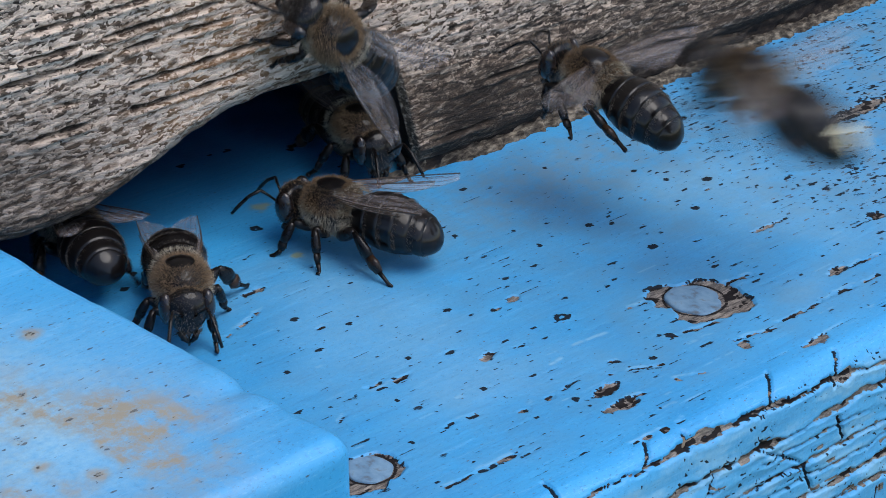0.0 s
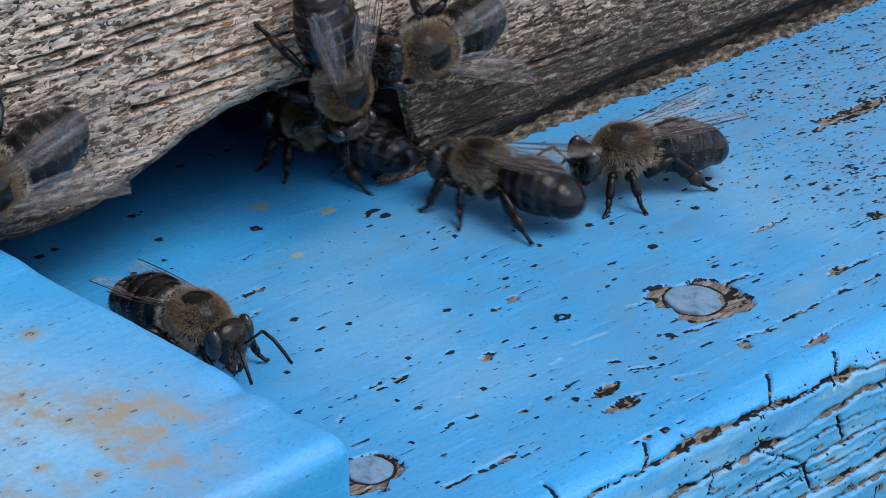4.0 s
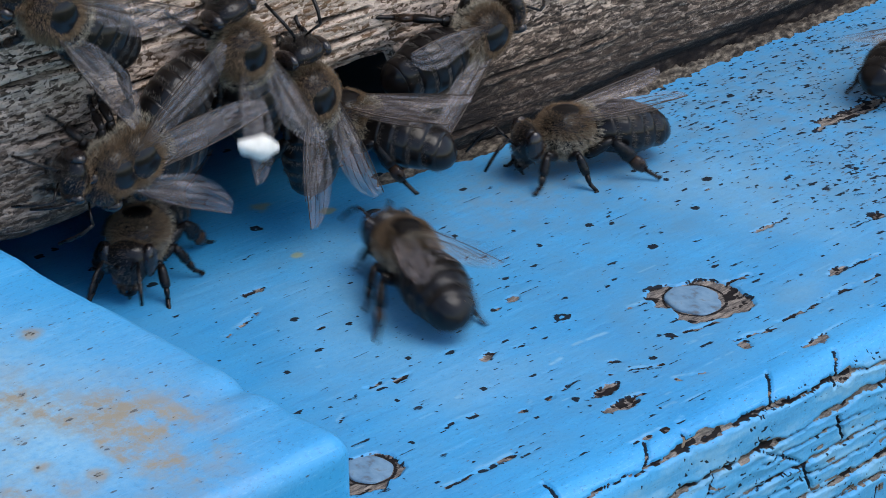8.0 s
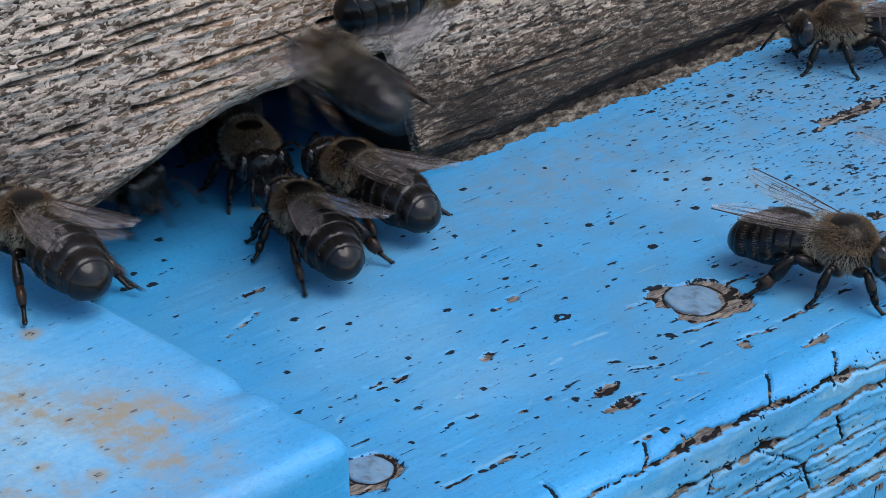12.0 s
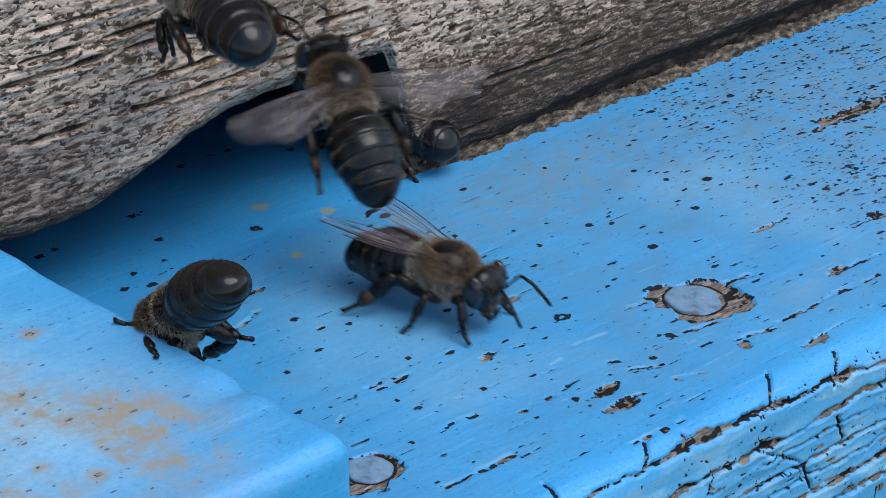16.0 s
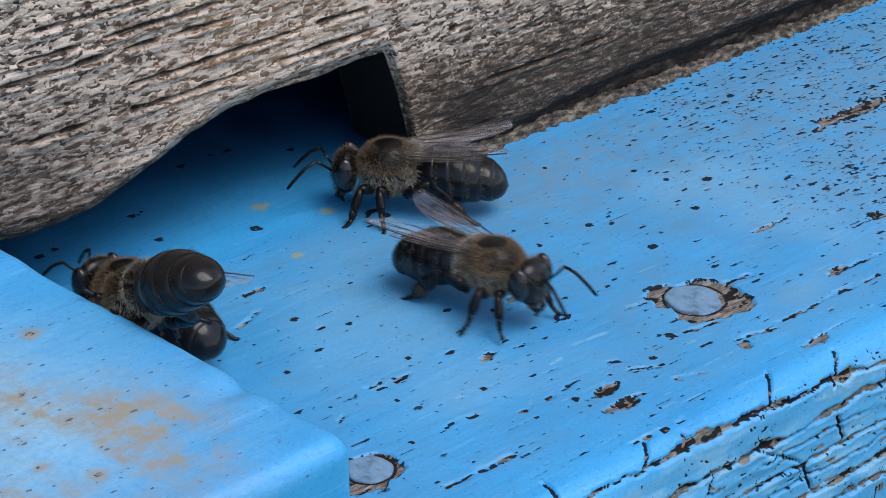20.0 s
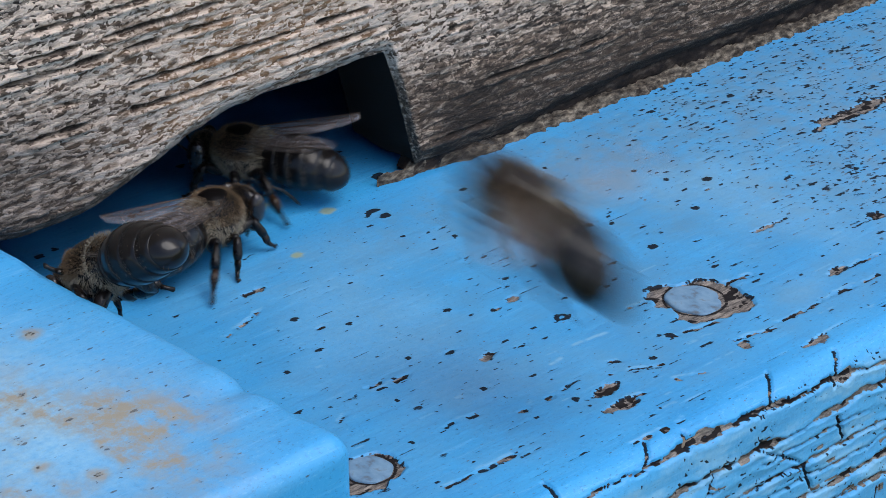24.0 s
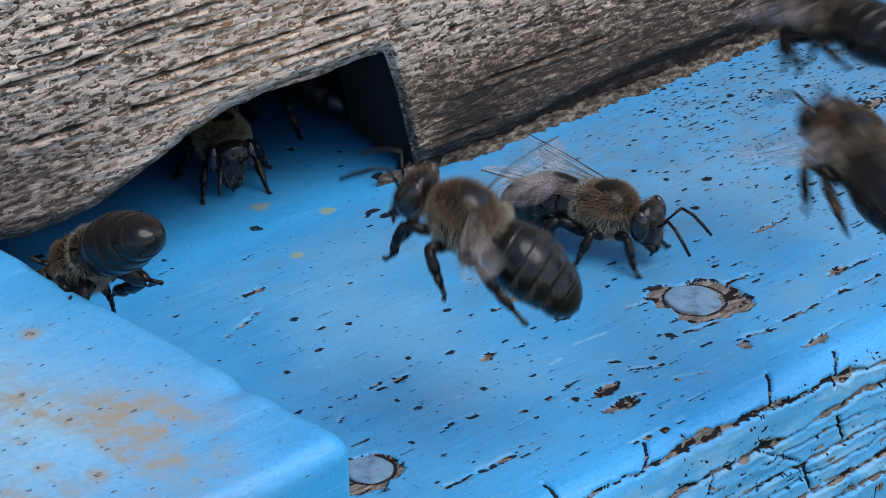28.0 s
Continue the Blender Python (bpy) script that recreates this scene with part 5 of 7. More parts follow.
    [(0.00, -27.3, 4.4, 3.4, 0, 6, 77, 0), (0.50, -29.2, 6.5, 3.4, 0, 0, 126, 0), (0.85, -29.2, 14.0, 3.4, 0, 0, 79, 0), (1.50, 62.0, 46.0, 3.4, 0, 0, 105, 0), (3.90, 62.0, 46.0, 3.4, 0, 0, 105, 0), (4.12, 37.0, 35.3, 3.4, 0, 0, 160, 0), (4.33, 12.0, 24.7, 3.4, 0, 0, -145, 0), (4.55, -13.0, 14.0, 3.4, 0, 0, -90, 0), (4.67, -13.0, 8.2, 5.5, -39, -8, -129, 0), (4.78, -13.0, 2.4, 7.6, -68, -37, -158, 0), (4.90, -13.0, -3.4, 9.6, -90, -75, 180, 1), (5.50, -14.1, -3.4, 9.7, -90, -33, -180, 1), (6.00, -20.5, -3.4, 9.6, -90, -39, 180, 1), (6.25, -20.3, -3.4, 9.0, -90, 3, 180, 1), (6.50, -20.1, -3.4, 8.3, -90, 45, 180, 1), (7.00, -18.3, -3.4, 8.2, -90, 19, 180, 1), (7.50, -24.0, -3.4, 14.0, -90, -23, 180, 1), (8.00, -27.4, -3.4, 11.5, -90, -6, -180, 1), (8.50, -31.6, -3.4, 10.1, -90, -18, 180, 1), (9.00, -34.7, -3.4, 10.2, -90, -26, -180, 1), (9.17, -31.9, -0.8, 7.9, -55, -50, 122, 1), (9.33, -29.0, 1.8, 5.7, -9, -35, 53, 1), (9.50, -26.2, 4.4, 3.4, 0, 0, 14, 0), (9.75, -27.6, 2.3, 3.4, 0, 0, -42, 0), (10.00, -29.0, 0.1, 3.4, 0, 0, -98, 0), (10.17, -29.1, -1.1, 3.4, 0, 0, -157, 0), (10.33, -29.1, -2.3, 3.4, 0, 0, 144, 0), (10.50, -29.1, -3.5, 3.4, 0, 0, 86, 0), (11.00, -30.3, -0.4, 3.4, 0, 1, 92, 0), (11.50, -29.3, -2.2, 3.4, 0, 0, 103, 0), (11.65, -28.4, 0.3, 3.4, 0, 0, 92, 0), (11.85, -37.4, -11.7, 12.5, 0, 0, 91, 0), (12.00, -38.2, -9.6, 12.5, 0, -1, 87, 0), (12.50, -38.2, -9.9, 12.5, 0, 0, 81, 0), (12.90, -38.1, -5.7, 12.5, 0, 0, 99, 0), (13.30, -30.1, 9.8, 3.4, 0, 0, 101, 0), (13.65, -30.0, 14.0, 3.4, 0, 0, 79, 0), (14.30, 62.0, 46.0, 3.4, 0, 0, 105, 0), (28.00, 62.0, 46.0, 3.4, 0, 0, 105, 0)],
    [(0.00, -63.0, -3.4, 82.0, -90, -70, 180, 1), (0.15, -35.2, -6.0, 53.8, -5, -49, 80, 2), (0.30, -7.4, -8.5, 25.6, 0, -6, 55, 2), (0.40, -5.6, -6.0, 22.1, 2, -49, 73, 2), (0.50, -3.9, -3.4, 18.5, -90, -79, 180, 1), (0.70, -6.1, -6.0, 22.3, 3, -47, 73, 2), (0.90, -8.4, -8.5, 26.2, 0, -2, 55, 2), (1.15, -35.7, -6.0, 54.1, -5, -47, 80, 2), (1.40, -63.0, -3.4, 82.0, -90, -70, 180, 2), (1.50, -63.0, -3.4, 82.0, -90, -70, 180, 1), (2.70, -63.0, -3.4, 82.0, -90, -70, 180, 1), (2.95, -22.8, -12.7, 47.9, -20, -35, 120, 2), (3.20, 17.4, -22.0, 13.9, 0, 12, 115, 2), (3.50, 15.4, -11.2, 3.4, 0, 0, 143, 0), (4.50, 9.4, -13.9, 3.4, 0, 0, 163, 0), (5.50, 1.6, -16.0, 3.4, 0, 0, 165, 0), (6.00, -9.2, -6.8, 3.4, 0, 0, 98, 0), (6.40, -4.4, 3.6, 3.4, 0, 0, 100, 0), (6.75, -5.0, 14.0, 3.4, 0, 0, 79, 0), (6.97, -23.7, 30.3, 3.4, 0, 0, 133, 0), (7.18, -42.3, 46.7, 3.4, 0, 0, -172, 0), (7.40, -61.0, 63.0, 3.4, 0, 0, -117, 0), (8.00, -61.0, 63.0, 3.4, 0, 0, -117, 0), (8.65, -5.0, 14.0, 3.4, 0, 0, -67, 0), (9.00, -2.0, 7.0, 3.4, 0, 0, -125, 0), (9.50, -4.7, 2.8, 3.4, 0, 0, -125, 0), (10.00, -7.7, -4.8, 3.4, 0, 0, -119, 0), (10.50, -10.3, -10.9, 3.4, 0, 0, -159, 0), (10.65, -10.0, -13.9, 3.4, 0, 0, -122, 0), (10.80, -9.7, -16.9, 3.4, 0, 0, -84, 0), (11.00, -7.8, -18.9, 3.4, 0, -1, -72, 0), (11.50, -5.1, -23.1, 3.4, 0, 0, -113, 0), (11.80, 0.2, -32.4, 3.4, 0, 0, -41, 0), (11.90, -7.6, -46.6, 13.9, 0, 13, 12, 2), (12.00, -4.2, -54.8, 19.9, 0, 13, 20, 2), (12.25, -33.6, -29.1, 50.9, 9, -41, 54, 2), (12.50, -63.0, -3.4, 82.0, -90, -70, 180, 2), (12.60, -63.0, -3.4, 82.0, -90, -70, 180, 1), (14.80, -63.0, -3.4, 82.0, -90, -70, 180, 1), (15.05, -39.2, -31.8, 51.1, -13, -51, 98, 2), (15.30, -15.4, -60.2, 20.1, 0, -13, 79, 2), (15.50, -6.0, -42.7, 16.3, 0, -34, 107, 2), (15.80, -13.7, -22.7, 14.2, 0, -24, 93, 2), (16.00, -13.5, -8.5, 12.7, 0, -36, 77, 2), (16.12, -7.9, -6.0, 9.5, -41, -55, 125, 2), (16.25, -2.3, -3.4, 6.4, -90, -42, 180, 1), (16.50, -1.3, -3.4, 5.0, -90, -36, 180, 1), (16.75, -2.9, -2.1, 4.2, -39, -25, 152, 1), (17.00, -4.8, -0.1, 3.4, 0, 0, 166, 0), (17.40, -0.5, 7.5, 3.4, 0, 0, 94, 0), (17.75, -5.0, 14.0, 3.4, 0, 0, 79, 0), (17.97, -23.7, 30.3, 3.4, 0, 0, 133, 0), (18.18, -42.3, 46.7, 3.4, 0, 0, -172, 0), (18.40, -61.0, 63.0, 3.4, 0, 0, -117, 0), (28.00, -61.0, 63.0, 3.4, 0, 0, -117, 0)],
    [(0.00, -39.0, 63.0, 3.4, 0, 0, 20, 0), (0.15, -24.5, 29.8, 6.4, -19, -48, 78, 0), (0.30, -10.0, -3.4, 9.5, -90, -37, 180, 1), (0.50, -13.6, -3.4, 10.6, -90, -40, 180, 1), (1.00, -25.4, -3.4, 11.8, -90, 6, 180, 1), (1.50, -33.3, -3.4, 10.4, -90, 6, 180, 1), (2.00, -36.5, -3.4, 9.7, -90, -7, 180, 1), (2.50, -36.0, -3.4, 8.6, -90, -22, -180, 1), (3.00, -37.6, -3.4, 8.6, -90, -5, 180, 1), (3.15, -33.1, -3.7, 6.8, -42, -15, 132, 1), (3.30, -30.0, -4.0, 4.5, 0, 11, 90, 0), (3.65, -30.0, 14.0, 3.4, 0, 0, 79, 0), (4.30, -39.0, 63.0, 3.4, 0, 0, 20, 0), (4.50, -39.0, 63.0, 3.4, 0, 0, 20, 0), (4.83, -31.1, 38.5, 3.4, 0, 0, -35, 0), (5.15, -23.2, 14.0, 3.4, 0, 0, -90, 0), (5.27, -23.2, 9.0, 3.4, 0, 0, -36, 0), (5.38, -23.2, 4.1, 3.4, 0, 0, 18, 0), (5.50, -23.2, -0.9, 3.4, 0, 0, 72, 0), (5.67, -21.8, -1.5, 3.4, 0, 0, 123, 0), (5.83, -20.4, -2.0, 3.4, 0, 0, 174, 0), (6.00, -19.0, -2.6, 3.4, 0, 0, -136, 0), (6.50, -17.5, -4.8, 3.4, 0, 0, -118, 0), (6.65, -14.2, -7.9, 3.4, 0, 0, -80, 0), (6.80, -10.9, -11.0, 3.4, 0, 0, -41, 0), (6.92, -5.4, -14.5, 3.4, 0, 0, -29, 0), (7.00, -5.4, -14.5, 3.4, 0, 0, -29, 0), (7.08, -5.4, -14.5, 3.4, 0, 0, -29, 0), (7.50, 18.0, -19.2, 3.4, 0, 0, 5, 0), (8.00, 40.8, -13.6, 3.4, 0, 0, 9, 0), (8.25, 2.4, -8.5, 42.7, 35, -32, 21, 2), (8.50, -36.0, -3.4, 82.0, 90, -63, 0, 2), (8.60, -36.0, -3.4, 82.0, 90, -63, 0, 1), (11.80, -36.0, -3.4, 82.0, 90, -63, 0, 1), (12.30, -10.4, -13.7, 14.2, 0, -21, 68, 2), (12.50, -9.8, -8.5, 16.7, 0, -13, 67, 2), (12.65, -8.4, -5.9, 14.8, -13, -51, 93, 2), (12.80, -6.9, -3.4, 12.9, -90, -66, 180, 1), (12.97, -6.3, -3.4, 10.9, -90, -12, 180, 1), (13.13, -5.7, -3.4, 9.0, -90, 42, -180, 1), (13.30, -5.2, -3.4, 7.0, 90, 84, 0, 1), (13.40, -4.6, -1.0, 5.8, 59, 48, 7, 1), (13.50, -4.1, 1.4, 4.6, 33, 17, 30, 1), (13.60, -3.6, 3.9, 3.4, 0, 0, 63, 0), (13.95, -5.0, 14.0, 3.4, 0, 0, 79, 0), (14.60, -39.0, 63.0, 3.4, 0, 0, 20, 0), (28.00, -39.0, 63.0, 3.4, 0, 0, 20, 0)],
    [(0.00, -17.0, 63.0, 3.4, 0, 0, 158, 0), (0.08, -20.9, 38.5, 3.4, 0, 0, -146, 0), (0.15, -24.8, 14.0, 3.4, 0, 0, -90, 0), (0.33, -24.8, 5.3, 5.5, 44, 21, -46, 0), (0.50, -24.8, -3.4, 7.6, 90, 2, 0, 1), (1.00, -11.6, -3.4, 9.9, 90, 6, 0, 1), (1.25, -8.2, 3.4, 6.7, 47, -20, 50, 1), (1.50, -4.8, 10.1, 3.4, 0, 0, 102, 0), (1.85, -5.0, 14.0, 3.4, 0, 0, 79, 0), (2.17, -11.0, 38.5, 3.4, 0, 0, 118, 0), (2.50, -17.0, 63.0, 3.4, 0, 0, 158, 0), (5.20, -17.0, 63.0, 3.4, 0, 0, 158, 0), (5.53, -12.7, 38.5, 3.4, 0, 0, -146, 0), (5.85, -8.3, 14.0, 3.4, 0, 0, -90, 0), (5.97, -8.3, 8.2, 6.5, -37, -1, -127, 0), (6.08, -8.3, 2.4, 9.7, -68, -22, -158, 0), (6.20, -8.3, -3.4, 12.8, -90, -55, -180, 1), (6.50, -6.2, -3.4, 15.7, -90, -18, -180, 1), (7.00, -17.3, -3.4, 17.2, -90, -5, 180, 1), (7.50, -13.1, -3.4, 12.8, -90, -79, 180, 1), (8.00, -18.1, -3.4, 15.3, -90, -76, 180, 1), (8.50, -22.7, -3.4, 9.7, 90, -89, 0, 1), (9.00, -25.1, -3.4, 11.9, -90, -81, -180, 1), (9.50, -26.4, -3.4, 18.4, 90, -85, 0, 1), (10.00, -25.9, -3.4, 33.0, -90, -89, 180, 1), (10.50, -9.0, -3.4, 82.0, 90, -77, 0, 2), (10.60, -9.0, -3.4, 82.0, 90, -77, 0, 1), (13.10, -9.0, -3.4, 82.0, 90, -77, 0, 1), (13.35, -22.4, -17.2, 47.0, 12, -41, 74, 2), (13.60, -35.8, -31.0, 11.9, 0, 5, 80, 2), (14.10, -27.3, -13.8, 3.4, 0, 0, 130, 0), (14.50, -28.5, -13.5, 3.4, 0, 6, 118, 0), (14.90, -34.6, -21.5, 10.2, 0, 43, 88, 3), (15.00, -34.5, -21.4, 10.2, 0, 43, 88, 3), (16.00, -35.3, -19.6, 10.3, 0, 47, 94, 3), (17.00, -35.2, -19.1, 10.4, 0, 49, 96, 3), (18.00, -35.5, -17.6, 10.4, 0, 50, 90, 3), (19.00, -34.3, -15.0, 10.2, 0, 43, 100, 3), (20.00, -34.9, -15.9, 10.0, 0, 36, 94, 3), (21.00, -34.7, -14.5, 10.0, 0, 35, 108, 3), (24.00, -34.7, -11.5, 10.0, 0, 36, 100, 3), (25.00, -34.9, -11.7, 10.0, 0, 35, 100, 3), (26.00, -34.7, -10.3, 10.1, 0, 40, 90, 3), (27.00, -34.8, -9.9, 10.0, 0, 38, 96, 3), (28.00, -34.9, -10.1, 10.1, 0, 40, 95, 3)],
    [(0.00, 18.0, -3.4, 82.0, -90, -60, 180, 1), (1.40, 18.0, -3.4, 82.0, -90, -60, 180, 1), (1.65, 23.4, -12.0, 46.0, -20, -37, 111, 2), (1.90, 28.7, -20.5, 9.9, 0, 9, 94, 2), (2.00, 28.5, -13.3, 7.9, 0, 10, 96, 2), (2.50, 29.4, -6.9, 3.4, 0, 0, 162, 0), (2.92, 13.5, -8.5, 3.4, 0, 0, 161, 0), (3.00, 13.5, -8.5, 3.4, 0, 0, 161, 0), (3.08, 13.5, -8.5, 3.4, 0, 0, 161, 0), (3.50, -5.6, -6.5, 3.4, 0, 0, 134, 0), (3.90, -3.3, 3.7, 3.4, 0, 0, 113, 0), (4.25, -5.0, 14.0, 3.4, 0, 0, 79, 0), (4.58, 0.0, 38.5, 3.4, 0, 0, 7, 0), (4.90, 5.0, 63.0, 3.4, 0, 0, -65, 0), (6.60, 5.0, 63.0, 3.4, 0, 0, -65, 0), (7.25, -18.6, 14.0, 3.4, 0, 0, -90, 0), (7.60, -18.6, 5.8, 3.4, 0, 0, -141, 0), (8.00, -23.3, 2.0, 3.4, 0, 0, -138, 0), (8.20, -25.3, 2.4, 3.4, 0, 0, 176, 0), (8.40, -27.4, 3.7, 3.4, 0, 0, 127, 0), (8.75, -27.4, 14.0, 3.4, 0, 0, 79, 0), (9.07, -11.2, 38.5, 3.4, 0, 0, 7, 0), (9.40, 5.0, 63.0, 3.4, 0, 0, -65, 0), (13.30, 5.0, 63.0, 3.4, 0, 0, -65, 0), (13.95, -10.5, 14.0, 3.4, 0, 0, -90, 0), (14.07, -10.5, 11.9, 3.4, 0, 0, -31, 0), (14.18, -10.5, 9.8, 3.4, 0, 0, 29, 0), (14.30, -10.5, 7.8, 3.4, 0, 0, 88, 0), (14.50, -11.4, 4.3, 3.4, 0, 0, 84, 0), (14.80, -10.4, 11.5, 3.4, 0, 0, 97, 0), (15.15, -10.4, 14.0, 3.4, 0, 0, 79, 0), (15.48, -2.7, 38.5, 3.4, 0, 0, 7, 0), (15.80, 5.0, 63.0, 3.4, 0, 0, -65, 0), (28.00, 5.0, 63.0, 3.4, 0, 0, -65, 0)],
    [(0.00, 45.0, -3.4, 82.0, -90, -85, 180, 1), (1.70, 45.0, -3.4, 82.0, -90, -85, 180, 1), (1.95, 11.4, -11.2, 46.1, 5, -56, 69, 2), (2.20, -22.1, -19.0, 10.2, 0, -22, 55, 2), (2.50, -11.2, 1.3, 3.4, 0, 0, 53, 0), (2.75, -11.8, 4.4, 3.4, 0, 0, 101, 0), (3.00, -12.8, 9.2, 3.4, 0, -2, 166, 0), (3.35, -12.3, 14.0, 3.4, 0, 0, 79, 0), (4.00, 27.0, 63.0, 3.4, 0, 0, 73, 0), (14.00, 27.0, 63.0, 3.4, 0, 0, 73, 0), (14.22, 15.8, 46.7, 3.4, 0, 0, 18, 0), (14.43, 4.6, 30.3, 3.4, 0, 0, -36, 0), (14.65, -6.6, 14.0, 3.4, 0, 0, -90, 0), (15.00, -6.6, 5.1, 3.4, 0, 0, -106, 0), (15.50, -10.8, -7.6, 3.4, 0, 0, -53, 0), (16.00, -12.4, -15.2, 3.4, 0, 0, -77, 0), (16.50, -9.6, -31.2, 3.4, 0, 0, -58, 0), (17.00, -9.7, -36.9, 3.4, 0, 0, -55, 0), (17.25, -15.3, -50.1, 15.9, 0, 9, 12, 2), (17.50, -9.2, -57.0, 24.9, 0, 14, 27, 2), (17.75, 17.9, -30.2, 53.4, 17, -38, 50, 2), (18.00, 45.0, -3.4, 82.0, -90, -85, 180, 2), (18.10, 45.0, -3.4, 82.0, -90, -85, 180, 1), (20.20, 45.0, -3.4, 82.0, -90, -85, 180, 1), (20.45, 10.9, -17.8, 48.1, -1, -51, 86, 2), (20.70, -23.2, -32.3, 14.1, 0, -12, 79, 2), (21.00, -16.6, -7.7, 10.9, 0, -30, 90, 2), (21.25, -19.7, -3.4, 10.4, -90, -52, -180, 1), (21.50, -30.4, -3.4, 6.3, -90, -7, 180, 1), (21.90, -34.6, -3.4, 7.9, -90, -4, 180, 1), (22.05, -32.3, -3.7, 6.2, -41, -16, 131, 1), (22.20, -30.0, -4.0, 4.5, 0, 11, 90, 0), (22.55, -30.0, 14.0, 3.4, 0, 0, 79, 0), (23.20, 27.0, 63.0, 3.4, 0, 0, 73, 0), (28.00, 27.0, 63.0, 3.4, 0, 0, 73, 0)],
    [(0.00, 72.0, -3.4, 82.0, 90, -59, 0, 1), (2.20, 72.0, -3.4, 82.0, 90, -59, 0, 1), (2.45, 21.3, -6.0, 53.3, 19, -19, 68, 2), (2.70, -29.4, -8.6, 24.6, 0, 43, 80, 2), (2.80, -30.2, -6.8, 21.7, -22, 13, 107, 2), (2.90, -31.0, -5.1, 18.8, -55, -3, 143, 2), (3.00, -31.8, -3.4, 15.9, -90, 5, 180, 1), (3.50, -35.6, -3.4, 14.8, -90, 0, 180, 1), (4.20, -36.8, -3.4, 11.5, -90, 14, 180, 1), (4.35, -33.4, -3.7, 8.0, -46, -7, 136, 1), (4.50, -30.0, -4.0, 4.5, 0, 11, 90, 0), (4.85, -30.0, 14.0, 3.4, 0, 0, 79, 0), (5.17, 9.5, 38.5, 3.4, 0, 0, 144, 0), (5.50, 49.0, 63.0, 3.4, 0, 0, -150, 0), (28.00, 49.0, 63.0, 3.4, 0, 0, -150, 0)],
    [(0.00, 99.0, -3.4, 82.0, -90, -86, 180, 1), (2.30, 99.0, -3.4, 82.0, -90, -86, 180, 1), (2.55, 45.1, -3.4, 51.0, -90, -13, 180, 1), (2.80, -8.9, -3.4, 19.9, -90, 60, 180, 1), (3.00, -11.0, -3.4, 18.8, 90, 82, 0, 1), (3.50, -8.8, -3.4, 15.2, 90, 75, 0, 1), (4.20, -10.7, -3.4, 11.0, 90, 79, 0, 1), (4.33, -8.7, -0.7, 8.5, 65, 42, 16, 1), (4.47, -6.7, 2.0, 5.9, 37, 12, 43, 1), (4.60, -4.8, 4.8, 3.4, 0, 0, 79, 0), (4.95, -5.0, 14.0, 3.4, 0, 0, 79, 0), (5.27, 33.0, 38.5, 3.4, 0, 0, 33, 0), (5.60, 71.0, 63.0, 3.4, 0, 0, -12, 0), (28.00, 71.0, 63.0, 3.4, 0, 0, -12, 0)],
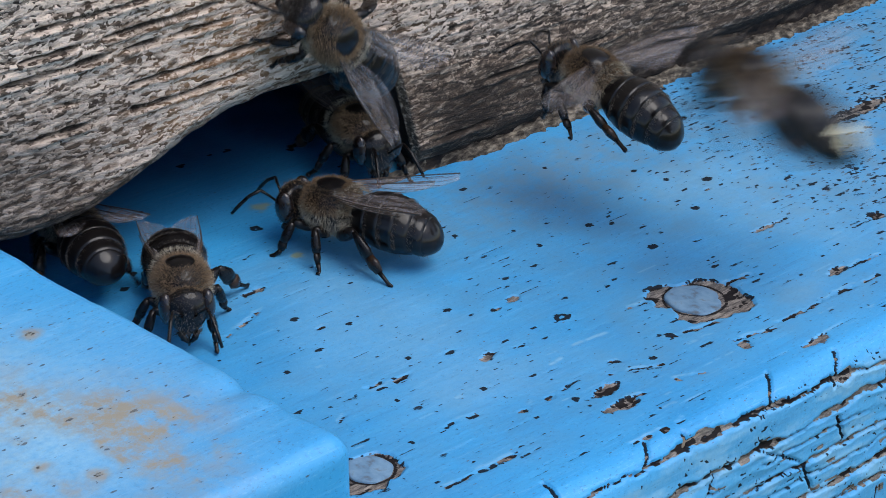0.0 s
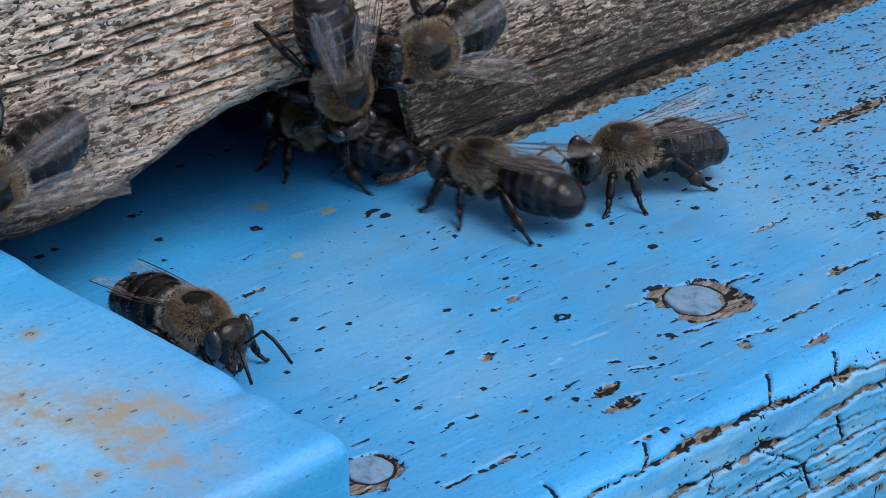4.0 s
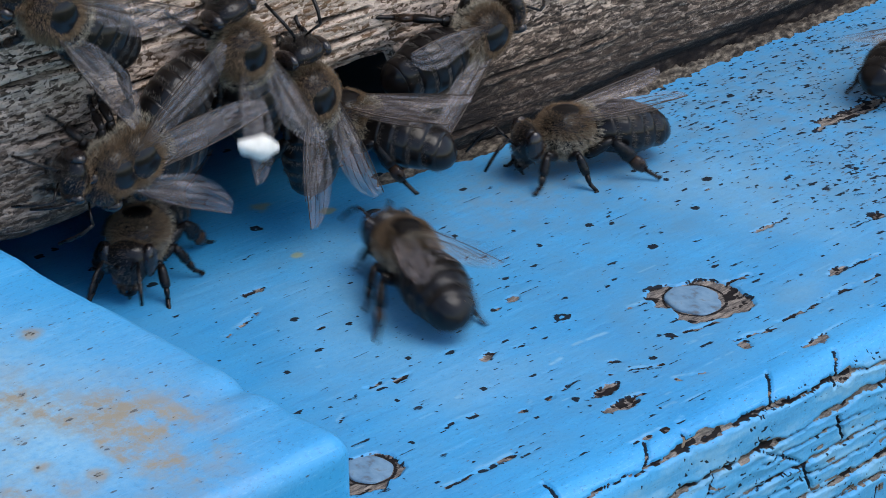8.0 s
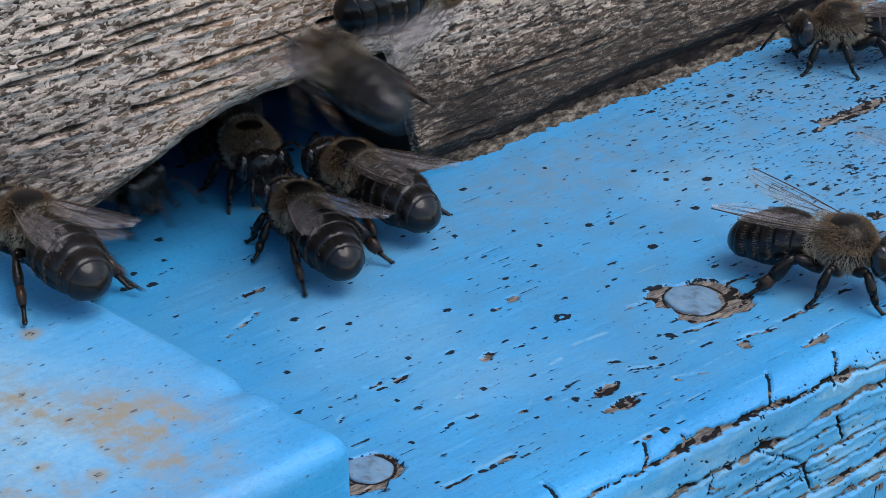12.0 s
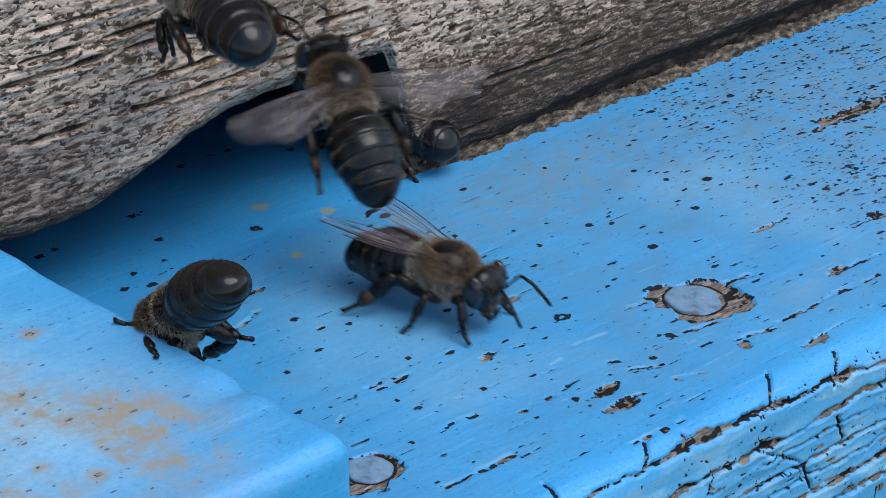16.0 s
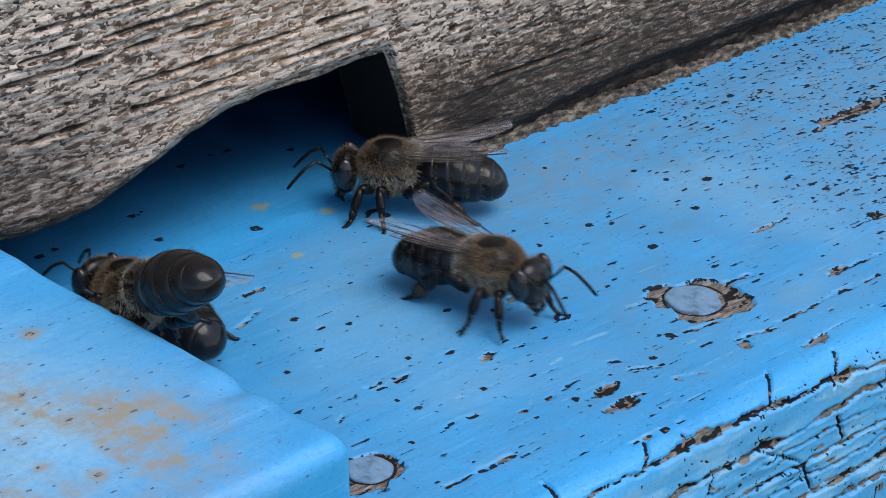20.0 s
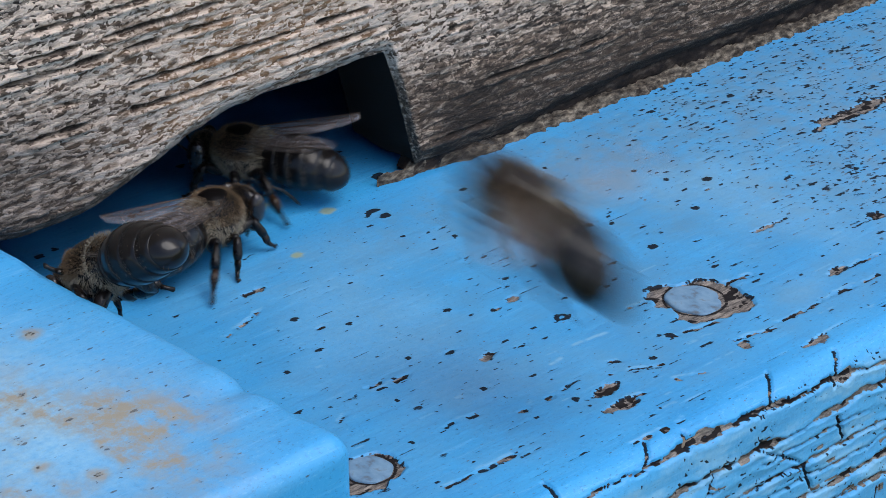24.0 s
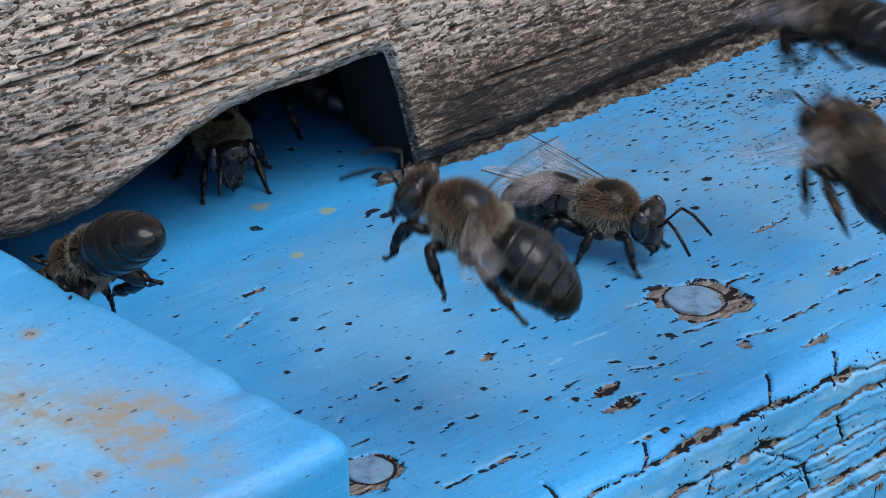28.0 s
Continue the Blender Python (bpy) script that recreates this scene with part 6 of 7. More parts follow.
    [(0.00, -75.0, -3.4, 102.0, -90, -60, 180, 1), (2.30, -75.0, -3.4, 102.0, -90, -60, 180, 1), (2.55, -30.4, -5.9, 58.4, -19, -27, 111, 2), (2.80, 14.2, -8.5, 14.8, 0, 27, 96, 2), (2.90, 10.5, -5.9, 12.4, -40, -3, 133, 2), (3.00, 6.9, -3.4, 10.0, -90, 2, 180, 1), (3.50, 2.9, -3.4, 10.4, -90, 11, 180, 1), (4.50, -6.1, -3.4, 14.9, -90, -6, -180, 1), (5.50, -10.9, -3.4, 16.6, -90, -5, 180, 1), (6.00, 2.3, -3.4, 13.4, -90, -55, 180, 1), (6.15, -3.1, -5.9, 19.7, -3, -46, 80, 2), (6.30, -7.9, -8.5, 25.8, 0, -1, 58, 2), (6.55, -41.4, -5.9, 63.9, -13, -46, 89, 2), (6.80, -75.0, -3.4, 102.0, -90, -60, 180, 2), (6.90, -75.0, -3.4, 102.0, -90, -60, 180, 1), (8.20, -75.0, -3.4, 102.0, -90, -60, 180, 1), (8.45, -29.8, -7.5, 57.8, -8, -20, 92, 2), (8.70, 15.4, -11.7, 13.5, 0, 49, 68, 2), (8.80, 16.8, -8.9, 11.6, 23, 66, 35, 2), (8.90, 18.1, -6.2, 9.6, -19, 86, -57, 2), (9.00, 19.5, -3.4, 7.6, -90, 68, 180, 1), (9.50, 14.1, -3.4, 7.8, -90, 15, 180, 1), (10.00, 12.0, -3.4, 4.7, -90, 61, 180, 1), (10.25, 9.8, -7.1, 3.8, -17, 43, -124, 1), (10.50, 7.7, -10.8, 3.4, 0, 0, -131, 0), (11.00, 4.4, -20.4, 3.4, 0, 0, -88, 0), (11.50, 7.8, -22.2, 3.4, 0, 0, -80, 0), (11.92, 10.0, -30.3, 3.4, 0, -3, -71, 0), (12.00, 10.0, -30.3, 3.4, 0, -3, -71, 0), (12.08, 10.0, -30.3, 3.4, 0, -3, -71, 0), (12.40, 18.0, -32.8, 3.4, 0, 0, -25, 0), (12.57, -13.0, -23.0, 36.3, 17, -33, 7, 2), (12.73, -44.0, -13.2, 69.1, 3, -69, 56, 2), (12.90, -75.0, -3.4, 102.0, -90, -60, 180, 2), (13.00, -75.0, -3.4, 102.0, -90, -60, 180, 1), (15.30, -75.0, -3.4, 102.0, -90, -60, 180, 1), (15.55, -46.2, -5.9, 63.6, -17, -42, 102, 2), (15.80, -17.5, -8.4, 25.2, 0, 2, 78, 2), (16.00, -24.1, -8.4, 23.1, 0, 2, 78, 2), (16.15, -18.7, -5.9, 20.3, -37, -31, 121, 2), (16.30, -13.3, -3.4, 17.5, -90, -22, 180, 1), (16.50, -10.5, -3.4, 15.9, -90, -15, 180, 1), (17.00, -19.9, -3.4, 14.6, -90, 11, 180, 1), (17.50, -28.1, -3.4, 7.3, -90, 29, 180, 1), (17.75, -28.5, 0.6, 5.3, -47, 5, 162, 1), (18.00, -30.7, 5.3, 3.4, 0, 3, 118, 0), (18.35, -29.0, 14.0, 3.4, 0, 0, 79, 0), (19.00, -70.0, 80.0, 3.4, 0, 0, 125, 0), (28.00, -70.0, 80.0, 3.4, 0, 0, 125, 0)],
    [(0.00, -48.0, -3.4, 102.0, 90, -78, 0, 1), (4.50, -48.0, -3.4, 102.0, 90, -78, 0, 1), (4.75, -24.0, -11.0, 56.0, 6, -44, 87, 2), (5.00, -0.1, -18.6, 10.0, 0, 1, 97, 2), (5.50, 7.6, -3.4, 3.4, 0, 0, 123, 0), (6.00, 1.9, 2.5, 3.4, 0, 0, 110, 0), (6.35, -5.0, 14.0, 3.4, 0, 0, 79, 0), (6.57, -19.3, 36.0, 3.4, 0, 0, 20, 0), (6.78, -33.7, 58.0, 3.4, 0, 0, -39, 0), (7.00, -48.0, 80.0, 3.4, 0, 0, -97, 0), (28.00, -48.0, 80.0, 3.4, 0, 0, -97, 0)],
    [(0.00, -21.0, -3.4, 102.0, 90, -62, 0, 1), (4.70, -21.0, -3.4, 102.0, 90, -62, 0, 1), (4.95, -10.8, -6.0, 56.9, 12, -18, 80, 2), (5.20, -0.6, -8.6, 11.7, 0, 50, 97, 2), (5.30, -0.7, -6.9, 10.5, -26, 26, 120, 2), (5.40, -0.9, -5.1, 9.3, -57, 13, 149, 2), (5.50, -1.1, -3.4, 8.1, -90, 17, 180, 1), (5.75, 0.4, 1.6, 5.7, -48, -6, 149, 1), (6.00, -2.8, -1.0, 4.7, -90, 44, 180, 1), (6.12, -4.0, 3.0, 5.5, -55, 20, 150, 1), (6.24, -5.0, 9.0, 4.2, -25, 5, 110, 0), (6.35, -5.0, 14.0, 3.4, 0, 0, 79, 0), (7.00, -26.0, 80.0, 3.4, 0, 0, 40, 0), (28.00, -26.0, 80.0, 3.4, 0, 0, 40, 0)],
    [(0.00, 6.0, -3.4, 102.0, -90, -71, 180, 1), (4.70, 6.0, -3.4, 102.0, -90, -71, 180, 1), (4.95, 14.5, -13.7, 56.9, -16, -29, 112, 2), (5.20, 23.0, -24.1, 11.7, 0, 25, 106, 2), (5.50, 35.2, -8.2, 3.4, 0, 0, 170, 0), (6.00, 32.5, -7.5, 3.4, 0, 5, 152, 0), (6.50, 29.2, -8.1, 3.4, 0, 0, 157, 0), (7.00, 19.1, -8.5, 3.4, 0, 0, 148, 0), (7.50, 15.7, -8.7, 3.4, 0, 0, 166, 0), (8.00, 10.6, -6.9, 3.4, 0, 0, 160, 0), (8.50, 9.5, -5.8, 3.4, 0, 0, 150, 0), (8.92, 5.7, -7.1, 3.4, 0, 0, 162, 0), (9.00, 5.7, -7.1, 3.4, 0, 0, 162, 0), (9.08, 5.7, -7.1, 3.4, 0, 0, 162, 0), (9.50, -0.2, -6.6, 3.4, 0, 0, 156, 0), (10.00, 0.8, -5.2, 3.4, 0, 0, 100, 0), (10.50, -3.3, -0.6, 3.4, 0, 0, 119, 0), (11.00, -6.5, 2.6, 3.4, 0, 1, 107, 0), (11.50, -6.0, 1.6, 3.4, 0, 0, 92, 0), (12.00, -6.9, -2.4, 3.4, 0, 0, 92, 0), (12.50, -4.1, -1.2, 3.4, 0, 0, 105, 0), (13.20, -2.2, 6.8, 3.4, 0, 0, 106, 0), (13.55, -5.0, 14.0, 3.4, 0, 0, 79, 0), (13.88, -4.5, 47.0, 3.4, 0, 0, 128, 0), (14.20, -4.0, 80.0, 3.4, 0, 0, 178, 0), (28.00, -4.0, 80.0, 3.4, 0, 0, 178, 0)],
    [(0.00, 33.0, -3.4, 102.0, -90, -66, 180, 1), (6.20, 33.0, -3.4, 102.0, -90, -66, 180, 1), (6.45, 14.7, -11.5, 58.0, -12, -43, 96, 2), (6.70, -3.6, -19.6, 14.0, 0, 2, 75, 2), (7.00, -0.7, -12.6, 12.0, 0, -2, 71, 2), (7.15, 1.7, -8.0, 9.8, -34, -37, 115, 2), (7.30, 4.2, -3.4, 7.6, -90, -29, -180, 1), (7.50, -6.1, -3.4, 7.7, -90, -47, 180, 1), (8.00, -12.7, -3.4, 10.4, -90, -84, 180, 1), (8.50, -13.7, -3.4, 11.3, -90, -22, -180, 1), (9.00, -16.5, -3.4, 11.1, -90, 4, 180, 1), (9.17, -13.7, 0.7, 8.5, -67, -26, 138, 1), (9.33, -11.0, 4.8, 6.0, -26, -28, 81, 1), (9.50, -8.3, 8.9, 3.4, 0, 0, 36, 0), (9.85, -8.3, 14.0, 3.4, 0, 0, 79, 0), (10.18, 4.9, 47.0, 3.4, 0, 0, 17, 0), (10.50, 18.0, 80.0, 3.4, 0, 0, -45, 0), (11.20, -6.0, 50.0, 3.4, 0, 0, -90, 0), (11.65, -8.0, 18.0, 3.4, 0, 0, -104, 0), (12.00, -9.7, 8.6, 3.4, 0, 0, -112, 0), (12.20, -9.9, 8.0, 3.4, 0, 0, -112, 0), (12.45, -9.0, 11.0, 3.4, 0, 0, -40, 0), (12.70, -6.0, 18.0, 3.4, 0, 0, 40, 0), (13.10, -2.0, 50.0, 3.4, 0, 0, 30, 0), (13.50, 18.0, 80.0, 3.4, 0, 0, -45, 0), (28.00, 18.0, 80.0, 3.4, 0, 0, -45, 0)],
    [(0.00, 60.0, -3.4, 102.0, 90, -65, 0, 1), (6.50, 60.0, -3.4, 102.0, 90, -65, 0, 1), (6.75, 26.9, -6.1, 60.1, 31, -36, 33, 2), (7.00, -6.2, -8.7, 18.1, 0, -1, 28, 2), (7.25, -2.7, -6.1, 14.1, 45, -7, 14, 2), (7.50, 0.8, -3.4, 10.0, 90, -1, 0, 1), (8.00, 1.3, -3.4, 11.8, 90, -17, 0, 1), (8.50, 1.5, -3.4, 11.9, 90, -14, 0, 1), (9.00, 1.5, -3.4, 11.9, 90, -14, 0, 1), (9.50, 1.4, -3.4, 12.0, 90, -15, 0, 1), (10.00, 1.2, -3.4, 12.1, 90, -16, 0, 1), (10.50, 0.2, -3.4, 14.3, 90, -15, 0, 1), (11.00, -1.5, -3.4, 17.8, 90, 1, 0, 1), (11.50, -2.2, -3.4, 14.9, 90, 6, 0, 1), (12.00, -2.6, -3.4, 17.1, 90, -7, 0, 1), (12.40, -0.0, -3.4, 20.5, 90, -15, 0, 1), (12.90, 60.0, -3.4, 102.0, 90, -65, 0, 2), (13.00, 60.0, -3.4, 102.0, 90, -65, 0, 1), (15.60, 60.0, -3.4, 102.0, 90, -65, 0, 1), (15.85, 19.9, -5.9, 58.9, 16, -40, 74, 2), (16.10, -20.2, -8.4, 15.9, 0, 5, 90, 2), (16.30, -21.1, -5.9, 14.2, -33, -31, 123, 2), (16.50, -21.9, -3.4, 12.5, -90, -32, 180, 1), (17.00, -37.4, -3.4, 8.9, -90, 4, 180, 1), (17.40, -37.1, -3.4, 8.9, -90, 2, 180, 1), (17.55, -33.5, -3.7, 6.7, -43, -13, 133, 1), (17.70, -30.0, -4.0, 4.5, 0, 11, 90, 0), (18.05, -30.0, 14.0, 3.4, 0, 0, 79, 0), (18.70, 40.0, 80.0, 3.4, 0, 0, 93, 0), (28.00, 40.0, 80.0, 3.4, 0, 0, 93, 0)],
    [(0.00, 87.0, -3.4, 102.0, 90, -72, 0, 1), (7.20, 87.0, -3.4, 102.0, 90, -72, 0, 1), (7.45, 31.2, -19.6, 57.0, 18, -45, 64, 2), (7.70, -24.6, -35.8, 12.1, 0, -6, 71, 2), (8.00, -12.6, -14.3, 3.4, 0, -3, 74, 0), (8.50, -16.0, -6.8, 3.4, 0, 0, 76, 0), (9.00, -20.3, -6.2, 3.4, 0, 0, 42, 0), (9.50, -21.3, -0.8, 3.4, 0, 0, 72, 0), (9.75, -23.4, -2.1, 5.7, -14, -44, 97, 0), (10.00, -25.5, -3.4, 8.0, -90, -62, 180, 1), (10.50, -23.9, -3.4, 13.0, -90, -67, 180, 1), (10.80, -30.2, -3.4, 16.4, -90, -35, -180, 1), (11.00, -37.4, -3.4, 18.4, -90, -24, 180, 1), (11.50, -41.9, -3.4, 16.4, -90, -1, -180, 1), (11.65, -35.9, -3.7, 10.5, -42, -15, 132, 1), (11.80, -30.0, -4.0, 4.5, 0, 11, 90, 0), (12.15, -30.0, 14.0, 3.4, 0, 0, 79, 0), (12.37, 0.7, 36.0, 3.4, 0, 0, 129, 0), (12.58, 31.3, 58.0, 3.4, 0, 0, 180, 0), (12.80, 62.0, 80.0, 3.4, 0, 0, -130, 0), (28.00, 62.0, 80.0, 3.4, 0, 0, -130, 0)],
    [(0.00, -63.0, -3.4, 122.0, -90, -61, 180, 1), (7.80, -63.0, -3.4, 122.0, -90, -61, 180, 1), (8.05, -37.3, -18.9, 67.1, -19, -49, 104, 2), (8.30, -11.6, -34.3, 12.1, 0, -12, 78, 2), (8.50, 0.4, -14.5, 7.1, 0, -14, 91, 2), (8.80, 1.5, -0.5, 3.4, 0, 0, 111, 0), (9.15, -5.0, 14.0, 3.4, 0, 0, 79, 0), (9.80, -61.0, 97.0, 3.4, 0, 0, 8, 0), (28.00, -61.0, 97.0, 3.4, 0, 0, 8, 0)],
    [(0.00, -36.0, -3.4, 122.0, -90, -80, 180, 1), (4.40, -36.0, -3.4, 122.0, -90, -80, 180, 1), (5.10, -15.9, -3.4, 15.1, -90, -3, 180, 1), (6.00, -16.3, -3.4, 16.1, -90, -3, 180, 1), (6.60, -17.0, -3.4, 15.4, -90, -4, 180, 1), (7.10, -23.1, -3.4, 13.1, -90, 20, 180, 1), (8.00, -26.0, -3.4, 13.0, -90, 31, 180, 1), (8.80, -27.5, -3.4, 9.1, -90, 27, 180, 1), (9.60, -28.2, -3.4, 8.6, -90, 22, 180, 1), (9.90, -32.0, -3.4, 60.0, -90, -35, 180, 2), (10.10, -36.0, -3.4, 122.0, -90, -80, 180, 2), (10.20, -36.0, -3.4, 122.0, -90, -80, 180, 1), (13.60, -36.0, -3.4, 122.0, -90, -80, 180, 1), (13.85, -23.0, -3.4, 68.9, -90, -8, 180, 1), (14.10, -9.9, -3.4, 15.9, -90, 63, 180, 1), (14.50, -12.1, -3.4, 12.3, -90, 56, -180, 1), (15.00, -17.3, -3.4, 8.5, -90, 46, 180, 1), (15.25, -17.9, 1.7, 6.0, -43, 16, -166, 1), (15.50, -17.8, 6.8, 3.4, 0, 0, -164, 0), (15.68, -17.8, 10.4, 3.4, 0, 0, 137, 0), (15.85, -17.8, 14.0, 3.4, 0, 0, 79, 0), (16.50, -39.0, 97.0, 3.4, 0, 0, 145, 0), (28.00, -39.0, 97.0, 3.4, 0, 0, 145, 0)],
    [(0.00, -9.0, -3.4, 122.0, 90, -59, 0, 1), (4.60, -9.0, -3.4, 122.0, 90, -59, 0, 1), (4.95, -7.0, -3.4, 60.0, -90, -85, 180, 2), (5.12, -6.0, -3.0, 28.0, -90, -40, 180, 2), (5.30, -5.8, -2.6, 8.4, -90, 6, 180, 1), (6.00, -5.7, -2.6, 8.9, -90, 11, 180, 1), (6.50, -6.0, -2.6, 8.6, -90, 10, 180, 1), (6.70, -6.5, -3.0, 28.0, -90, -40, 180, 2), (6.90, -8.0, -3.4, 70.0, -90, -85, 180, 2), (7.10, -9.0, -3.4, 122.0, 90, -59, 0, 2), (7.20, -9.0, -3.4, 122.0, 90, -59, 0, 1), (13.70, -9.0, -3.4, 122.0, 90, -59, 0, 1), (13.95, -1.2, -6.5, 65.8, 11, -21, 82, 2), (14.20, 6.6, -9.5, 9.6, 0, 45, 104, 2), (14.35, 5.3, -6.5, 7.2, -43, 19, 139, 2), (14.50, 4.1, -3.4, 4.9, -90, 23, 180, 1), (15.00, -2.3, -3.4, 7.1, -90, -13, 180, 1), (15.25, -0.3, 0.8, 5.2, -42, -20, 144, 1), (15.50, 1.7, 5.0, 3.4, 0, 0, 115, 0), (16.00, 0.8, 4.9, 3.4, 0, 0, 102, 0), (16.30, -0.6, 8.1, 3.4, 0, 0, 103, 0), (16.65, -5.0, 14.0, 3.4, 0, 0, 79, 0), (16.87, -9.0, 41.7, 3.4, 0, 0, 27, 0), (17.08, -13.0, 69.3, 3.4, 0, 0, -25, 0), (17.30, -17.0, 97.0, 3.4, 0, 0, -77, 0), (28.00, -17.0, 97.0, 3.4, 0, 0, -77, 0)],
    [(0.00, 18.0, -3.4, 122.0, 90, -89, 0, 1), (16.80, 18.0, -3.4, 122.0, 90, -89, 0, 1), (17.30, 0.9, -43.9, 18.2, 0, -24, 71, 2), (17.50, -0.3, -42.9, 16.3, 0, -25, 63, 2), (17.80, 2.7, -44.8, 25.1, 0, -13, 65, 2), (18.05, 10.3, -24.1, 73.6, 8, -51, 71, 2), (18.30, 18.0, -3.4, 122.0, 90, -89, 0, 2), (18.40, 18.0, -3.4, 122.0, 90, -89, 0, 1), (20.20, 18.0, -3.4, 122.0, 90, -89, 0, 1), (20.45, 1.9, -19.2, 69.1, 6, -52, 77, 2), (20.70, -14.2, -35.1, 16.2, 0, -15, 73, 2), (21.00, -0.5, -7.4, 10.6, 0, -32, 87, 2), (21.30, -3.3, -3.4, 12.9, 90, -86, 0, 1), (21.50, -3.7, -3.4, 14.6, 90, -71, 0, 1), (22.20, -2.8, -3.4, 19.6, 90, -72, 0, 1), (22.70, 18.0, -3.4, 122.0, 90, -89, 0, 2), (22.80, 18.0, -3.4, 122.0, 90, -89, 0, 1), (24.10, 18.0, -3.4, 122.0, 90, -89, 0, 1), (24.35, -7.2, -5.9, 74.1, 2, -44, 86, 2), (24.60, -32.4, -8.4, 26.1, 0, 1, 86, 2), (24.70, -29.7, -8.4, 20.0, 0, -8, 88, 2), (24.92, -21.9, -4.8, 3.4, 0, -4, 77, 0), (25.00, -21.9, -4.8, 3.4, 0, -4, 77, 0), (25.08, -21.9, -4.8, 3.4, 0, -4, 77, 0), (25.20, -24.6, -7.9, 3.4, 0, 0, 69, 0), (25.40, -24.7, -5.0, 3.4, 0, 0, 90, 0), (25.60, -17.0, 3.2, 3.4, 0, 0, 18, 0), (26.00, -17.0, 4.7, 3.4, 0, 0, 15, 0), (26.30, -6.6, 10.4, 3.4, 0, 0, 29, 0), (26.65, -6.6, 14.0, 3.4, 0, 0, 79, 0), (27.30, 5.0, 97.0, 3.4, 0, 0, 60, 0), (28.00, 5.0, 97.0, 3.4, 0, 0, 60, 0)],
    [(0.00, 45.0, -3.4, 122.0, -90, -59, 180, 1), (17.20, 45.0, -3.4, 122.0, -90, -59, 180, 1), (17.45, 4.9, -25.5, 67.0, -17, -45, 99, 2), (17.70, -35.1, -47.6, 12.0, 0, -2, 71, 2), (17.92, -25.7, -26.5, 3.4, 0, -5, 80, 0), (18.00, -25.7, -26.5, 3.4, 0, -5, 80, 0), (18.08, -25.7, -26.5, 3.4, 0, -5, 80, 0), (18.50, -20.5, -5.6, 3.4, 0, 0, 91, 0), (19.00, -17.9, 13.7, 3.4, 0, 0, 153, 0), (19.30, -12.8, 14.2, 3.4, 0, 0, 100, 0), (19.65, -12.8, 14.0, 3.4, 0, 0, 79, 0), (19.98, 7.1, 55.5, 3.4, 0, 0, 138, 0), (20.30, 27.0, 97.0, 3.4, 0, 0, -162, 0), (28.00, 27.0, 97.0, 3.4, 0, 0, -162, 0)],
    [(0.00, 72.0, -3.4, 122.0, 90, -83, 0, 1), (17.20, 72.0, -3.4, 122.0, 90, -83, 0, 1), (17.45, 36.8, -16.7, 67.1, 12, -49, 69, 2), (17.70, 1.6, -30.0, 12.1, 0, -11, 68, 2), (17.92, 17.4, -8.7, 3.4, 0, -1, 62, 0), (18.00, 17.4, -8.7, 3.4, 0, -1, 62, 0), (18.08, 17.4, -8.7, 3.4, 0, -1, 62, 0), (18.25, 17.2, -8.8, 3.4, 0, 0, 107, 0), (18.50, 15.6, -10.0, 3.4, 0, 0, 161, 0), (18.92, 7.9, -4.6, 3.4, 0, 0, 143, 0), (19.00, 7.9, -4.6, 3.4, 0, 0, 143, 0), (19.08, 7.9, -4.6, 3.4, 0, 0, 143, 0), (19.50, -0.4, -3.6, 3.4, 0, 0, 130, 0), (20.00, -3.5, -3.4, 3.4, 0, 0, 134, 0), (20.50, -8.7, -2.6, 3.4, 0, 0, 143, 0), (21.00, -10.7, -1.5, 3.4, 0, 0, 108, 0), (21.50, -10.1, 3.8, 3.4, 0, 0, 103, 0), (22.20, -6.2, 11.9, 3.4, 0, 0, 87, 0), (22.55, -6.2, 14.0, 3.4, 0, 0, 79, 0), (22.88, 21.4, 55.5, 3.4, 0, 0, 27, 0), (23.20, 49.0, 97.0, 3.4, 0, 0, -25, 0), (28.00, 49.0, 97.0, 3.4, 0, 0, -25, 0)],
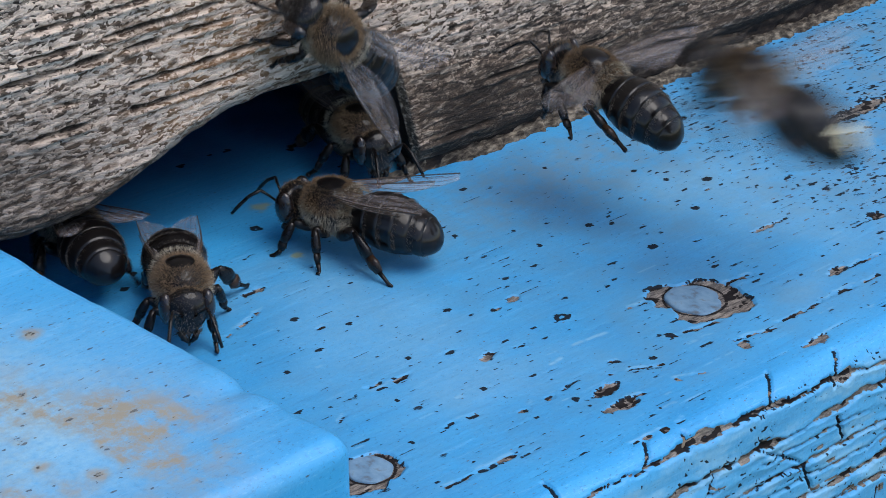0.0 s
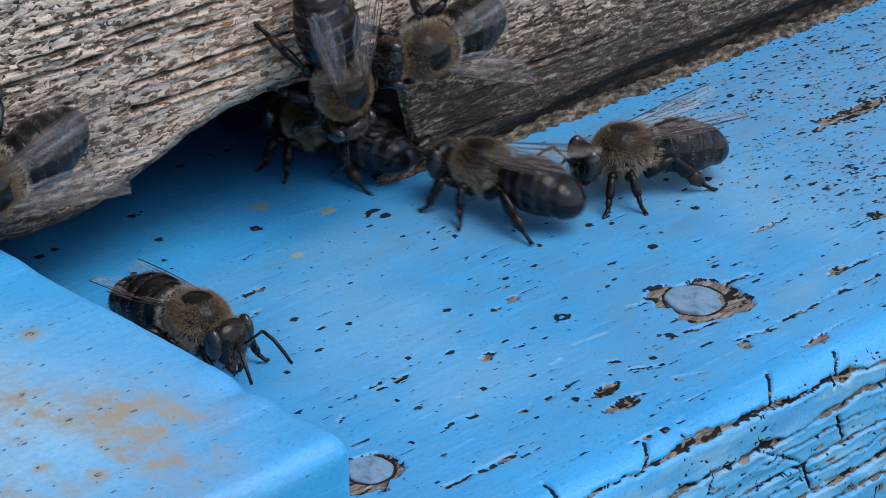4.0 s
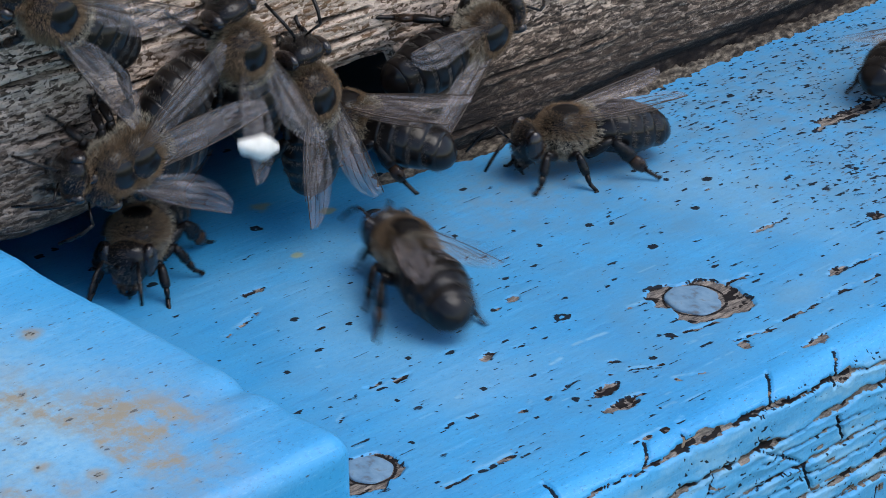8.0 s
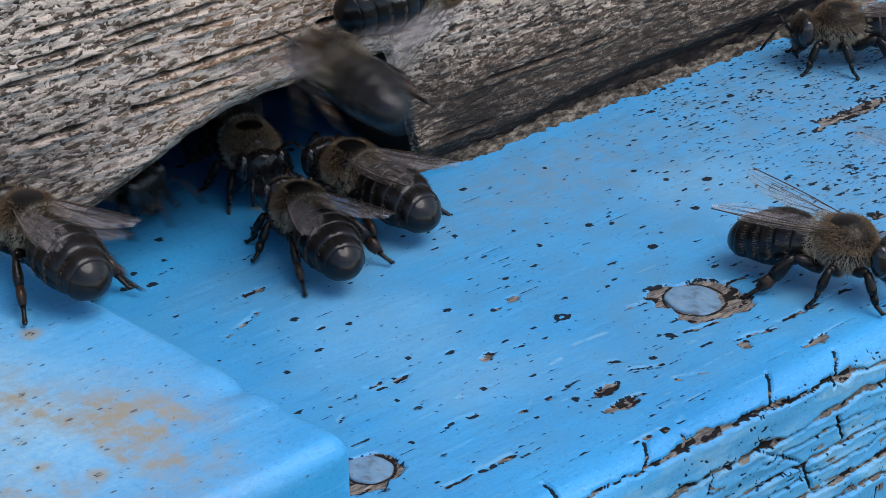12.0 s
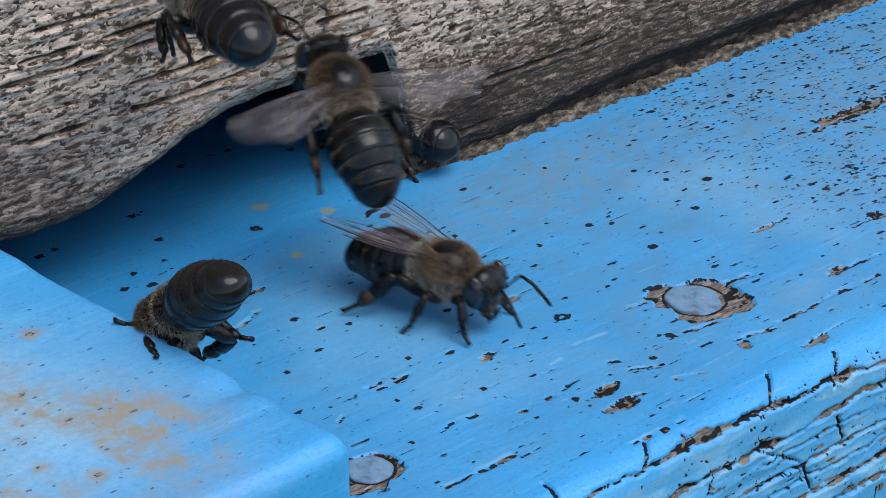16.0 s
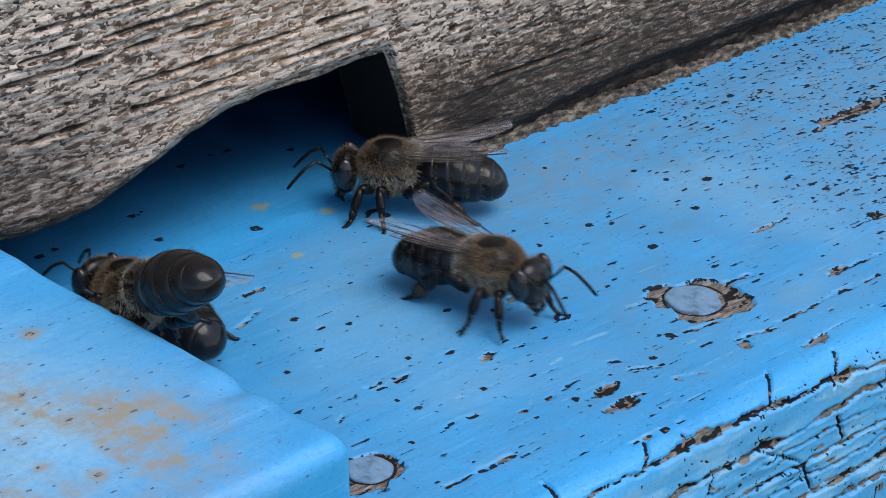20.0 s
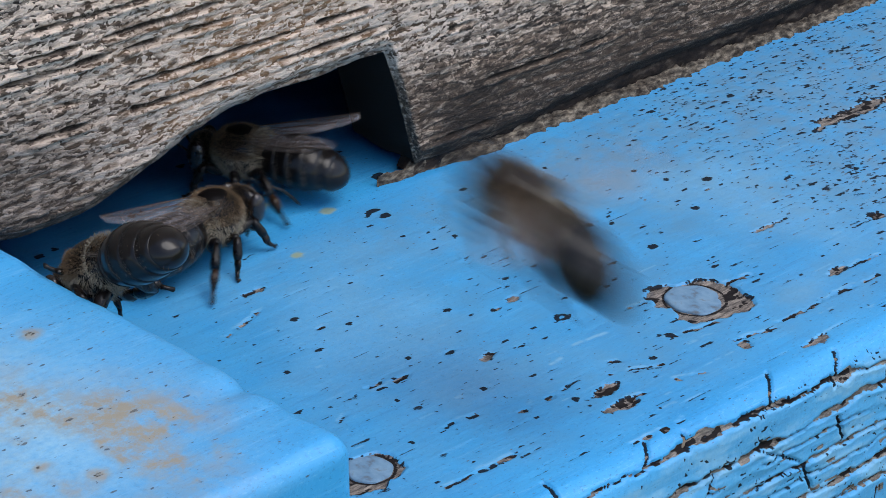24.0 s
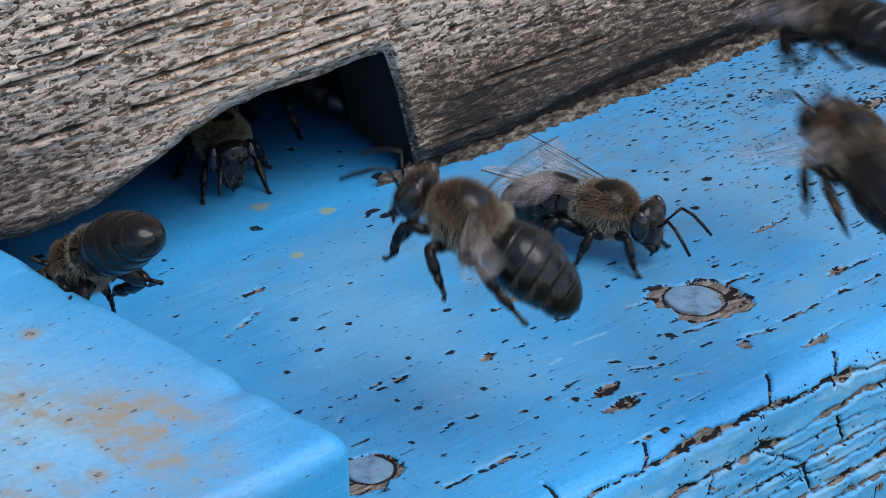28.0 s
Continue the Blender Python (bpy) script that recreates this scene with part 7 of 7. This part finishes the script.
    [(0.00, 99.0, -3.4, 122.0, 90, -61, 0, 1), (17.70, 99.0, -3.4, 122.0, 90, -61, 0, 1), (17.95, 47.4, -13.8, 70.0, 18, -46, 76, 2), (18.20, -4.2, -24.1, 18.1, 0, -6, 101, 2), (18.50, -7.8, -11.9, 18.1, 0, -6, 118, 2), (18.75, -15.8, -8.4, 24.3, 0, 7, 94, 2), (19.00, 41.6, -5.9, 73.2, 18, -39, 74, 2), (19.25, 99.0, -3.4, 122.0, 90, -61, 0, 2), (19.35, 99.0, -3.4, 122.0, 90, -61, 0, 1), (23.30, 99.0, -3.4, 122.0, 90, -61, 0, 1), (23.55, 37.6, -34.2, 70.0, 23, -40, 62, 2), (23.80, -23.9, -65.0, 18.0, 0, 1, 77, 2), (23.90, -17.0, -50.7, 16.0, 0, -1, 82, 2), (24.00, -15.8, -30.0, 13.4, 0, -28, 102, 2), (24.10, -22.7, -8.5, 23.6, 0, 2, 61, 2), (24.20, -27.8, -8.5, 34.9, 0, 1, 57, 2), (24.45, 35.6, -5.9, 78.4, 27, -37, 49, 2), (24.70, 99.0, -3.4, 122.0, 90, -61, 0, 2), (24.80, 99.0, -3.4, 122.0, 90, -61, 0, 1), (26.20, 99.0, -3.4, 122.0, 90, -61, 0, 1), (26.70, -22.7, -24.8, 10.2, 0, -18, 56, 2), (26.92, -5.8, 1.7, 3.4, 0, 0, 53, 0), (27.00, -5.8, 1.7, 3.4, 0, 0, 53, 0), (27.08, -5.8, 1.7, 3.4, 0, 0, 53, 0), (27.40, -0.5, 10.7, 3.4, 0, 0, 57, 0), (27.75, -5.0, 21.0, 3.4, 0, 0, 79, 0), (28.00, -5.0, 22.0, 3.4, 0, 0, 79, 0)],
    [(0.00, -75.0, -3.4, 142.0, -90, -75, 180, 1), (18.30, -75.0, -3.4, 142.0, -90, -75, 180, 1), (18.55, -52.0, -29.5, 78.1, -10, -53, 97, 2), (18.80, -29.1, -55.7, 14.2, 0, -16, 82, 2), (19.00, -17.0, -38.5, 7.2, 0, -31, 103, 2), (19.25, -34.6, -35.7, 14.0, 0, 0, 88, 2), (19.50, -28.8, -8.6, 3.4, 0, 0, 89, 0), (20.00, -29.3, -6.7, 3.4, 0, 0, 97, 0), (20.50, -29.4, 4.7, 3.4, 0, 0, 110, 0), (20.85, -29.4, 14.0, 3.4, 0, 0, 79, 0), (21.07, -42.9, 47.3, 3.4, 0, 0, 136, 0), (21.28, -56.5, 80.7, 3.4, 0, 0, -167, 0), (21.50, -70.0, 114.0, 3.4, 0, 0, -110, 0), (28.00, -70.0, 114.0, 3.4, 0, 0, -110, 0)],
    [(0.00, -48.0, -3.4, 142.0, -90, -64, 180, 1), (23.80, -48.0, -3.4, 142.0, -90, -64, 180, 1), (24.05, -48.0, -12.1, 86.1, -14, -58, 86, 2), (24.30, -47.9, -20.9, 30.2, 0, -23, 51, 2), (24.50, -47.1, -23.9, 30.2, 0, -25, 52, 2), (24.70, -48.5, -19.4, 30.2, 0, -20, 57, 2), (24.95, -48.2, -11.4, 86.1, -14, -56, 89, 2), (25.20, -48.0, -3.4, 142.0, -90, -64, 180, 2), (25.30, -48.0, -3.4, 142.0, -90, -64, 180, 1), (26.75, -48.0, -3.4, 142.0, -90, -64, 180, 1), (27.00, -41.4, -33.3, 80.0, -17, -46, 105, 2), (27.25, -34.8, -63.1, 18.1, 0, -6, 84, 2), (27.50, -30.2, -38.7, 14.2, 0, -24, 106, 2), (27.75, -21.4, -29.1, 10.2, 0, -24, 111, 2), (28.00, -20.2, -29.6, 14.1, 0, -27, 120, 2)],
    [(0.00, -21.0, -3.4, 142.0, 90, -68, 0, 1), (24.10, -21.0, -3.4, 142.0, 90, -68, 0, 1), (24.35, -5.2, -19.0, 80.0, 16, -39, 71, 2), (24.60, 10.6, -34.7, 17.9, 0, 7, 82, 2), (24.70, 10.6, -24.5, 17.9, 0, 7, 82, 2), (25.00, -12.5, -8.4, 20.7, 0, 3, 79, 2), (25.20, -18.3, -8.4, 27.3, 0, 6, 77, 2), (25.45, -19.6, -5.9, 84.6, 18, -39, 67, 2), (25.70, -21.0, -3.4, 142.0, 90, -68, 0, 2), (25.80, -21.0, -3.4, 142.0, 90, -68, 0, 1), (27.20, -21.0, -3.4, 142.0, 90, -68, 0, 1), (27.45, -16.2, -30.8, 80.1, 23, -48, 54, 2), (27.70, -11.4, -58.1, 18.2, 0, -15, 62, 2), (28.00, -2.5, -42.9, 18.1, 0, -7, 69, 2)],
    [(0.00, 6.0, -3.4, 142.0, 90, -69, 0, 1), (24.30, 6.0, -3.4, 142.0, 90, -69, 0, 1), (24.55, -8.3, -31.1, 78.0, 16, -43, 71, 2), (24.80, -22.5, -58.7, 14.0, 0, 0, 84, 2), (24.90, -20.0, -44.5, 12.1, 0, -6, 94, 2), (25.00, -23.5, -40.8, 11.2, 0, -29, 97, 2), (25.10, -22.5, -21.3, 12.1, 0, -12, 81, 2), (25.20, -29.6, -8.4, 21.2, 0, -2, 70, 2), (25.30, -36.4, -8.5, 34.5, 0, 6, 63, 2), (25.55, -15.2, -5.9, 88.2, 21, -38, 58, 2), (25.80, 6.0, -3.4, 142.0, 90, -69, 0, 2), (25.90, 6.0, -3.4, 142.0, 90, -69, 0, 1), (27.20, 6.0, -3.4, 142.0, 90, -69, 0, 1), (27.45, 15.1, -16.6, 80.0, 18, -44, 66, 2), (27.70, 24.2, -29.7, 18.0, 0, -4, 77, 2), (28.00, 13.4, -27.7, 18.0, 0, 5, 83, 2)],
    [(0.00, 33.0, -3.4, 142.0, -90, -63, 180, 1), (25.55, 33.0, -3.4, 142.0, -90, -63, 180, 1), (25.80, 18.8, -5.9, 80.0, -19, -41, 111, 2), (26.05, 4.7, -8.4, 18.0, 0, 2, 95, 2), (26.20, -11.7, -8.4, 14.6, 0, 6, 84, 2), (26.40, -33.4, -8.4, 21.8, 0, 10, 70, 2), (26.55, -43.6, -8.5, 28.7, 0, 10, 68, 2), (26.80, -5.3, -5.9, 85.3, -11, -40, 92, 2), (27.05, 33.0, -3.4, 142.0, -90, -63, 180, 2), (27.15, 33.0, -3.4, 142.0, -90, -63, 180, 1), (28.00, 33.0, -3.4, 142.0, -90, -63, 180, 1)],
    [(0.00, 60.0, -3.4, 142.0, -90, -75, 180, 1), (25.75, 60.0, -3.4, 142.0, -90, -75, 180, 1), (26.00, 22.3, -26.4, 80.1, -7, -55, 87, 2), (26.25, -15.5, -49.3, 18.2, 0, -19, 68, 2), (26.50, -5.1, -22.4, 14.5, 0, -50, 94, 2), (26.80, -1.4, -8.5, 17.5, 0, 7, 62, 2), (26.87, -0.5, -6.8, 15.2, 30, 32, 28, 2), (26.93, 0.4, -5.1, 12.9, 46, 67, -2, 2), (27.00, 1.3, -3.4, 10.6, -90, 72, -180, 1), (27.50, -4.5, -3.4, 7.2, -90, 12, 180, 1), (27.75, -1.9, 2.8, 5.3, -48, -13, 140, 1), (28.00, 0.8, 16.0, 3.4, 0, 0, 94, 0)],
)
SPREAD = {0: (9, 6, 4), 1: (15, 8, 6), 2: (78, 5, 0), 3: (-5, -19, 2), 4: (7, -7, 2)}   # wing opening, lift and droop by footing


def gait(bee, rows, number):
    """Keys the legs (steps while it walks, trailing in flight) and the wings (folded, half open, beating)."""
    legs = [c for c in bee.children if c.name.split(".")[0] == "leg"]
    wings = [c for c in bee.children if c.name.split(".")[0] in ("fore_wing", "hind_wing")]
    times = []   # (t, footing, phase, walking)
    phase = number * 0.9
    for a, b in zip(rows, rows[1:]):
        span, gone = b[0] - a[0], math.dist(a[1:4], b[1:4])
        flying = 2 in (a[7], b[7])
        turn = max(abs((a[6] - b[6] + 180) % 360 - 180), 0) / 57.3 * 3
        stride = gone + turn
        n = 1
        if not flying and stride > 1.0 and span < 2.2:
            n = max(2, min(40, int(span / 0.084)))
        if flying and span < 1.2:
            for j, f in enumerate(range(frame(a[0]), frame(b[0]))):
                q = min(1, max(0, ((f - 1) / FPS - a[0]) / span))
                times.append(((f - 1) / FPS, 2 if j or a[7] == 2 else a[7], phase + stride * q / 2.6 * math.pi, False))
            n = 0
        for j in range(n):
            q = j / n
            times.append((a[0] + span * q, 2 if flying and (j or a[7] == 2) else a[7], phase + stride * q / 2.6 * 2 * math.pi / 2, (not flying) and n > 1))
        phase += stride / 2.6 * math.pi
    times.append((rows[-1][0], rows[-1][7], phase, False))
    used, keys = set(), []
    for e in times:
        f = frame(e[0])
        if f not in used:
            used.add(f)
            keys.append(e)
    for i, l in enumerate(legs):
        side = 1 if l.location.y > 0 else -1
        pair = 0 if l.location.x > 0.0023 else (1 if l.location.x > 0.001 else 2)
        off = math.pi * ((pair + (side > 0)) % 2)
        here = l.location.copy()
        out = []
        for t, foot, ph, on in keys:
            if foot == 2:
                m = Euler((radians(-22 * side), radians((25, 38, 30)[pair]), radians((-30, -18, -8)[pair] * side)))
            elif foot == 3 and pair < 2 and side > 0:
                m = Euler((radians((100, 20)[pair]), radians((-45, 16)[pair]), radians((10, 24)[pair])))
            elif foot == 3 and pair == 2:
                m = Euler((radians(-20 * side), radians(-140), 0))
            else:
                s = math.sin(ph + off) if on else 0.25 * math.sin(number + off)
                m = Euler((radians(7 * side * max(0, math.cos(ph + off)) if on else 0), 0, radians(-19 * s * side)))
            out.append((t, Matrix.LocRotScale(here, m, None)))
        walk(l, out)
    for w in wings:
        side = 1 if w.location.y > 0 else -1
        fore = w.name.startswith("fore")
        here = w.location.copy()
        out = []
        for j, (t, foot, ph, on) in enumerate(keys):
            a, lift, droop = SPREAD[foot]
            a += (number * 7 % 9) * (1 if foot < 2 else 0)
            if not fore:
                a = a * 0.9 + 3
            beat = (0, 82, 0, -82)[(frame(t) + 3) % 4] + 6 if foot == 2 else 0
            out.append((t, Matrix.LocRotScale(here, Euler((radians(side * (beat + 3)), radians(lift), radians(-a * side))), None)))
        walk(w, out)


WAXPATH = ((0.0, -20.0, 60.0, 1.2, 0, 0, 0), (7.3, -20.0, 60.0, 1.2, 0, 0, 0), (7.7, -18.0, 16.0, 3.0, 20, 0, 40), (8.0, -19.3, -6.0, 10.9, 90, 20, 0), (8.5, -13.9, -4.6, 15.9, 90, -70, 0), (9.0, -19.1, -4.6, 16.9, 90, -80, 0), (9.5, -22.9, -4.6, 14.0, 90, -75, 0), (9.9, -24.0, -4.0, 4.5, 60, 0, 60), (10.3, -22.0, 14.0, 2.5, 30, 0, 60), (11.2, -30.0, 60.0, 1.2, 0, 0, 0), (28.0, -30.0, 60.0, 1.2, 0, 0, 0))


def wax_flake():
    """A white crumb that a bee carries out and in again."""
    lump = lambda v: [v[0] * (1 + 0.18 * math.sin(5 * v[1] + 2 * v[2])), v[1] * (1 + 0.2 * math.sin(4 * v[0])), v[2] * (1 + 0.2 * math.sin(3 * v[0] + 1))]
    return tagged(new("wax_flake", ball("wax_flake", (0, 0, 0), (1.75, 0.8, 0.65), WAX, 14, 10, lump)), "small white crumb of wax carried by a bee", "wax flake")


def motions():
    walk(FLAKE, [(r[0], pose(r[1] * MM, r[2] * MM, r[3] * MM, r[4], r[5], r[6])) for r in WAXPATH])
    for number, (bee, rows) in enumerate(zip(BEES, FLIGHTS)):
        walk(bee, [(r[0], pose(r[1] * MM, r[2] * MM, r[3] * MM, r[4], r[5], r[6])) for r in rows])
        gait(bee, rows, number)


NAILS = ((2.32, -26.0, 0.97), (-27.7, -27.4, 0.72))
CROSS = ((-1.3, 0.2, 2.5, 0.75), (3.9, -0.7, 2.4, 0.45), (-13.4, -0.3, 1.8, 0.5), (-21.1, 0.4, 1.5, 0.1), (-10.4, -1.0, 1.3, 0.4), (-4.4, -4.8, 2.8, -1.5), (3.4, -5.6, 2.2, -0.4), (8.6, -3.6, 1.6, 0.4), (-8.4, -5.2, 1.2, 0.6), (0.2, -8.0, 2.4, -0.5))
landing_board()
for place in NAILS:
    nail(*place)
side_cleat()
front_wall()
hive_shell()
fibre_seam()
propolis_seam()

first = honeybee()
BEES = [first] + [copy_thing(first, Matrix.Identity(4)) for k in range(len(FLIGHTS) - 1)]
sizes = random.Random(3)
for b in BEES:
    b.scale = [sizes.uniform(0.955, 1.03)] * 3
marked = BEES[3]
tagged(marked, "dark honeybee with a cream patch on its abdomen tip")
for c in marked.children:
    if c.name.startswith("abdomen"):
        verts, faces = [], []
        for i, u in enumerate(np.linspace(0.74, 0.985, 12)):
            x, zc, w, up, dn = abdomen_ring(u, 0.10)
            for j in range(7):
                an = math.pi / 2 + (j - 3) / 3 * (0.62 - 0.25 * (i % 4 == 2)) * (1.0 if i < 8 else 0.7)
                verts.append((x, w * math.cos(an), zc + up * math.sin(an)))
        faces = [(i * 7 + j, i * 7 + j + 1, (i + 1) * 7 + j + 1, (i + 1) * 7 + j) for i in range(11) for j in range(6) if not (i in (3, 4) and j in (0, 1)) and not (i == 2 and j == 5)]
        part("cream_patch", mesh_from("cream_patch", verts, faces, MARK), c, "cream powder patch")
FLAKE = wax_flake()
motions()
